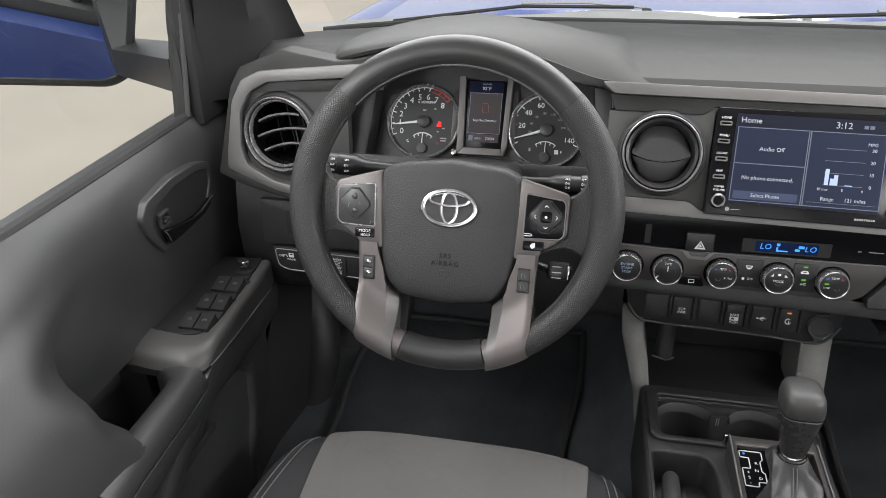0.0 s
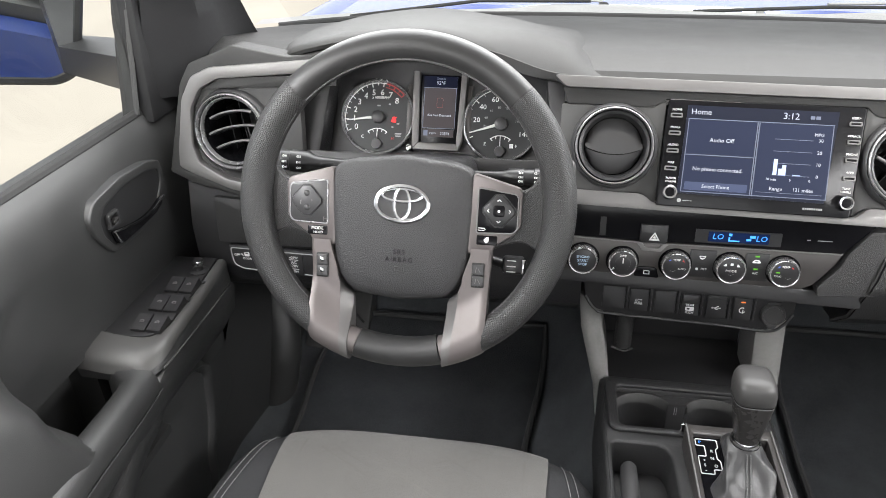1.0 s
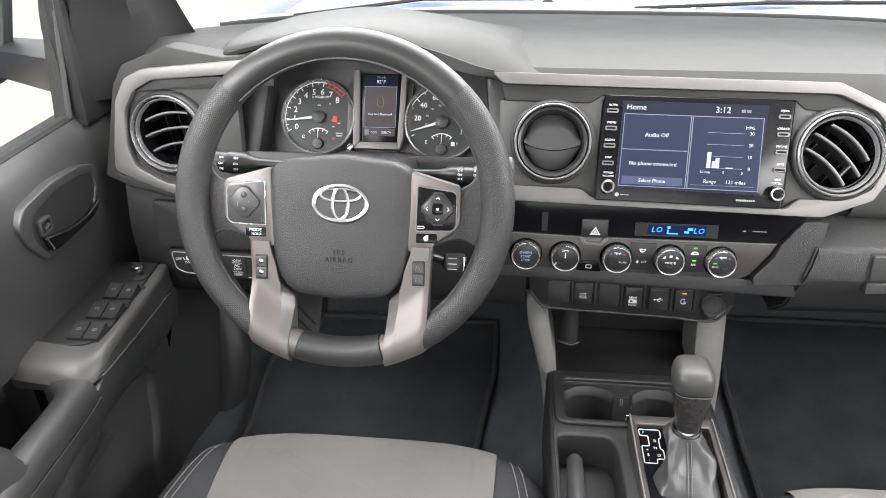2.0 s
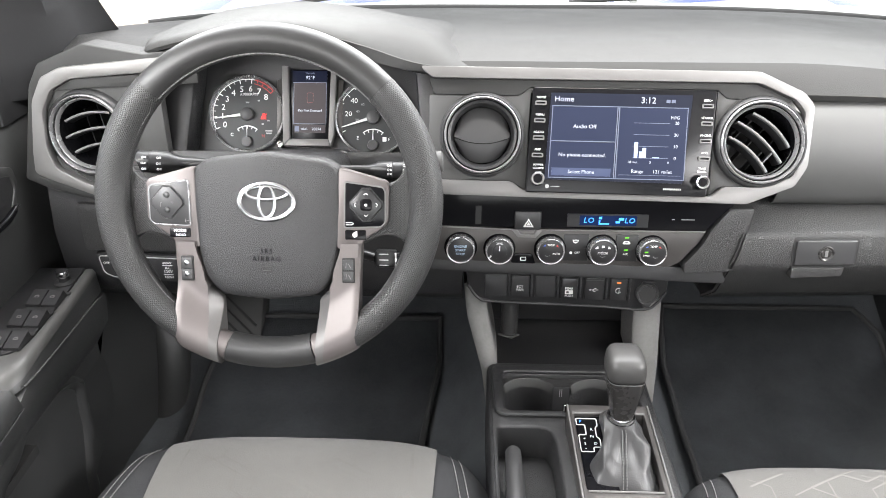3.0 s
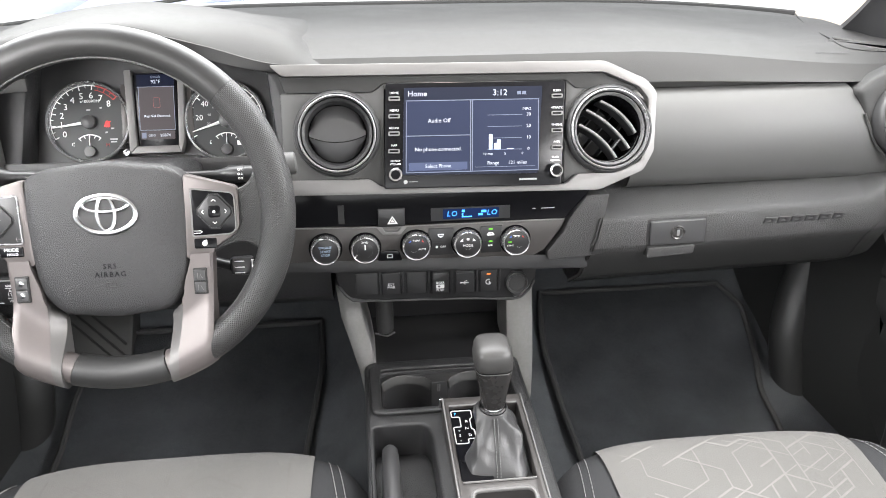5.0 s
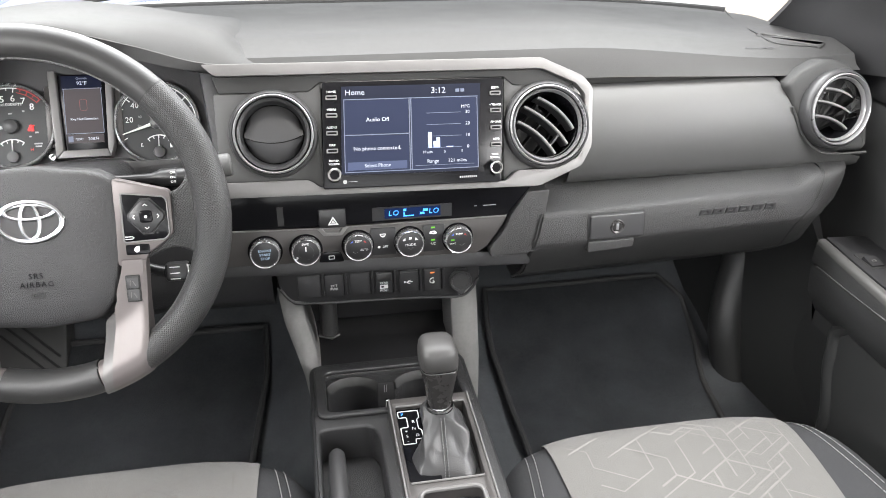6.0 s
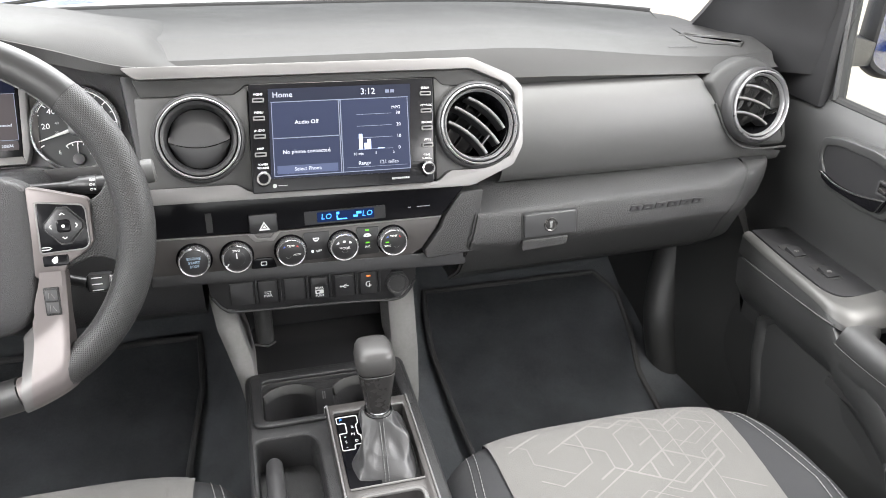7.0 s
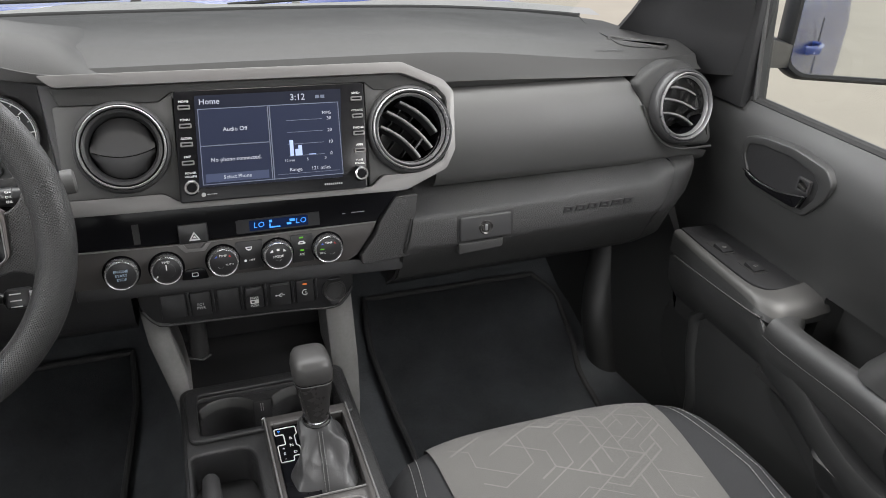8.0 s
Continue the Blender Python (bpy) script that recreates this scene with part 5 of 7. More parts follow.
# ---- instruments ----
def build_cluster():
    F = plane_at((-0.4245, 0.070, 1.319), 28)
    cl = thing("instrument_cluster", (-0.421, 0.09, 1.25), "round instruments with silver rings and a small screen", "instrument cluster")
    part("housing", poly(rounded([(-0.215, 0.095), (0.195, 0.095), (0.205, -0.09), (-0.225, -0.09)], 0.02), -0.03, -0.008), M_BLACK, cl, m=F)
    part("ledge", poly(rounded([(-0.215, -0.058), (0.20, -0.058), (0.205, -0.078), (-0.225, -0.078)], 0.004), -0.03, 0.045, 0.006), M_BLACK, cl, m=F)
    for s in (-1, 1):
        # side cheeks of the deep binnacle
        pts = [(s * 0.200, 0.070 if s > 0 else 0.10), (s * 0.15, 0.070 if s > 0 else 0.085), (s * 0.152, 0.05), (s * 0.165, -0.08), (s * 0.215, -0.08)]
        part("cheek", poly(pts if s < 0 else pts[::-1], -0.02, 0.035, 0.006), M_BLACK, cl, m=F)

    def dial(cu, cv, r, ticks, numbers, needle, sub_label, unit, red_from=None):
        T = F @ Matrix.Translation((cu, cv, 0))
        d = part("gauge", lathe([(0, -0.001), (r * 0.93, -0.001), (r * 0.94, -0.004), (0, -0.004)], 48), M_DIAL, cl, "black dial with white figures", m=T)
        part("ring", lathe([(r * 0.925, -0.002), (r * 0.93, 0.005), (r * 0.955, 0.0070), (r * 0.995, 0.0060), (r * 1.025, 0.0), (r * 1.025, -0.006), (r * 0.925, -0.006)], 56), M_DIALRING, d, "silver ring", m=T)
        white, red = [], []
        for i, a in enumerate(ticks):
            t = radians(a)
            d2 = Vector((math.sin(t), math.cos(t), 0))
            e = Vector((d2.y, -d2.x, 0))
            long = i % 2 == 0
            q0, q1, w = r * (0.80 if long else 0.84), r * 0.90, r * (0.012 if long else 0.008)
            b = bmesh.new()
            vs = [b.verts.new(d2 * qq + e * ww + Vector((0, 0, 0.0))) for qq, ww in ((q0, -w), (q1, -w), (q1, w), (q0, w))]
            b.faces.new(vs)
            (red if red_from is not None and a >= red_from else white).append(b)
        arc = lambda a0, a1: lathe([(r * 0.895, 0), (r * 0.915, 0)], 40, 90 - a1, a1 - a0)
        a_end = red_from if red_from is not None else ticks[-1]
        white.append(arc(ticks[0], a_end))
        part("scale", joined(*white), M_WHITE, d, m=T @ Matrix.Translation((0, 0, 0.0004)), smooth=0)
        if red_from is not None:
            part("red_scale", joined(*red, arc(red_from, ticks[-1]), lathe([(r * 0.80, 0), (r * 0.815, 0)], 16, 90 - ticks[-1], ticks[-1] - red_from)), M_REDPRINT, d, m=T @ Matrix.Translation((0, 0, 0.0004)), smooth=0)
        for txt, a in numbers:
            t = radians(a)
            writing("figure", txt, r * (0.22 if len(txt) < 2 else 0.19), T, M_WHITE, d, math.sin(t) * r * 0.655, math.cos(t) * r * 0.655, 0.0006)
        writing("figure", unit[0], r * 0.105, T, M_WHITE, d, unit[1], unit[2], 0.0006)
        nd = part("needle", lathe([(0, 0.0075), (r * 0.10, 0.007), (r * 0.165, 0.0055), (r * 0.175, 0.001), (0, 0.001)], 28), M_GREYBTN, d, "grey hub with a white pointer", m=T)
        t = radians(needle)
        dd, ee = Vector((math.sin(t), math.cos(t), 0)), Vector((math.cos(t), -math.sin(t), 0))
        b = loft([[dd * (r * 0.12) - ee * 0.0022 + Vector((0, 0, 0.003)), dd * (r * 0.12) + ee * 0.0022 + Vector((0, 0, 0.003)), dd * (r * 0.12) + Vector((0, 0, 0.0048))],
                  [dd * (r * 0.86) - ee * 0.0007 + Vector((0, 0, 0.003)), dd * (r * 0.86) + ee * 0.0007 + Vector((0, 0, 0.003)), dd * (r * 0.86) + Vector((0, 0, 0.0036))]])
        part("pointer", b, M_WHITE, nd, m=T)
        # the small gauge at the bottom
        S2 = T @ Matrix.Translation((0, -r * 0.72, 0))
        bl = [lathe([(r * 0.40, 0), (r * 0.425, 0)], 20, 50, 80)]
        for a in (-38, -19, 0, 19, 38):
            tt = radians(a)
            bl.append(box(-0.0005, 0.0005, r * 0.34, r * 0.42, 0, 0.0001))
            bmesh.ops.rotate(bl[-1], verts=bl[-1].verts[:], matrix=Matrix.Rotation(-tt, 3, 'Z'))
        part("small_scale", joined(*bl), M_WHITE, d, m=S2 @ Matrix.Translation((0, 0, 0.0005)), smooth=0)
        h2 = part("small_hub", lathe([(0, 0.005), (r * 0.13, 0.004), (r * 0.145, 0.001)], 20), M_GREYBTN, d, m=S2)
        part("pointer", loft([[(-0.001, 0.002, 0.003), (0.001, 0.002, 0.003), (0, 0.002, 0.0042)], [(-0.0004, r * 0.40, 0.003), (0.0004, r * 0.40, 0.003), (0, r * 0.40, 0.0034)]]), M_WHITE, h2, m=S2)
        writing("figure", sub_label[0], r * 0.12, S2, M_WHITE, d, -r * 0.40, r * 0.18, 0.0006)
        writing("figure", sub_label[1], r * 0.11, S2, M_REDPRINT if red_from is not None else M_WHITE, d, r * 0.42, r * 0.15, 0.0006)
        return d, T
    r = 0.0545
    tick = [lerp(-116, 48, i / 16) for i in range(17)]
    d, T = dial(-0.0895, -0.001, r, tick, [(str(i), lerp(-116, 48, i / 8)) for i in range(9)], -98, ("C", "H"), ("x1000RPM", 0.002, 0.028), 12)
    part("warning_lamp", joined(lathe([(0.0, 0), (0.0022, 0.0)], 12), box(-0.0032, 0.0032, -0.006, -0.0018, 0, 0.0001), sweep([(-0.004, -0.005, 0), (0.004, 0.0015, 0)], 0.0005, 4)), M_REDLED, d, m=T @ Matrix.Translation((0.0235, -0.001, 0.0006)), smooth=0)
    for u, v, w in ((0.031, -0.0235, 0.010), (0.031, -0.027, 0.008), (0.0, 0.0165, 0.005), (0.030, -0.009, 0.004), (0.022, -0.014, 0.003), (0.016, 0.019, 0.003)):
        part("print", box(u - w / 2 + 0.0, u + w / 2, v - 0.001, v + 0.001, 0.0004, 0.0005), M_GREYPRINT, d, m=T)
    tick = [lerp(-116, 116, i / 14) for i in range(15)]
    d, T = dial(0.0905, -0.004, r, tick, [("20", -83), ("40", -50), ("60", -17), ("80", 17), ("100", 50), ("120", 83), ("140", 113)], -108, ("E", "F"), ("MPH", 0.010, 0.035))
    for k in range(7):
        t = radians(-100 + k * 30)
        writing("figure", str(20 * (k + 1)), 0.0048, T, M_GREYPRINT, d, math.sin(t) * 0.0235, math.cos(t) * 0.0235, 0.0006)
    part("pump_symbol", box(0.0135, 0.019, -0.034, -0.028, 0.0004, 0.0006), M_WHITE, d, m=T)
    # the middle screen with its silver cheeks
    mid = part("display", poly(rounded([(-0.028, 0.062), (0.029, 0.062), (0.027, -0.038), (-0.024, -0.038)], 0.003), -0.006, 0.004, 0.001), M_GLOSS, cl, "small grey trip screen", m=F)
    for pts in (([(-0.039, 0.066), (-0.030, 0.066), (-0.0265, -0.036), (-0.036, -0.046)]), ([(0.031, 0.068), (0.039, 0.068), (0.036, -0.030), (0.031, -0.046), (0.028, -0.036)]), ([(-0.0355, -0.0462), (-0.0262, -0.0362), (0.0278, -0.0362), (0.0308, -0.0462)])):
        part("cheek_trim", poly(pts[::-1], -0.008, 0.009, 0.0012), M_SATIN, mid, "silver trim", m=F)
    part("upper_field", box(-0.024, 0.025, 0.044, 0.060, 0.0042, 0.0046), M_MIDBLUE, mid, m=F)
    part("main_field", box(-0.022, 0.0235, -0.014, 0.043, 0.0042, 0.0046), M_MIDLCD, mid, m=F)
    part("lower_field", box(-0.0215, 0.023, -0.027, -0.016, 0.0042, 0.0046), M_MIDLCD, mid, m=F)
    for x0, x1, y0, y1 in ((-0.0235, 0.025, 0.043, 0.0437), (-0.0225, -0.0218, -0.014, 0.043), (0.0235, 0.0242, -0.014, 0.043), (-0.0225, 0.024, -0.0150, -0.0143)):
        part("line", box(x0, x1, y0, y1, 0.0046, 0.0049), M_LCDLINE, mid, m=F)
    writing("figure", "Outside", 0.0042, F, M_LCDLINE, mid, 0.001, 0.0565, 0.005)
    writing("figure", "92°F", 0.0068, F, M_LCDTEXT, mid, 0.001, 0.0500, 0.005)
    writing("figure", "Key Not Detected", 0.0045, F, M_LCDTEXT, mid, 0.001, 0.004, 0.005)
    part("key_symbol", poly(rrect(0.001, 0.022, 0.009, 0.014, 0.002), 0.0046, 0.0050, holes=[rrect(0.001, 0.022, 0.0082, 0.0132, 0.0015)]), M_DIMRED, mid, m=F)
    part("gear_field", box(-0.0205, -0.0145, -0.0255, -0.018, 0.0047, 0.0050), M_LCDLINE, mid, m=F)
    writing("figure", "ODO", 0.004, F, M_LCDTEXT, mid, -0.007, -0.0222, 0.0052)
    writing("figure", "20874", 0.0055, F, M_LCDTEXT, mid, 0.0105, -0.0222, 0.0052)
    for u0, u1 in ((-0.047, -0.039), (0.039, 0.047)):
        part("silver_wing", box(u0, u1, -0.03, 0.048, -0.006, 0.001, 0.001), M_HVAC, mid, m=F)
    part("trip_button", lathe([(0, 0.012), (0.004, 0.0115), (0.0048, 0.008), (0.0048, -0.006)], 18), M_CHROME, cl, "small trip knob", m=F @ Matrix.Translation((-0.0395, -0.044, 0)))


# ---- silver frames and vents ----
SF0 = plane_at((0, 0.0, 1.38), 23)


def build_bezels(dash):
    outer = [(-0.262, 0.027), (0.168, 0.0225), (0.224, -0.003), (0.2375, -0.019), (0.233, -0.096), (0.218, -0.121), (0.158, -0.1445), (-0.252, -0.136), (-0.252, -0.117),
             (-0.142, -0.119), (-0.127, -0.130), (0.114, -0.1355), (0.129, -0.1225), (0.180, -0.123), (0.214, -0.109), (0.2225, -0.091), (0.2265, -0.027), (0.214, -0.012), (0.168, 0.0085), (-0.246, 0.0125)]
    bz = part("centre_bezel", poly(rounded(outer[::-1], 0.005, 3), -0.006, 0.010, 0.0028, 2), M_SATIN, dash, "satin silver frame round screen and vents", m=SF0)
    # dark facet under the top bar
    fac = [(-0.250, 0.0125), (0.166, 0.0085), (0.214, -0.012), (0.205, -0.018), (0.130, -0.0105), (0.118, 0.0), (-0.120, 0.0015), (-0.135, -0.009), (-0.243, -0.008)]
    part("top_facet", poly(fac[::-1], -0.010, 0.002, 0.0015), M_PAD, bz, m=SF0)
    # grey cheeks round the vents
    part("cheek", poly(rounded([(-0.250, -0.008), (-0.135, -0.009), (-0.119, 0.0005), (-0.124, -0.131), (-0.142, -0.1195), (-0.250, -0.117)][::-1], 0.003), -0.014, 0.0, 0.001, holes=[circle(-0.1815, -0.0585, 0.041)]), M_PANEL, bz, m=SF0)
    part("cheek", poly(rounded([(0.1185, 0.0), (0.131, -0.010), (0.208, -0.017), (0.2265, -0.03), (0.222, -0.092), (0.213, -0.110), (0.180, -0.123), (0.128, -0.1225), (0.113, -0.1345)][::-1], 0.003), -0.014, 0.0, 0.001, holes=[circle(0.1735, -0.0645, 0.043)]), M_PANEL, bz, m=SF0)
    # the frame of the driver's outer vent, with its charcoal surround
    O = plane_at((-0.706, 0.0, 1.38), 6)
    # frame coordinates run from the vent's middle
    fr = [(-0.051, 0.011), (-0.023, 0.0245), (0.155, 0.042), (0.155, 0.024), (-0.012, 0.009), (-0.040, -0.006), (-0.056, -0.034), (-0.060, -0.085), (-0.052, -0.112), (-0.012, -0.134), (0.155, -0.160), (0.155, -0.176), (-0.008, -0.150), (-0.066, -0.128), (-0.0845, -0.119), (-0.0815, -0.09), (-0.0685, -0.02)]
    bl = part("vent_bezel", poly(rounded(fr, 0.006, 3), -0.008, 0.010, 0.003, 2), M_SATIN, dash, "satin silver vent frame", m=O)
    part("cheek", poly(rounded([(-0.056, -0.015), (-0.01, 0.004), (0.100, 0.016), (0.100, -0.152), (-0.012, -0.136), (-0.056, -0.113)][::-1], 0.004), -0.02, -0.003, 0.001, holes=[circle(0.0, -0.065, 0.046)]), M_PANEL, bl, m=O)
    part("top_facet", poly([(-0.042, -0.008), (-0.010, 0.0095), (0.155, 0.0195), (0.155, 0.004), (0.0, -0.004)][::-1], -0.004, 0.003, 0.001), M_PAD, bl, m=O)
    part("surround", poly(rounded([(-0.101, -0.128), (-0.070, -0.001), (-0.053, 0.028), (0.010, 0.054), (0.09, 0.041), (0.155, 0.050), (0.155, 0.030), (-0.022, 0.018), (-0.064, -0.010), (-0.078, -0.09), (-0.081, -0.124), (-0.06, -0.131), (0.02, -0.152), (0.02, -0.165), (-0.07, -0.142)][::-1], 0.004), -0.04, 0.006, 0.005, 3), M_PAD, bl, "charcoal grained surround", m=O)


def build_vent(name_label, T, r, style, tilt=0.0):
    v = thing("air_vent", T.translation, name_label, "air vent", "dashboard air vents")
    part("bezel", lathe([(r * 1.06, -0.012), (r * 1.06, 0.004), (r * 1.035, 0.010), (r * 0.98, 0.0125), (r * 0.94, 0.010), (r * 0.93, 0.0), (r * 0.92, -0.012)], 64), M_GREYBTN, v, m=T)
    part("chrome_ring", lathe([(r * 0.960, 0.008), (r * 0.950, 0.0145), (r * 0.925, 0.0158), (r * 0.900, 0.0135), (r * 0.895, 0.004)], 64), M_RING, v, "bright thin ring", m=T)
    if style == "flap":
        part("inner_ring", lathe([(r * 0.895, 0.006), (r * 0.86, 0.010), (r * 0.79, 0.0085), (r * 0.74, 0.003), (r * 0.72, -0.012)], 48), M_BUTTON, v, m=T)
    else:
        part("dark_ring", lathe([(r * 0.90, 0.006), (r * 0.885, 0.009), (r * 0.865, 0.004)], 48), M_RUBBER, v, m=T)
        part("inner_ring", lathe([(r * 0.872, 0.004), (r * 0.862, 0.010), (r * 0.838, 0.0115), (r * 0.805, 0.0085), (r * 0.795, 0.004)], 48), M_RING, v, "pale satin ring", m=T)
    part("bowl", lathe([(r * 0.80, 0.005), (r * 0.765, -0.004), (r * 0.73, -0.020), (r * 0.66, -0.060), (r * 0.60, -0.085), (0, -0.090)], 40), M_GLOSS, v, m=T)
    a = Matrix.Rotation(radians(tilt), 4, 'Z')
    if style == "flap":
        for v0, v1, d0, d1 in ((0.70, -0.12, -0.010, 0.004), (-0.14, -0.62, 0.000, -0.010)):
            rings = []
            for i in range(17):
                x = lerp(-0.70, 0.70, i / 16)
                e = math.sqrt(max(0.02, 0.50 - x * x))
                t0, t1 = min(v0 - 0.10 * (x / 0.7) ** 2 if v0 > 0 else v0 + 0.08 - 0.16 * (1 - (x / 0.7) ** 2), e), max(v1 - 0.16 * (1 - (x / 0.7) ** 2) + 0.08, -e)
                rings.append([(x * r, t0 * r, d0), (x * r, lerp(t0, t1, 0.5) * r, lerp(d0, d1, 0.5) + 0.003), (x * r, t1 * r, d1), (x * r, t1 * r, d1 - 0.003), (x * r, t0 * r, d0 - 0.003)])
            part("flap", loft(rings), M_GREYBTN, v, "closed grey flap", m=T @ a)
    else:
        for k in (-0.36, 0.02, 0.40):
            half = math.sqrt(0.5 - k * k) * r
            rings = []
            for i in range(13):
                x = lerp(-half, half, i / 12)
                bow = 0.10 * r * (1 - (x / half) ** 2)
                y = k * r + bow
                rings.append([(x, y + 0.0006, 0.0015), (x, y - 0.0036, 0.0), (x, y - 0.0065, -0.018), (x, y - 0.002, -0.018)])
            part("slat", loft(rings), M_BUTTON, v, m=T @ a)
            tr = []
            for i in range(13):
                x = lerp(-half, half, i / 12)
                tr.append((x, k * r + 0.10 * r * (1 - (x / half) ** 2) - 0.001, 0.0016))
            part("slat_trim", sweep(tr, 0.0016, 8, flat=0.6), M_SATIN, v, m=T @ a)
        for k in (-0.36, 0.0, 0.36):
            h = math.sqrt(0.42 - k * k) * r
            part("vane", box(k * r - 0.0007, k * r + 0.0007, -h, h, -0.050, -0.030), M_RUBBER, v, m=T @ a)
        part("guide", box(0.37 * r, 0.41 * r, -0.30 * r, 0.02 * r, -0.010, 0.0015), M_BUTTON, v, m=T @ a)
    return v


def build_vents():
    build_vent("round air vent with its flaps closed", SF0 @ Matrix.Translation((-0.181, -0.060, 0)), 0.0515, "flap")
    build_vent("round air vent with slanting slats", SF0 @ Matrix.Translation((0.1735, -0.0655, 0)), 0.0550, "slat", -42)
    build_vent("round air vent beside the driver's door", plane_at((-0.706, -0.002, 1.315), 8, -4), 0.0565, "slat", 12)
    build_vent("round air vent beside the passenger's door", plane_at((0.6295, 0.008, 1.3105), 14, 6), 0.0545, "slat", -22)


# ---- touchscreen ----
def build_touchscreen():
    S = plane_at((-0.0005, -0.003, 1.3805), 29) @ Matrix(((1, 0.052, 0, 0), (-0.012, 1, 0, 0), (0, 0, 1, 0), (0, 0, 0, 1)))
    ts = thing("touchscreen", (0, -0.02, 1.26), "gloss black touchscreen unit switched on, with side buttons", "touchscreen")
    part("housing", poly(rounded([(-0.1165, 0.001), (0.1165, 0.001), (0.1115, -0.134), (-0.1175, -0.133)][::-1], 0.003), -0.012, 0.003, 0.0012), M_GLOSS, ts, m=S)
    lcd = part("display", poly([(-0.093, -0.006), (0.086, -0.006), (0.080, -0.1185), (-0.0945, -0.1165)][::-1], 0.0032, 0.0036), M_SCREEN, ts, "lit blue-grey display", m=S)

    def field(x0, x1, y0, y1, n, mat_, nm="tile"):
        return part(nm, box(x0, x1, y0, y1, n, n + 0.0003), mat_, lcd, m=S)
    field(-0.0895, -0.0085, -0.0665, -0.0235, 0.0038, M_SCREEN2)
    field(-0.0895, -0.0085, -0.1135, -0.0685, 0.0038, M_SCREEN2)
    field(-0.0045, 0.0805, -0.1135, -0.0235, 0.0038, M_SCREEN2)
    field(-0.0865, -0.0115, -0.1115, -0.1015, 0.0042, M_LCDBTN, "soft_button")
    for x0, x1, y0, y1 in ((-0.0909, 0.0819, -0.0232, -0.0222), (-0.0905, -0.0895, -0.1135, -0.0235), (-0.0080, -0.0068, -0.1135, -0.0235), (-0.0058, -0.0046, -0.1135, -0.0235), (-0.0895, -0.0085, -0.0680, -0.0669), (0.0805, 0.0815, -0.1135, -0.0235), (-0.0905, 0.0815, -0.1145, -0.1135)):
        field(x0, x1, y0, y1, 0.0040, M_LCDLINE, "line")
    W = lambda body, size, u, v, al='CENTER', mt=None: writing("figure", body, size, S, mt or M_LCDTEXT, lcd, u, v, 0.0046, al)
    W("Home", 0.0098, -0.0885, -0.0142, 'LEFT')
    W("3:12", 0.0112, 0.0305, -0.0142)
    W("Audio Off", 0.0072, -0.048, -0.0487)
    W("No phone connected.", 0.0068, -0.049, -0.0850)
    W("Select Phone", 0.0064, -0.049, -0.1065)
    W("MPG", 0.0056, 0.0655, -0.0355)
    for k, txt in enumerate(("30", "20", "10", "0")):
        W(txt, 0.0058, 0.068, -0.0425 - 0.0148 * k)
        field(0.0145, 0.0595, -0.0429 - 0.0148 * k, -0.0423 - 0.0148 * k, 0.0041, M_LCDLINE, "line")
    for x, h in ((0.0185, 0.0195), (0.0250, 0.0080), (0.0290, 0.0125), (0.0420, 0.001), (0.0460, 0.001)):
        field(x - 0.0022, x + 0.0024, -0.0868, -0.0868 + h, 0.0043, M_LCDBAR, "bar")
    W("10 min", 0.0046, 0.0150, -0.0925)
    W("5", 0.0046, 0.0375, -0.0925)
    W("0", 0.0046, 0.0600, -0.0925)
    W("Range", 0.0064, 0.022, -0.1042)
    W("121 miles", 0.0064, 0.0535, -0.1042)
    field(-0.001, 0.077, -0.1092, -0.1087, 0.0041, M_LCDLINE, "line")
    for u in (0.0555, 0.062):
        field(u - 0.0025, u + 0.0025, -0.0165, -0.0125, 0.0041, M_LCDLINE, "symbol")
    for s, names in ((-1, ("HOME", "MENU", "AUDIO", "MAP")), (1, ("SEEK>", "<TRACK", "PHONE", "APPS"))):
        for k, txt in enumerate(names):
            u, v = s * 0.1055, -0.0195 - 0.0222 * k
            b = part("side_button", poly(rrect(u, v, 0.0145, 0.0055, 0.0014), 0.002, 0.0052, 0.0012, holes=[rrect(u, v, 0.0112, 0.0024, 0.0008)]), M_SATIN, ts, "slim silver-edged button", m=S)
            part("face", poly(rrect(u, v, 0.0118, 0.003, 0.0008), 0.002, 0.0038), M_GLOSS, b, m=S)
            writing("print", txt, 0.0041, S, M_WHITE, b, u, v + 0.0072, 0.0034)
        u = s * 0.1035
        kn = part("knob", lathe([(0.0093, 0.002), (0.0093, 0.011), (0.0082, 0.0128), (0.0066, 0.0125), (0.0062, 0.0105), (0, 0.0105)], 32), M_CHROME, ts, "chrome-edged rotary knob", m=S @ Matrix.Translation((u, -0.1165, 0)))
        part("cap", lathe([(0, 0.0118), (0.0056, 0.0115), (0.0060, 0.0100), (0, 0.0100)], 24), M_GLOSS, kn, m=S @ Matrix.Translation((u, -0.1165, 0)))
        for k, txt in enumerate(("POWER", "VOLUME") if s < 0 else ("TUNE", "SCROLL")):
            writing("print", txt, 0.0036, S, M_WHITE, kn, u, -0.0985 - 0.0042 * k, 0.0034)
    part("dot", poly(circle(-0.0905, -0.1255, 0.0026, 16), 0.003, 0.0034), M_GREYPRINT, ts, m=S)
    part("print", box(-0.0865, -0.075, -0.1258, -0.1252, 0.003, 0.0034), M_GREYPRINT, ts, m=S)
    for k in range(9):
        part("print", box(0.0565 + 0.0026 * k, 0.0583 + 0.0026 * k, -0.1270, -0.1247, 0.003, 0.0034), M_GREYPRINT, ts, m=S)


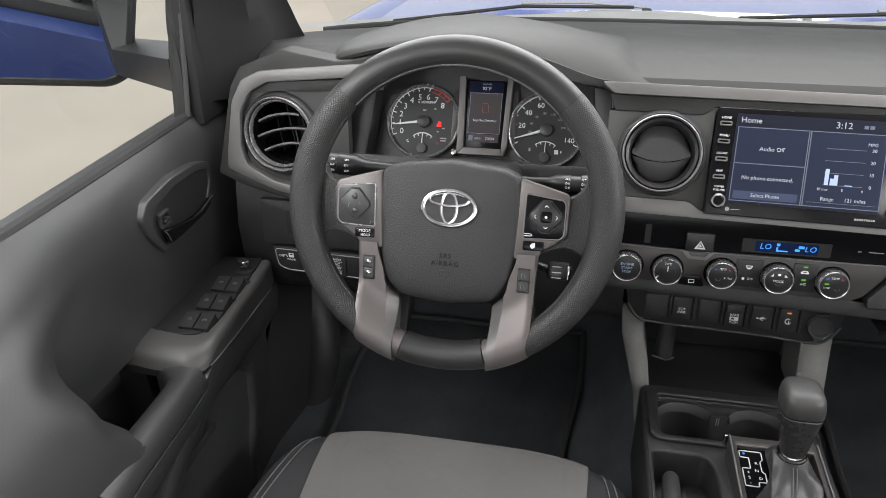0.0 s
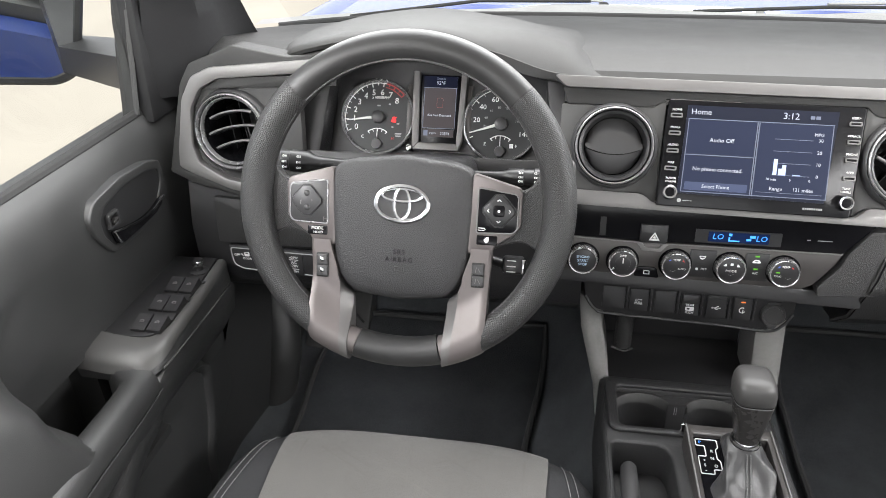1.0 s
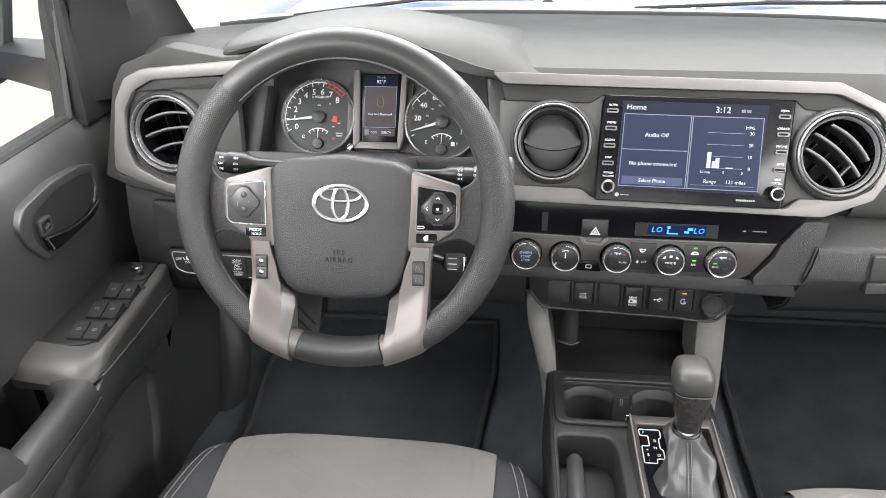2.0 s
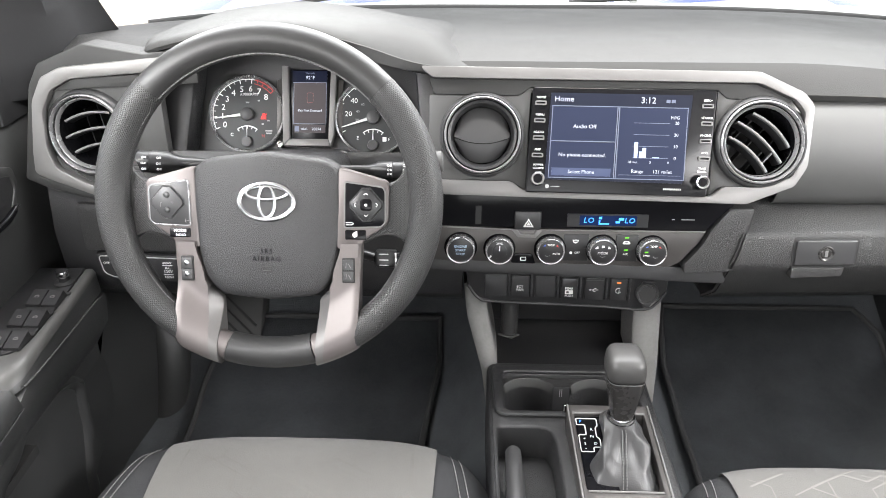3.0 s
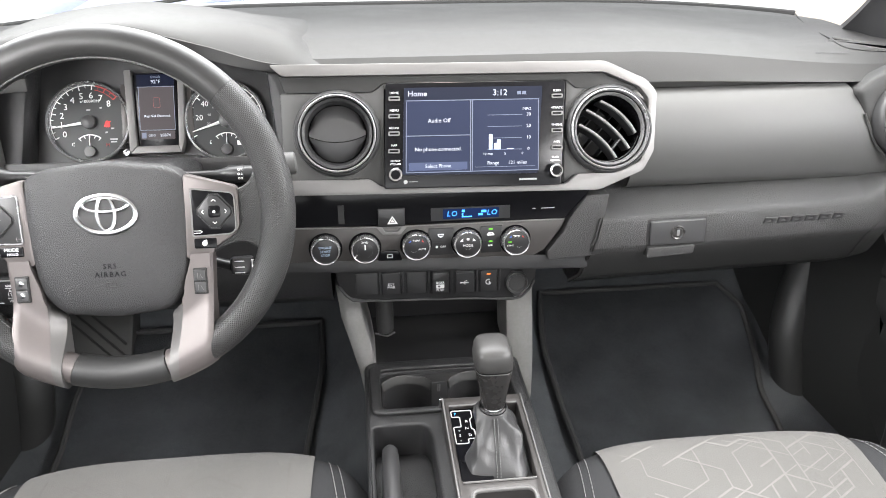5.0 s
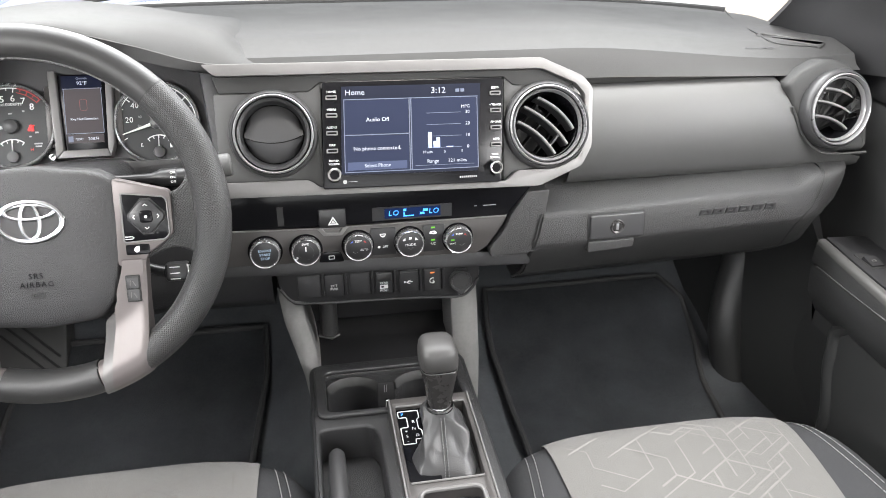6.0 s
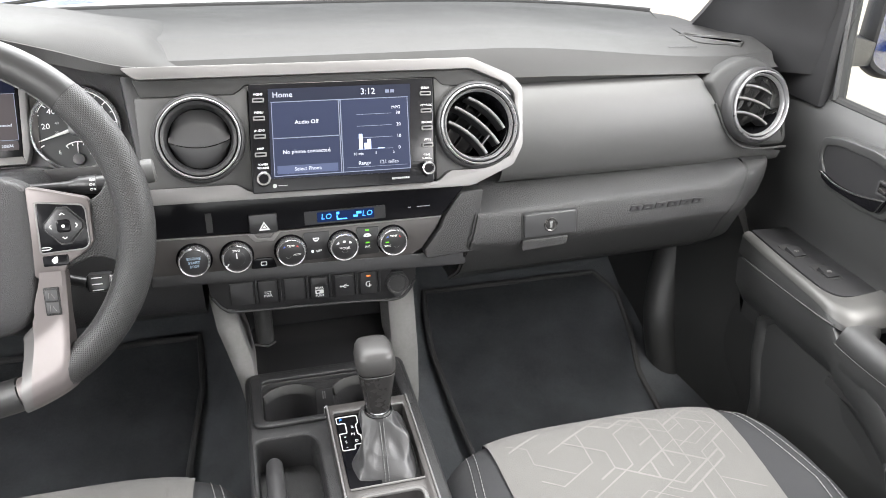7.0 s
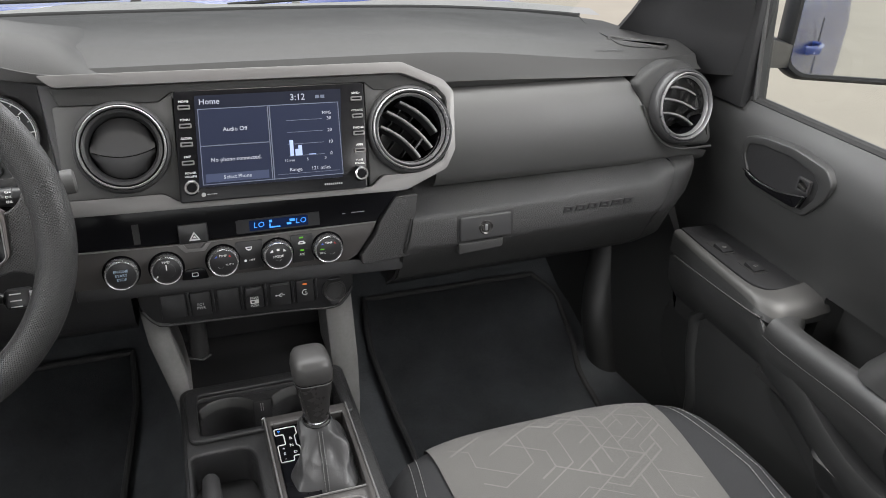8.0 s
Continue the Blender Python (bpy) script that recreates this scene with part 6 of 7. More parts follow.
# ---- heating controls ----
HF = plane_at((0.003, -0.022, 1.18), 8) @ Matrix.Translation((0, -0.0128, 0)) @ Matrix.Diagonal((1.025, 1.02, 1, 1))


def build_climate():
    cp = thing("climate_panel", (-0.05, 0.0, 1.12), "black and dark silver heating control panel with dials", "climate panel")
    part("upper_strip", poly(rounded([(-0.262, 0.078), (0.165, 0.070), (0.150, 0.052), (0.122, 0.0195), (-0.262, 0.0235)][::-1], 0.003), -0.02, 0.0, 0.0015), M_GLOSS, cp, m=HF)
    part("lower_panel", poly(rounded([(-0.262, 0.0225), (-0.133, 0.0185), (0.124, 0.0185), (0.118, 0.005), (0.095, -0.026), (0.080, -0.034), (-0.14, -0.0295), (-0.262, -0.0275)][::-1], 0.004), -0.02, -0.001, 0.002), M_HVAC, cp, "dark silver panel", m=HF)
    part("edge_line", sweep([(-0.262, 0.0228, 0.0004), (-0.13, 0.0192, 0.0004), (0.123, 0.0192, 0.0004)], 0.0011, 6), M_SATIN, cp, m=HF)
    part("lower_apron", poly(rounded([(-0.262, -0.0275), (-0.14, -0.030), (0.080, -0.0345), (0.105, -0.036), (0.163, -0.032), (0.161, -0.060), (-0.262, -0.046)][::-1], 0.004), -0.03, -0.006, 0.003), M_BLACK, cp, m=HF)
    # flank right of the panel
    part("flank", poly(rounded([(0.150, 0.053), (0.182, 0.0545), (0.170, -0.036), (0.10, -0.040), (0.098, -0.027), (0.121, 0.003), (0.127, 0.02)][::-1], 0.003), -0.02, 0.0055, 0.004, 3), M_CHARCOAL, cp, "grained charcoal flank", m=HF)
    dw = part("display", poly(rrect(-0.0085, 0.0335, 0.108, 0.0185, 0.001), -0.001, 0.0004), M_BUTTON, cp, "blue heating display", m=HF)
    part("lit_field", box(-0.046, 0.030, 0.0265, 0.0405, 0.0005, 0.0007), M_LEDBACK, dw, m=HF)
    writing("figure", "LO", 0.0105, HF, M_BLUELED, dw, -0.0340, 0.0335, 0.0008, shear=0.15, space=1.1)
    writing("figure", "LO", 0.0105, HF, M_BLUELED, dw, 0.0205, 0.0335, 0.0008, shear=0.15, space=1.1)
    part("segments", joined(box(-0.0205, -0.0185, 0.028, 0.034, 0, 0.0002), box(-0.0185, -0.0065, 0.028, 0.0298, 0, 0.0002), box(-0.0205, -0.0165, 0.0355, 0.039, 0, 0.0002), box(0.002, 0.008, 0.030, 0.033, 0, 0.0002), box(0.006, 0.013, 0.034, 0.0375, 0, 0.0002)), M_BLUELED, dw, m=HF @ Matrix.Translation((0, 0, 0.0007)))
    hz = part("hazard_switch", poly(rrect(-0.1155, 0.0325, 0.036, 0.026, 0.0015), -0.004, 0.0028, 0.0012), M_BUTTON, cp, "black hazard switch with a white triangle", m=HF)
    tri = [(-0.0072, -0.0050), (0.0072, -0.0050), (0.0, 0.0070)]
    part("triangle", poly([(-0.1145 + a, 0.0285 + b) for a, b in tri], 0.0028, 0.0032, holes=[[(-0.1145 + a * 0.55, 0.0285 + b * 0.55) for a, b in tri]]), M_WHITE, hz, m=HF)
    part("triangle", poly([(-0.1145 + a * 0.35, 0.0283 + b * 0.35) for a, b in tri], 0.0028, 0.0032), M_WHITE, hz, m=HF)
    part("notch_trim", poly(rounded([(-0.137, 0.0195), (-0.130, 0.0195), (-0.125, 0.0125), (-0.107, 0.0120), (-0.102, 0.0185), (-0.095, 0.0185), (-0.104, 0.0075), (-0.128, 0.0080)], 0.001), -0.002, 0.0015, 0.0006), M_SATIN, cp, m=HF)
    for s, w in ((0.098, 0.018), (0.0785, 0.004)):
        part("print", box(s - w / 2, s + w / 2, 0.0355, 0.0367, 0.0, 0.0003), M_GREYPRINT, cp, m=HF)
    part("dark_gap", box(-0.186, -0.178, 0.026, 0.052, 0.0, 0.0004), M_RUBBER, cp, m=HF)

    def dial(u, v, r, ring=True):
        T = HF @ Matrix.Translation((u, v, -0.001))
        part("well", lathe([(r * 1.13, 0.0012), (r * 1.10, 0.0024), (r * 1.0, 0.0008), (r, -0.004)], 36), M_GLOSS, cp, m=T)
        k = part("dial", lathe([(r, -0.002), (r, 0.009), (r * 0.98, 0.0125), (r * 0.93, 0.0140), (r * 0.87, 0.0135), (r * 0.84, 0.0120)], 40), M_DIALRING, cp, "chrome-ringed black dial", m=T)
        part("dial_face", lathe([(0, 0.0126), (r * 0.80, 0.0124), (r * 0.85, 0.0118), (r * 0.85, 0.008), (0, 0.008)], 36), M_BUTTON, k, m=T)
        return k, T @ Matrix.Translation((0, 0, 0.0128))
    k, T = dial(-0.2055, -0.0085, 0.0200)
    for i, txt in enumerate(("ENGINE", "START", "STOP")):
        writing("print", txt, 0.0049, T, M_PALEBLUE, k, 0, 0.0055 - 0.0055 * i, 0.0)
    k, T = dial(-0.1525, -0.0095, 0.0195)
    part("pointer", box(-0.0007, 0.0007, 0.001, 0.008, 0, 0.0006), M_WHITE, k, m=T)
    writing("print", "2WD", 0.0042, T, M_WHITE, k, 0, 0.0115, 0.0)
    part("knob_ridge", poly(circle(0, 0, 0.0105, 28), -0.001, 0.004, 0.0012), M_BUTTON, k, m=T @ Matrix.Translation((0, 0, -0.0035)))
    part("pointer", box(-0.0006, 0.0006, 0.002, 0.0085, 0.0006, 0.001), M_WHITE, k, m=T)
    writing("print", "4HI", 0.0035, T, M_WHITE, k, -0.0125, -0.008, 0.0, rot=50)
    for u, top in ((-0.0835, "TEMP"), (-0.0135, ""), (0.0535, "TEMP")):
        k, T = dial(u, -0.0085, 0.0195)
        if top:
            writing("print", top, 0.0041, T, M_WHITE, k, 0, 0.0095, 0.0)
            part("blue_mark", poly([(-0.0105, 0.0075), (-0.007, 0.0082), (-0.0075, 0.0105)], 0, 0.0003), M_BLUEPRINT, k, m=T)
            part("red_mark", poly([(0.0072, 0.0082), (0.0105, 0.0070), (0.0080, 0.0105)], 0, 0.0003), M_REDPRINT, k, m=T)
            if u < 0:
                writing("print", "AUTO", 0.0037, T, M_WHITE, k, 0.0075, -0.003, 0.0)
            else:
                writing("print", "SYNC", 0.0035, T, M_WHITE, k, -0.0085, -0.004, 0.0)
                part("green_lamp", box(-0.0115, -0.0065, 0.0005, 0.0022, 0, 0.0003), M_GREENLED, k, m=T)
        else:
            writing("print", "MODE", 0.0049, T, M_WHITE, k, 0, -0.001, 0.0)
            for a, b in ((-0.0085, 0.0075), (0.0085, 0.0075)):
                part("symbol", poly([(a - 0.0022, b - 0.002), (a + 0.0022, b - 0.002), (a * 0.85, b + 0.002)], 0, 0.0003), M_WHITE, k, m=T)
            part("symbol", box(-0.0018, 0.0018, 0.007, 0.010, 0, 0.0003), M_WHITE, k, m=T)
        for i in range(5):
            a = radians(200 + 35 * i)
            part("dot", poly(circle((0.004 if u < 0.04 and top else 0) * (-1 if u < 0 else 1) + 0.0032 * math.cos(a) + (0.004 if u > 0.04 else 0), -0.0065 + 0.0026 * math.sin(a) + 0.002, 0.00045, 6), 0, 0.0002), M_GREYPRINT, k, m=T)
    for u0, u1 in ((-0.0655, -0.0315), (0.0055, 0.0350)):
        pn = part("double_switch", box(u0, u1, -0.0255, 0.0135, -0.003, 0.0008, 0.0008), M_BUTTON, cp, "black switch pair", m=HF)
        um = (u0 + u1) / 2 - 0.001
        part("split", box(u0, u1, -0.0075, -0.0070, 0.0008, 0.001), M_RUBBER, pn, m=HF)
        if u0 < 0:
            part("symbol", poly(rounded([(um - 0.0045, 0.0055), (um + 0.0045, 0.0055), (um + 0.003, 0.0015), (um, 0.0), (um - 0.003, 0.0015)][::-1], 0.001), 0.0008, 0.0011, holes=[rrect(um, 0.0035, 0.0055, 0.0018, 0.0004)]), M_WHITE, pn, m=HF)
            writing("print", "OFF", 0.0044, HF, M_WHITE, pn, um + 0.003, -0.0135, 0.001)
            part("symbol", poly(circle(um - 0.0055, -0.0135, 0.0019, 8), 0.0008, 0.0011), M_WHITE, pn, m=HF)
        else:
            for v in (0.0095, -0.0085):
                part("green_lamp", box(um - 0.0026, um + 0.0026, v - 0.001, v + 0.001, 0.0009, 0.0014), M_GREENLED, pn, m=HF)
            part("symbol", poly(rounded([(um - 0.0055, 0.001), (um - 0.003, 0.0045), (um + 0.003, 0.0045), (um + 0.0055, 0.001), (um + 0.004, 0.0), (um - 0.004, 0.0)][::-1], 0.0008), 0.0008, 0.0011, holes=[rrect(um, 0.0022, 0.004, 0.0014, 0.0004)]), M_WHITE, pn, m=HF)
            writing("print", "A/C", 0.0044, HF, M_WHITE, pn, um, -0.0145, 0.001)
    sb = part("tow_switch", poly(rounded([(-0.1365, -0.030), (-0.1325, -0.0175), (-0.128, -0.0155), (-0.111, -0.0155), (-0.1065, -0.0175), (-0.1025, -0.031)][::-1], 0.003), -0.004, 0.0008, 0.001), M_GLOSS, cp, m=HF)
    part("symbol", poly(rrect(-0.1195, -0.0235, 0.008, 0.0055, 0.0012), 0.0008, 0.0011, holes=[rrect(-0.1195, -0.0235, 0.0062, 0.0038, 0.0008)]), M_WHITE, sb, m=HF)


def build_switch_row():
    R = plane_at((0, 0.025, 1.05), 5) @ Matrix.Translation((0, -0.0245, 0)) @ Matrix.Diagonal((1.025, 1.06, 1, 1))
    sr = thing("switch_panel", (-0.05, 0.05, 1.04), "black switch row with a socket below the heating panel", "switch panel")
    part("body", poly(rounded([(-0.197, 0.068), (0.103, 0.064), (0.103, 0.030), (0.088, 0.012), (0.070, 0.001), (-0.150, 0.010), (-0.176, 0.016), (-0.192, 0.035)][::-1], 0.006), -0.06, -0.002, 0.003), M_BLACK, sr, m=R)
    part("lip", sweep(smooth_path([(-0.192, 0.037, -0.001), (-0.176, 0.0165, -0.001), (-0.150, 0.0105, -0.001), (0.0, 0.0055, -0.001), (0.070, 0.0015, -0.001), (0.090, 0.012, -0.001), (0.1015, 0.030, -0.001)], 5), 0.0022, 8), M_BLACK, sr, m=R)
    for i, (u0, u1, kind) in enumerate(((-0.167, -0.134, ""), (-0.128, -0.101, "ECT"), (-0.092, -0.062, ""), (-0.0545, -0.029, "REAR"), (-0.019, 0.0095, "USB"), (0.018, 0.0435, "QI"))):
        v0, v1 = 0.0165, 0.0505
        sl = (u0 + u1) / 2 * -0.022
        b = part("switch", poly(rrect((u0 + u1) / 2, 0.0335 + sl, u1 - u0, 0.035, 0.002), -0.004, 0.0012 if kind else -0.0008, 0.001), M_BUTTON if kind else M_BLACK, sr, m=R)
        part("divider", box(u1 + 0.0018, u1 + 0.0052, 0.018 + sl, 0.0535 + sl, -0.004, 0.0012, 0.001), M_BLACK, sr, m=R)
        um = (u0 + u1) / 2
        if kind == "ECT":
            writing("print", "ECT", 0.0055, R, M_WHITE, b, um, 0.0335 + sl, 0.0014)
            writing("print", "PWR", 0.0055, R, M_WHITE, b, um, 0.0285 + sl, 0.0014)
        elif kind == "REAR":
            part("rocker", poly(rrect(um, 0.0445 + sl, 0.023, 0.0125, 0.001), 0.001, 0.0052, 0.0015), M_GREYBTN, b, m=R)
            writing("print", "REAR", 0.0052, R, M_WHITE, b, um, 0.0335 + sl, 0.0014)
            part("symbol", poly(rrect(um, 0.0278 + sl, 0.012, 0.006, 0.001), 0.0012, 0.0016, holes=[rrect(um - 0.002, 0.0278 + sl, 0.004, 0.003, 0.0005)]), M_WHITE, b, m=R)
            writing("print", "PUSH", 0.0050, R, M_WHITE, b, um, 0.0218 + sl, 0.0014)
        elif kind == "USB":
            part("symbol", joined(sweep([(um - 0.006, 0.033 + sl, 0.0014), (um + 0.006, 0.033 + sl, 0.0014)], 0.0006, 5), sweep([(um - 0.002, 0.033 + sl, 0.0014), (um + 0.001, 0.0355 + sl, 0.0014), (um + 0.003, 0.0355 + sl, 0.0014)], 0.0006, 5), sweep([(um - 0.003, 0.033 + sl, 0.0014), (um, 0.0305 + sl, 0.0014), (um + 0.002, 0.0305 + sl, 0.0014)], 0.0006, 5), poly(circle(um - 0.006, 0.033 + sl, 0.0014, 10), 0.0012, 0.0016)), M_WHITE, b, m=R)
            part("top_edge", box(u0 + 0.001, u1 - 0.001, 0.0475 + sl, 0.0485 + sl, 0.001, 0.0022), M_GREYBTN, b, m=R)
        elif kind == "QI":
            part("amber_lamp", box(um - 0.003, um + 0.003, 0.0445 + sl, 0.0465 + sl, 0.0011, 0.0016), M_AMBER, b, m=R)
            part("symbol", joined(sweep([(um + 0.004 * math.cos(radians(a)), 0.033 + sl + 0.004 * math.sin(radians(a)), 0.0014) for a in range(60, 345, 25)], 0.0006, 5), sweep([(um + 0.001, 0.028 + sl, 0.0014), (um + 0.001, 0.034 + sl, 0.0014)], 0.0006, 5)), M_WHITE, b, m=R)
    T = R @ Matrix.Translation((0.0735, 0.0285, 0))
    so = part("socket", lathe([(0, 0.003), (0.0125, 0.003), (0.0135, 0.0045), (0.0158, 0.005), (0.0172, 0.003), (0.0172, -0.004)], 32), M_CHARCOAL, sr, "round socket with a cap", m=T)
    part("cap_tab", poly(rounded([(-0.008, -0.014), (0.008, -0.014), (0.004, -0.021), (-0.004, -0.021)][::-1], 0.002), 0.0, 0.005, 0.001), M_GREYBTN, so, m=T)
    part("cap_hinge", box(-0.009, 0.009, 0.0165, 0.0195, 0.0, 0.004, 0.001), M_BLACK, so, m=T)
    for k in range(10):
        a = radians(18 + 36 * k)
        part("mark", box(0.0128 * math.cos(a) - 0.0012, 0.0128 * math.cos(a) + 0.0012, 0.0128 * math.sin(a) - 0.0007, 0.0128 * math.sin(a) + 0.0007, 0.0035, 0.0048), M_BLACK, so, m=T)


def build_glovebox():
    gb = thing("glove_box", (0.41, 0.02, 1.05), "grained black glove box with a lockable latch, closed", "glove box")

    def lid_ring(q):
        """The lid's section; its shelf is hollowed out below the panel and closes in a curve at the far end."""
        k = ramp(0.90, 0.985, q)
        zt = lerp(1.194, 1.209, q) + 0.002
        zc, zb = lerp(1.176, 1.192, q), lerp(1.130, 1.142, q ** 1.6)
        zs, zf = zt + 0.0125, zc + 0.0115
        pr = [(0.060, zs + 0.006), (lerp(0.022, -0.012, k), zs + 0.001), (lerp(0.012, -0.020, k), lerp(zs - 0.003, zs - 0.001, k)), (lerp(-0.010, -0.025, k), lerp(lerp(zs, zf, 0.62), zs - 0.003, k)), (lerp(-0.024, -0.028, k), lerp(zf + 0.002, zs - 0.007, k)),
              (-0.030, lerp(zf - 0.001, zs - 0.012, k)), (-0.0335, zf - 0.007), (-0.036, lerp(zf, zb + 0.010, 0.6)), (-0.0385, zb + 0.018), (-0.038, zb + 0.011), (-0.032, zb + 0.001), (-0.012, lerp(1.084, 1.095, q)), (0.04, lerp(1.042, 1.055, q)), (0.14, 1.03)]
        left = [0.197, 0.196, 0.193, 0.188, 0.184, 0.181, 0.1790, 0.175, 0.1705, 0.1695, 0.168, 0.163, 0.165, 0.165]
        right = [0.617, 0.617, 0.616, 0.615, 0.613, 0.612, 0.608, 0.600, 0.588, 0.586, 0.584, 0.582, 0.59, 0.59]
        return [(lerp(a, b, q), y, z) for (y, z), a, b in zip(pr, left, right)]
    rings = [lid_ring(i / 60) for i in range(61)]
    part("door", loft(rings, False, False), M_CHARCOAL, gb, "grained charcoal lid", smooth=50)
    part("seam_gap", sweep([Vector(p) + Vector((-0.0016, 0.004, 0.0)) for p in rings[0][2:13]], 0.0022, 8), M_RUBBER, gb)
    part("seam_gap", sweep([Vector(p) + Vector((0.0015, 0.003, 0.0)) for p in rings[-1][1:13]], 0.0026, 8), M_RUBBER, gb)
    # fixed end beside the door
    e = rings[-1]
    ends = []
    for i in range(13):
        q = i / 12
        ends.append([(x + 0.003 + q * 0.062, y + 0.030 * q ** 2 + 0.012 * ramp(0.7, 1.0, q), z + 0.002 * q) for x, y, z in e])
    part("end_panel", loft(ends, False, False), M_CHARCOAL, gb, "grained charcoal end panel", smooth=50)
    # latch with its lock, set in a shadow gap, and the pull lip below
    L = plane_at((0.2900, -0.0335, 1.1650), 8) @ Matrix.Rotation(radians(1.0), 4, 'Z')
    part("latch_gap", poly(rrect(0, 0, 0.0885, 0.0440, 0.005), -0.010, 0.0030, 0.001), M_RUBBER, gb, m=L)
    lt = part("latch", poly(rrect(0, 0.0005, 0.0815, 0.0360, 0.003), -0.01, 0.0066, 0.002, 3), M_GREYBTN, gb, "square black latch with a key lock", m=L)
    part("lock", lathe([(0, 0.0078), (0.0066, 0.0078), (0.0075, 0.0070), (0.0098, 0.0082), (0.0108, 0.0074), (0.0110, 0.004)], 28), M_KNOB, lt, "grey key lock", m=L)
    part("keyhole", joined(box(-0.0021, 0.0021, -0.0048, 0.0048, 0.0074, 0.0082, 0.0006), box(-0.0007, 0.0007, -0.0030, 0.0030, 0.0082, 0.0084)), M_RING, lt, m=L)
    part("pull_recess", poly(rounded([(-0.043, -0.018), (0.030, -0.018), (0.027, -0.029), (-0.043, -0.029)][::-1], 0.003), -0.012, 0.0022), M_RUBBER, gb, m=L)
    part("pull_lip", poly(rounded([(-0.043, -0.0205), (0.0285, -0.0205), (0.0260, -0.0345), (-0.043, -0.0375)][::-1], 0.003), -0.012, 0.0062, 0.0025, 3), M_CHARCOAL, gb, "grained pull lip", m=L)
    # raised badge drawn as six plain bars
    for k in range(6):
        q = k / 5
        part("badge_bar", poly(rounded([(-0.0092, -0.0045), (0.0070, -0.0045), (0.0092, 0.0045), (-0.0070, 0.0045)], 0.001), -0.004, 0.0016, 0.0004, holes=[[(-0.0035, -0.0012), (0.0028, -0.0012), (0.0035, 0.0012), (-0.0028, 0.0012)]]), M_BLACK, gb, m=plane_at((lerp(0.4270, 0.5310, q), -0.0352, lerp(1.1765, 1.1795, q)), 6))


# ---- middle console ----
KM = Matrix(((1, 0, 0, 0), (0, 1, 0, 0), (0, -0.12, 1, -0.0175), (0, 0, 0, 1)))


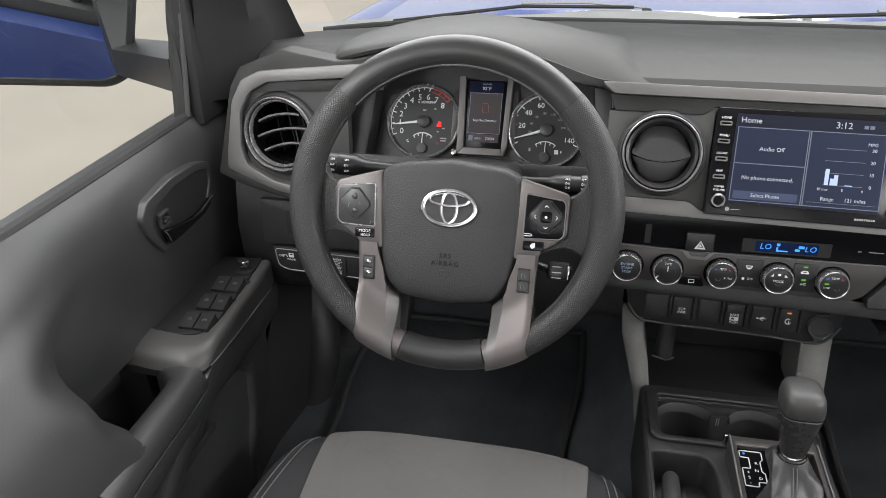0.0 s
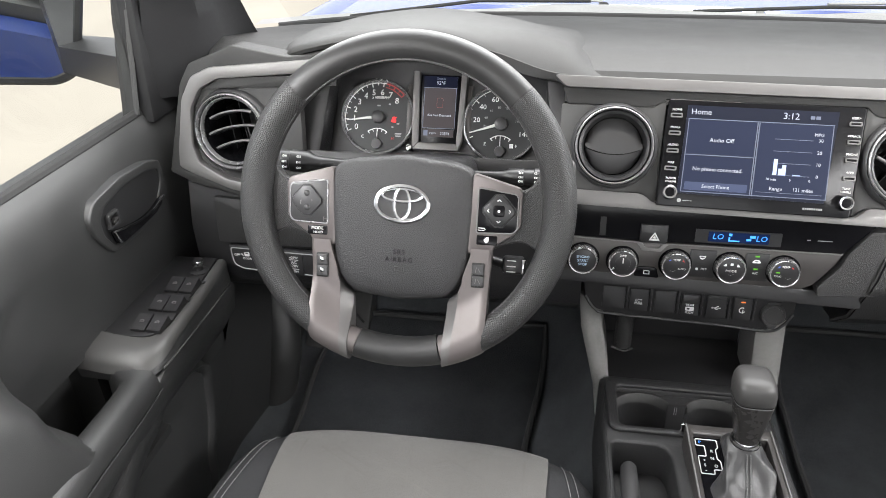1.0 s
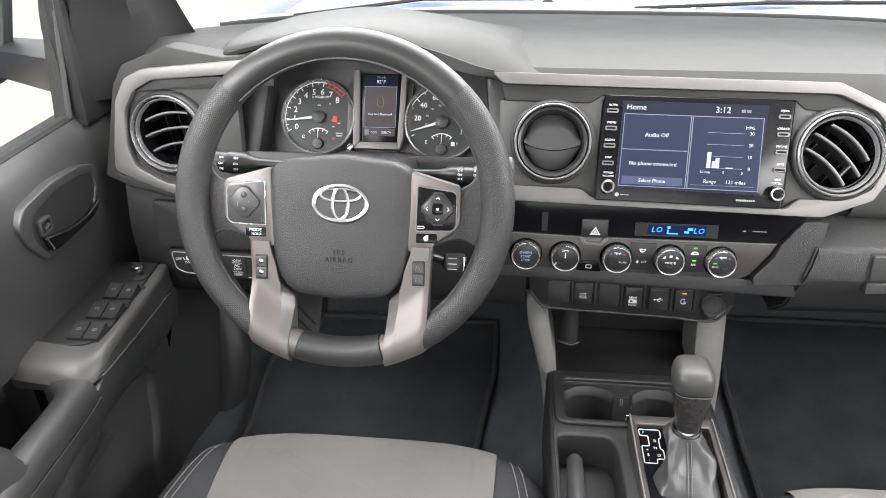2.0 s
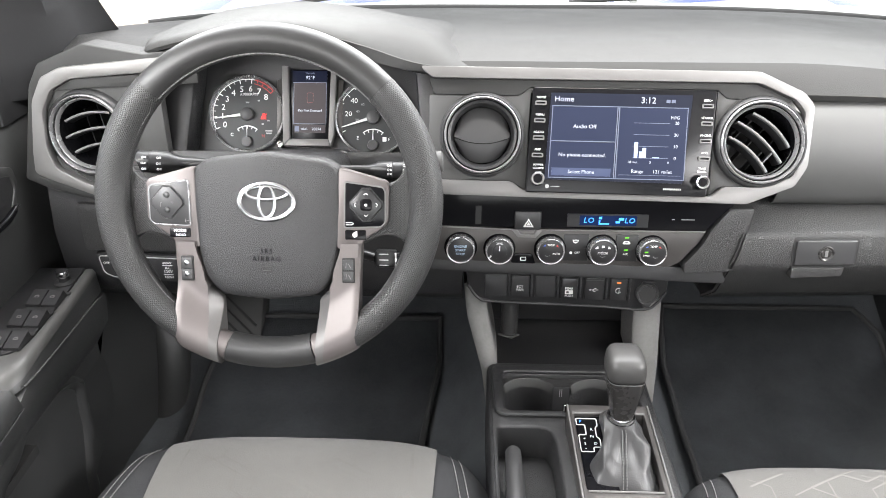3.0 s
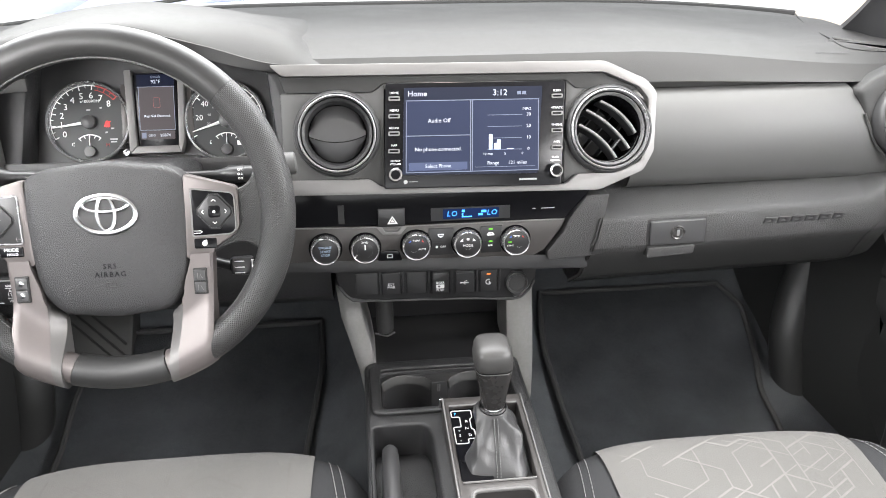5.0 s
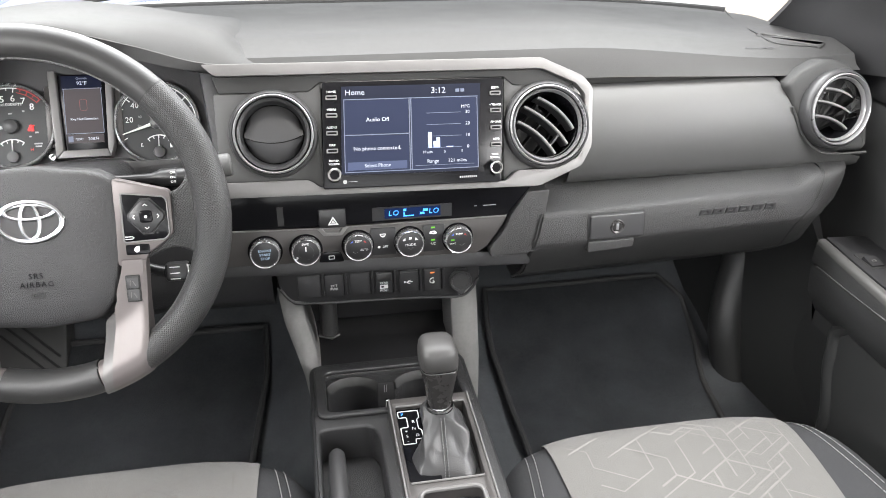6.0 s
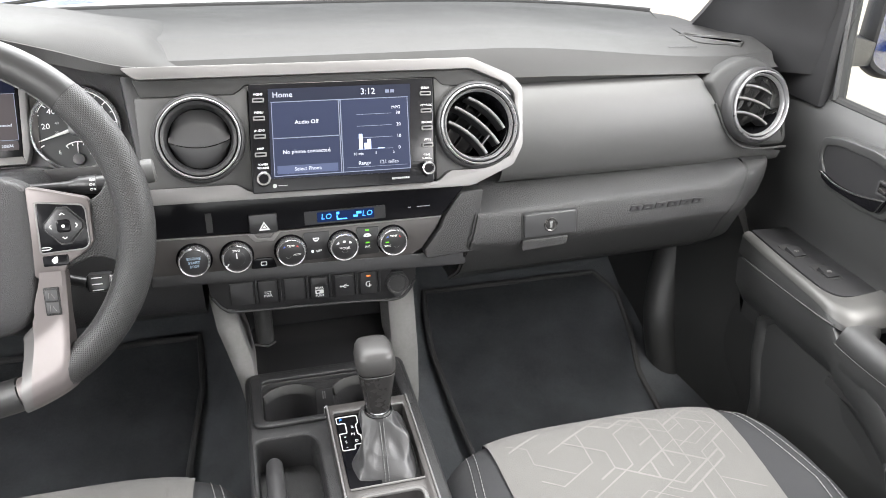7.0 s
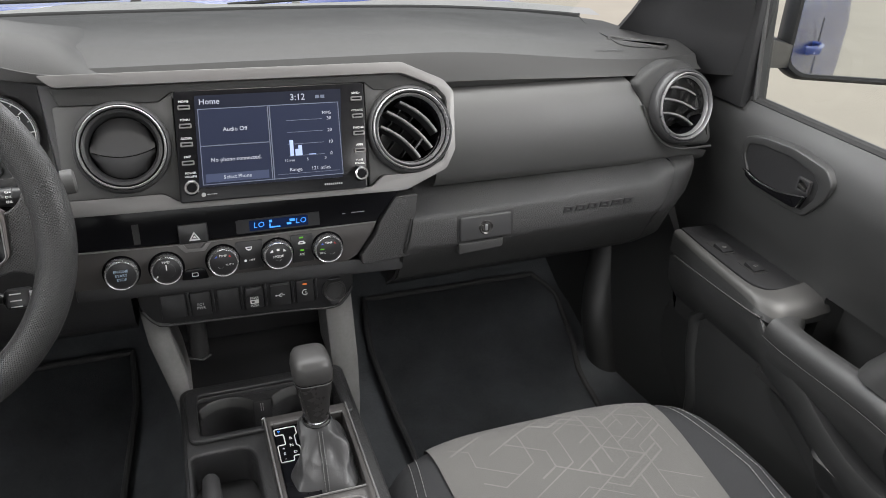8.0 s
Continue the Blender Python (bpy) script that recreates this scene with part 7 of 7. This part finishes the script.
def build_console():
    co = thing("centre_console", (C, -0.1, 0.66), "black grained centre console with cup holders and silver trim", "centre console")
    outer = rounded([(-0.165, 0.014), (0.079, 0.014), (0.074, -0.15), (0.062, -0.52), (-0.162, -0.52)][::-1], 0.022)
    cup = rounded([(-0.142, -0.018), (0.054, -0.018), (0.054, -0.124), (-0.142, -0.124)][::-1], 0.012)
    bin_ = rounded([(-0.1535, -0.155), (-0.084, -0.155), (-0.075, -0.18), (-0.075, -0.46), (-0.1535, -0.46)][::-1], 0.012)
    part("top_panel", poly(outer, 0.800, 0.9475, 0.005, 3, holes=[cup, bin_]), M_CONSOLE, co, m=KM)
    part("cup_lip", poly(rounded([(-0.158, -0.002), (0.070, -0.002), (0.068, -0.134), (-0.156, -0.134)][::-1], 0.018), 0.946, 0.9535, 0.003, 3, holes=[rounded([(-0.141, -0.019), (0.053, -0.019), (0.053, -0.123), (-0.141, -0.123)][::-1], 0.012)]), M_CONSOLE, co, m=KM)
    part("body", box(-0.158, 0.066, -0.52, 0.008, 0.66, 0.80, 0.01), M_BLACK, co)
    part("bin_floor", box(-0.158, -0.070, -0.47, -0.150, 0.862, 0.890), M_CONSOLE, co, m=KM)
    part("cup_floor", box(-0.146, 0.058, -0.128, -0.014, 0.815, 0.825), M_RUBBER, co, m=KM)
    # cup insert with two half rounds; lighter grey paints the light on their lips
    def arc(cx, r, n=20):
        a0 = math.asin(0.024 / 0.045)
        return [(cx + r * math.cos(lerp(a0, math.pi - a0, i / n)), -0.066 + r * math.sin(lerp(a0, math.pi - a0, i / n))) for i in range(n + 1)]
    ins = [(-0.1425, -0.0175), (-0.1425, -0.042)] + arc(-0.1015, 0.045)[::-1] + arc(0.0005, 0.045)[::-1] + [(0.0545, -0.042), (0.0545, -0.0175)]
    part("cup_insert", poly(ins, 0.826, 0.938, 0.002, 2), M_CONSOLE, co, m=KM)
    for cx in (-0.1015, 0.0005):
        part("cup_rim", loft([[(a, b, z) for a, b in arc(cx, q)] for z, q in ((0.9395, 0.0470), (0.9405, 0.0452), (0.9385, 0.0438), (0.9250, 0.0415), (0.9240, 0.0440))], False, False), M_PANEL, co, "smooth lip in a lighter grey, as if lit", m=KM)
    part("cup_wall", box(-0.1425, 0.0545, -0.126, -0.1225, 0.826, 0.935), M_RUBBER, co, m=KM)
    part("cup_mark", joined(box(-0.0535, -0.0525, -0.0428, -0.0420, 0.920, 0.934), box(-0.0505, -0.0495, -0.0428, -0.0420, 0.920, 0.934)), M_GREYPRINT, co, m=KM)
    # raised gear plate
    hole1 = rounded([(-0.0515, -0.168), (0.0415, -0.168), (0.0405, -0.300), (-0.0505, -0.300)][::-1], 0.003)
    hole2 = rounded([(-0.042, -0.318), (0.034, -0.318), (0.034, -0.46), (-0.042, -0.46)][::-1], 0.012)
    gp = part("gear_plate", poly(rounded([(-0.0595, -0.149), (0.0505, -0.149), (0.0480, -0.52), (-0.0570, -0.52)][::-1], 0.005), 0.935, 0.985, 0.003, 2, holes=[hole1, hole2]), M_HVAC, co, "dark satin surround")
    for pts in ([(-0.0585, -0.151, 0.9858), (-0.0565, -0.51, 0.9858)], [(0.0495, -0.151, 0.9858), (0.0475, -0.51, 0.9858)], [(-0.0505, -0.1675, 0.9858), (0.0415, -0.1675, 0.9858)], [(-0.0495, -0.304, 0.9858), (0.0395, -0.304, 0.9858)]):
        part("edge_trim", sweep(pts, 0.0014, 6), M_SATIN, gp)
    part("tray_rim", sweep([(a, b, 0.9858) for a, b in hole2], 0.0028, 8, closed=True), M_SATIN, gp)
    part("tray_floor", box(-0.047, 0.039, -0.47, -0.31, 0.948, 0.956), M_RUBBER, co)
    gate = part("gate_panel", poly([(-0.0505, -0.1685), (-0.012, -0.1685), (-0.011, -0.2995), (-0.0495, -0.2995)][::-1], 0.965, 0.9805), M_GLOSS, co, "black shift pattern panel")

    def gy(y):
        return -0.1725 + (y + 0.146) * 0.70
    line = [(-0.045, -0.146), (-0.018, -0.146), (-0.018, -0.166), (-0.0215, -0.170), (-0.0215, -0.196), (-0.018, -0.199), (-0.018, -0.222), (-0.028, -0.222), (-0.028, -0.2335), (-0.0445, -0.2335), (-0.0445, -0.190), (-0.0345, -0.190), (-0.0345, -0.163), (-0.045, -0.163)]
    part("gate_line", sweep([(a, b, 0.9808) for a, b in rounded([(a - 0.0045, gy(b)) for a, b in line], 0.002, 2)], 0.0008, 6, closed=True), M_WHITE, gate)
    ident = Matrix.Identity(4)
    for txt, a, b, mt in (("P", -0.0395, -0.154, M_BLUELED), ("R", -0.0265, -0.1755, M_WHITE), ("N", -0.0275, -0.194, M_WHITE), ("D", -0.0245, -0.2125, M_WHITE), ("S", -0.038, -0.2125, M_WHITE), ("+", -0.038, -0.200, M_WHITE), ("-", -0.038, -0.225, M_WHITE)):
        writing("letter", txt, 0.0066, ident, mt, gate, a - 0.0045, gy(b), 0.9807)
    part("lock_button", box(-0.0615, -0.0565, -0.139, -0.133, 0.955, 0.974, 0.001), M_CHROME, co)
    part("base_under_boot", box(-0.049, 0.041, -0.299, -0.168, 0.955, 0.966), M_RUBBER, co)
    # struts to the dashboard and the open cubby between them
    def strut(pts):
        rings = []
        for x0, x1, y, z in pts:
            rings.append([(x0, y + 0.004, z), (lerp(x0, x1, 0.12), y, z), ((x0 + x1) / 2, y - 0.003, z), (lerp(x0, x1, 0.88), y, z), (x1, y + 0.004, z), (x1, y + 0.10, z), (x0, y + 0.10, z)])
        return loft(rings)
    part("strut", strut([(-0.203, -0.168, 0.060, 1.045), (-0.197, -0.164, 0.050, 0.99), (-0.183, -0.152, 0.036, 0.94), (-0.172, -0.146, 0.022, 0.90), (-0.164, -0.14, 0.018, 0.84)]), M_STRUT, co, "grained grey strut")
    part("strut", strut([(0.066, 0.108, 0.060, 1.045), (0.069, 0.112, 0.055, 0.98), (0.073, 0.116, 0.045, 0.90), (0.076, 0.116, 0.035, 0.83), (0.078, 0.11, 0.02, 0.70)]), M_STRUT, co, "grained grey strut")
    part("cubby_back", box(-0.160, 0.080, 0.185, 0.195, 0.84, 1.05), M_BLACK, co)
    part("cubby_floor", box(-0.150, 0.080, 0.008, 0.19, 0.855, 0.895, 0.004), M_BLACK, co)
    part("cubby_shelf_lip", box(-0.122, 0.060, 0.150, 0.186, 0.984, 0.991, 0.002), M_BLACK, co)
    part("cubby_hook", joined(sweep([(-0.128, 0.070, 1.04), (-0.128, 0.070, 0.950)], 0.014, 14), sweep([(-0.145, 0.062, 0.949), (-0.125, 0.055, 0.947), (-0.113, 0.062, 0.949)], 0.0022, 6)), M_CHARCOAL, co, "round black post")


def build_shifter():
    sh = thing("gear_shifter", (0.0, -0.21, 0.966), "automatic gear lever with leather boot and metallic-topped knob", "gear lever")
    def sq(cx, cy, z, rx, ry, p=2.6, n=28, tilt=0.0):
        out = []
        for i in range(n):
            t = 2 * math.pi * i / n
            c, s = math.cos(t), math.sin(t)
            out.append((cx + rx * math.copysign(abs(c) ** (2 / p), c), cy + ry * math.copysign(abs(s) ** (2 / p), s), z + tilt * s))
        return out
    # the lever leans slightly
    def ax(z):
        return (0.0 - 0.03 * (z - 1.02), -0.212 + 0.07 * (z - 1.02))
    def ring(z, rx, ry, tilt=0.0):
        z = 1.026 + (z - 1.026) * 0.95
        cx, cy = ax(z)
        return sq(cx, cy, z, rx, ry, tilt=tilt)
    def kring(z, rx, ry, p, tilt=0.0, lean=0.0):
        cx, cy = ax(z)
        return [(a, b, c + lean * (b - cy)) for a, b, c in sq(cx, cy, z, rx, ry, p, 40, tilt)]
    part("knob_body", loft([kring(1.026, 0.0145, 0.016, 2.4), kring(1.033, 0.0158, 0.0172, 2.8), kring(1.052, 0.0180, 0.0200, 3.2), kring(1.072, 0.0212, 0.0235, 3.6, lean=-0.05), kring(1.0835, 0.0228, 0.0256, 3.8, lean=-0.12), kring(1.0845, 0.0220, 0.0248, 3.8, lean=-0.12)]), M_KNOB, sh, "dark metallic knob body")
    part("knob_seam", loft([kring(1.0842, 0.0231, 0.0259, 3.8, lean=-0.12), kring(1.0858, 0.0234, 0.0262, 3.8, lean=-0.12)], True, False), M_RING, sh)
    part("knob_cap", loft([kring(1.0864, 0.0226, 0.0254, 3.8, lean=-0.12), kring(1.0880, 0.0236, 0.0264, 3.8, lean=-0.12), kring(1.099, 0.0240, 0.0270, 3.9, lean=-0.06), kring(1.109, 0.0228, 0.0258, 3.7, lean=-0.03), kring(1.1140, 0.0205, 0.0235, 3.5), kring(1.1168, 0.0165, 0.0190, 3.2), kring(1.1182, 0.0105, 0.0120, 2.8), kring(1.1187, 0.004, 0.005, 2.4)]), M_CAP, sh, "satin grey knob cap", smooth=60)
    cx, cy = ax(1.02)
    part("collar", lathe([(0.0165, 0.0), (0.0175, 0.002), (0.0175, 0.008), (0.0160, 0.010), (0.012, 0.010)], 28), M_CHROME, sh, "chrome collar", m=Matrix.Translation((cx, cy, 1.017)))
    rings = []
    n = 96
    for k in range(25):
        h = k / 24
        z = lerp(1.020, 0.974, h ** 1.15)
        rx, ry = lerp(0.0178, 0.0415, h ** 0.85), lerp(0.0180, 0.0630, h ** 0.85)
        bx, by = lerp(cx, -0.0045, h), lerp(cy, -0.2345, h ** 0.9)
        pts = sq(bx, by, z, rx, ry, lerp(2.0, 5.0, h), n)
        ring_ = []
        belly = math.sin(math.pi * h) ** 0.8
        for i, p in enumerate(pts):
            a = 2 * math.pi * i / n
            # sharp pleats that run down and turn as they widen, with a few cross creases
            w1 = 1 - abs(math.sin(2.0 * a + 1.2 * h + 0.3))
            w2 = 1 - abs(math.sin(1.5 * a - 3.2 * h + 2.0))
            w3 = 1 - abs(math.sin(5.5 * h + 1.2 * math.sin(2 * a + 0.5) + 0.6))
            fold = belly * (0.0050 * w1 + 0.0048 * w2 + 0.0036 * w3 ** 2 - 0.006 + 0.001 * noise.noise(Vector((3 * math.cos(a), 3 * math.sin(a), 3 * h))))
            d = Vector((p[0] - bx, p[1] - by, 0)).normalized()
            lift = 0.009 * belly * (0.6 * w2 + 0.25 * noise.noise(Vector((2 * math.cos(a) + 7, 2 * math.sin(a), 3 * h))))
            # beside the shift pattern the leather is drawn in
            px = p[0] + d.x * fold
            if px < -0.014:
                px = lerp(px, -0.014, ramp(-0.262, -0.215, p[1]) * h)
            ring_.append((px, p[1] + d.y * fold, p[2] + lift))
        rings.append(ring_)
    part("boot", loft(rings, True, False), M_BOOT, sh, "creased black leather boot", smooth=80)
    dashes = []
    for o in (-0.0022, 0.0022):
        for k in range(22):
            h = lerp(0.06, 0.93, k / 21)
            i0 = rings[min(24, int(h * 24))]
            i1 = rings[min(24, int(h * 24) + 1)]
            f = h * 24 - int(h * 24)
            a, b = Vector(i0[72]), Vector(i1[72])
            p = a.lerp(b, f) + Vector((o, -0.001, 0.0012))
            d = (b - a).normalized() * 0.0014
            dashes.append(sweep([p - d, p + d], 0.0006, 5))
    part("boot_stitching", joined(*dashes), M_DARKTHREAD, sh)


def build_handbrake():
    hb = thing("handbrake", (-0.13, -0.3, 0.92), "grey handbrake lever with a chrome button in its bin", "handbrake")
    pts = [(-0.1335, -0.207, 0.953), (-0.1335, -0.210, 0.9535), (-0.1335, -0.245, 0.954), (-0.1340, -0.34, 0.953), (-0.1345, -0.44, 0.946)]
    part("lever", sweep(pts, lambda t: (0.0085, 0.0105, 0.0118, 0.0124, 0.0126)[min(4, round(t * 4))], 16), M_GREYBTN, hb)
    part("button", sweep([(-0.1335, -0.199, 0.9525), (-0.1335, -0.201, 0.9525), (-0.1335, -0.209, 0.9530)], lambda t: (0.0035, 0.0050, 0.0052)[round(t * 2)], 14), M_CHROME, hb, "chrome push button")


# ---- mats and footwell ----
def build_mats():
    for nm, xl, xr, y1 in (("driver", [(-0.40, -0.705), (0.05, -0.715), (0.26, -0.718), (0.42, -0.66)], [(-0.40, -0.285), (0.05, -0.278), (0.30, -0.252), (0.42, -0.255)], 0.372),
                           ("passenger", [(-0.40, 0.225), (0.0, 0.211), (0.30, 0.203), (0.48, 0.225)], [(-0.40, 0.58), (0.0, 0.60), (0.12, 0.612), (0.30, 0.652), (0.36, 0.654), (0.42, 0.62)], 0.415)):
        mat_ = thing("floor_mat", ((curve_at(xl, 0) + curve_at(xr, 0)) / 2, 0.0, 0.68), "black carpet floor mat with bound edges", "floor mat", "floor mats")
        rings = []
        edge = []
        ny, nx = 24, 16
        for j in range(ny + 1):
            y = lerp(-0.38, y1, j / ny)
            row = []
            for i in range(nx + 1):
                x = lerp(curve_at(xl, y), curve_at(xr, y), i / nx)
                row.append((x, y, floor_z(x, y) + 0.012 + 0.003 * noise.noise(Vector((x * 8, y * 8, 3)))))
            rings.append(row)
        bm = loft(rings, False, False)
        bmesh.ops.solidify(bm, geom=bm.faces[:], thickness=0.008)
        part("carpet", bm, M_CARPET, mat_)
        border = [r[0] for r in rings] + rings[-1][1:-1] + [r[-1] for r in rings][::-1] + rings[0][1:-1][::-1]
        part("binding", sweep([Vector(p) + Vector((0, 0, 0.001)) for p in border], 0.0064, 8, closed=True), M_BINDING, mat_, "stitched black edge")
    rest = thing("footrest", (-0.70, 0.35, 0.72), "grey ribbed rubber footrest by the toe board", "footrest")
    P = plane_at((-0.695, 0.355, 0.785), 42)
    part("pad", poly(rrect(0, 0, 0.135, 0.21, 0.014), -0.05, 0.0, 0.005), M_PANEL, rest, m=P)
    for k in range(11):
        v = -0.125 + 0.024 * k
        if v + 0.06 > 0.098 or v - 0.05 < -0.100:
            continue
        part("rib", sweep([(-0.058, v + 0.052, 0.0006), (0.056, v - 0.050, 0.0006)], 0.0026, 6), M_RUBBER, rest, m=P)


# ---- mirrors and wipers ----
def build_mirror(s):
    mir = thing("side_mirror", (C + s * 1.0, 0.15, 1.3), "black-cased outside mirror showing the blue car side", "side mirror", "side mirrors")
    if s < 0:
        G = plane_at((-1.140, 0.125, 1.437), -8, 47) @ Matrix.Rotation(radians(-12), 4, 'Z')
    else:
        G = plane_at((1.140, 0.170, 1.385), 2, -25.7)
    w, h = 0.235, 0.20
    out = rounded([(-w / 2, h / 2), (-w / 2, -h / 2 * 0.8), (-w / 2 * 0.75, -h / 2), (w / 2 * 0.75, -h / 2), (w / 2, -h / 2 * 0.8), (w / 2, h / 2)], 0.03, 6)
    part("glass", poly(out, -0.004, 0.0), M_MIRROR, mir, "clear mirror glass", m=G, smooth=0)
    rings = []
    for k, n in ((1.0, -0.004), (1.0, 0.004), (1.06, 0.006), (1.12, 0.0), (1.16, -0.02), (1.12, -0.06), (0.9, -0.10), (0.5, -0.125), (0.1, -0.13)):
        rings.append([(a * k, b * k, n) for a, b in out])
    part("case", loft(rings, True, False), M_RUBBER, mir, m=G)
    a = G @ Vector((-s * w * 0.5, -h * 0.35, -0.05))
    b = Vector((C + s * 0.86, 0.10, 1.375))
    c = Vector(a)
    r2 = []
    for t in (0, 0.3, 0.65, 1.0):
        p = c.lerp(b, t)
        hh, dd = lerp(0.024, 0.028, t), lerp(0.030, 0.04, t)
        r2.append([(p.x, p.y - dd, p.z - hh), (p.x, p.y - dd, p.z + hh * 0.8), (p.x, p.y + dd, p.z + hh), (p.x, p.y + dd, p.z - hh)])
    part("arm", bevel(loft(r2), 0.008), M_BLACK, mir)


def build_wipers():
    for x0, x1, px in ((-0.72, -0.20, -0.17), (0.02, 0.62, 0.56)):
        wi = thing("wiper", ((x0 + x1) / 2, 0.88, 1.31), "windscreen wiper resting on the cowl, arm painted pale for glare", "wiper", "wipers")
        part("blade", sweep([(x0, 0.80 - 0.20 * abs((x0 - C) / 0.8) ** 2.8, 1.332), ((x0 + x1) / 2, 0.87, 1.333), (x1, 0.90, 1.331)], 0.0035, 6, flat=1.2), M_RUBBER, wi)
        part("arm", sweep([((x0 + x1) / 2, 0.885, 1.337), (lerp(x0, x1, 0.8), 0.92, 1.335), (px, 0.945, 1.322)], 0.006, 8, flat=0.5), M_COWL, wi)


build_ground()
build_hood()
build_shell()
build_floor()
build_windscreen()
for side in (-1, 1):
    build_door(side)
dash = build_dash()
build_hood_brow()
build_cluster()
build_bezels(dash)
build_vents()
build_touchscreen()
build_climate()
build_switch_row()
build_glovebox()
build_console()
build_shifter()
build_handbrake()
build_column()
build_steering_wheel()
for cx in (-0.4245, 0.334):
    build_seat(cx, "front seats")
build_mats()
for side in (-1, 1):
    build_mirror(side)
build_wipers()
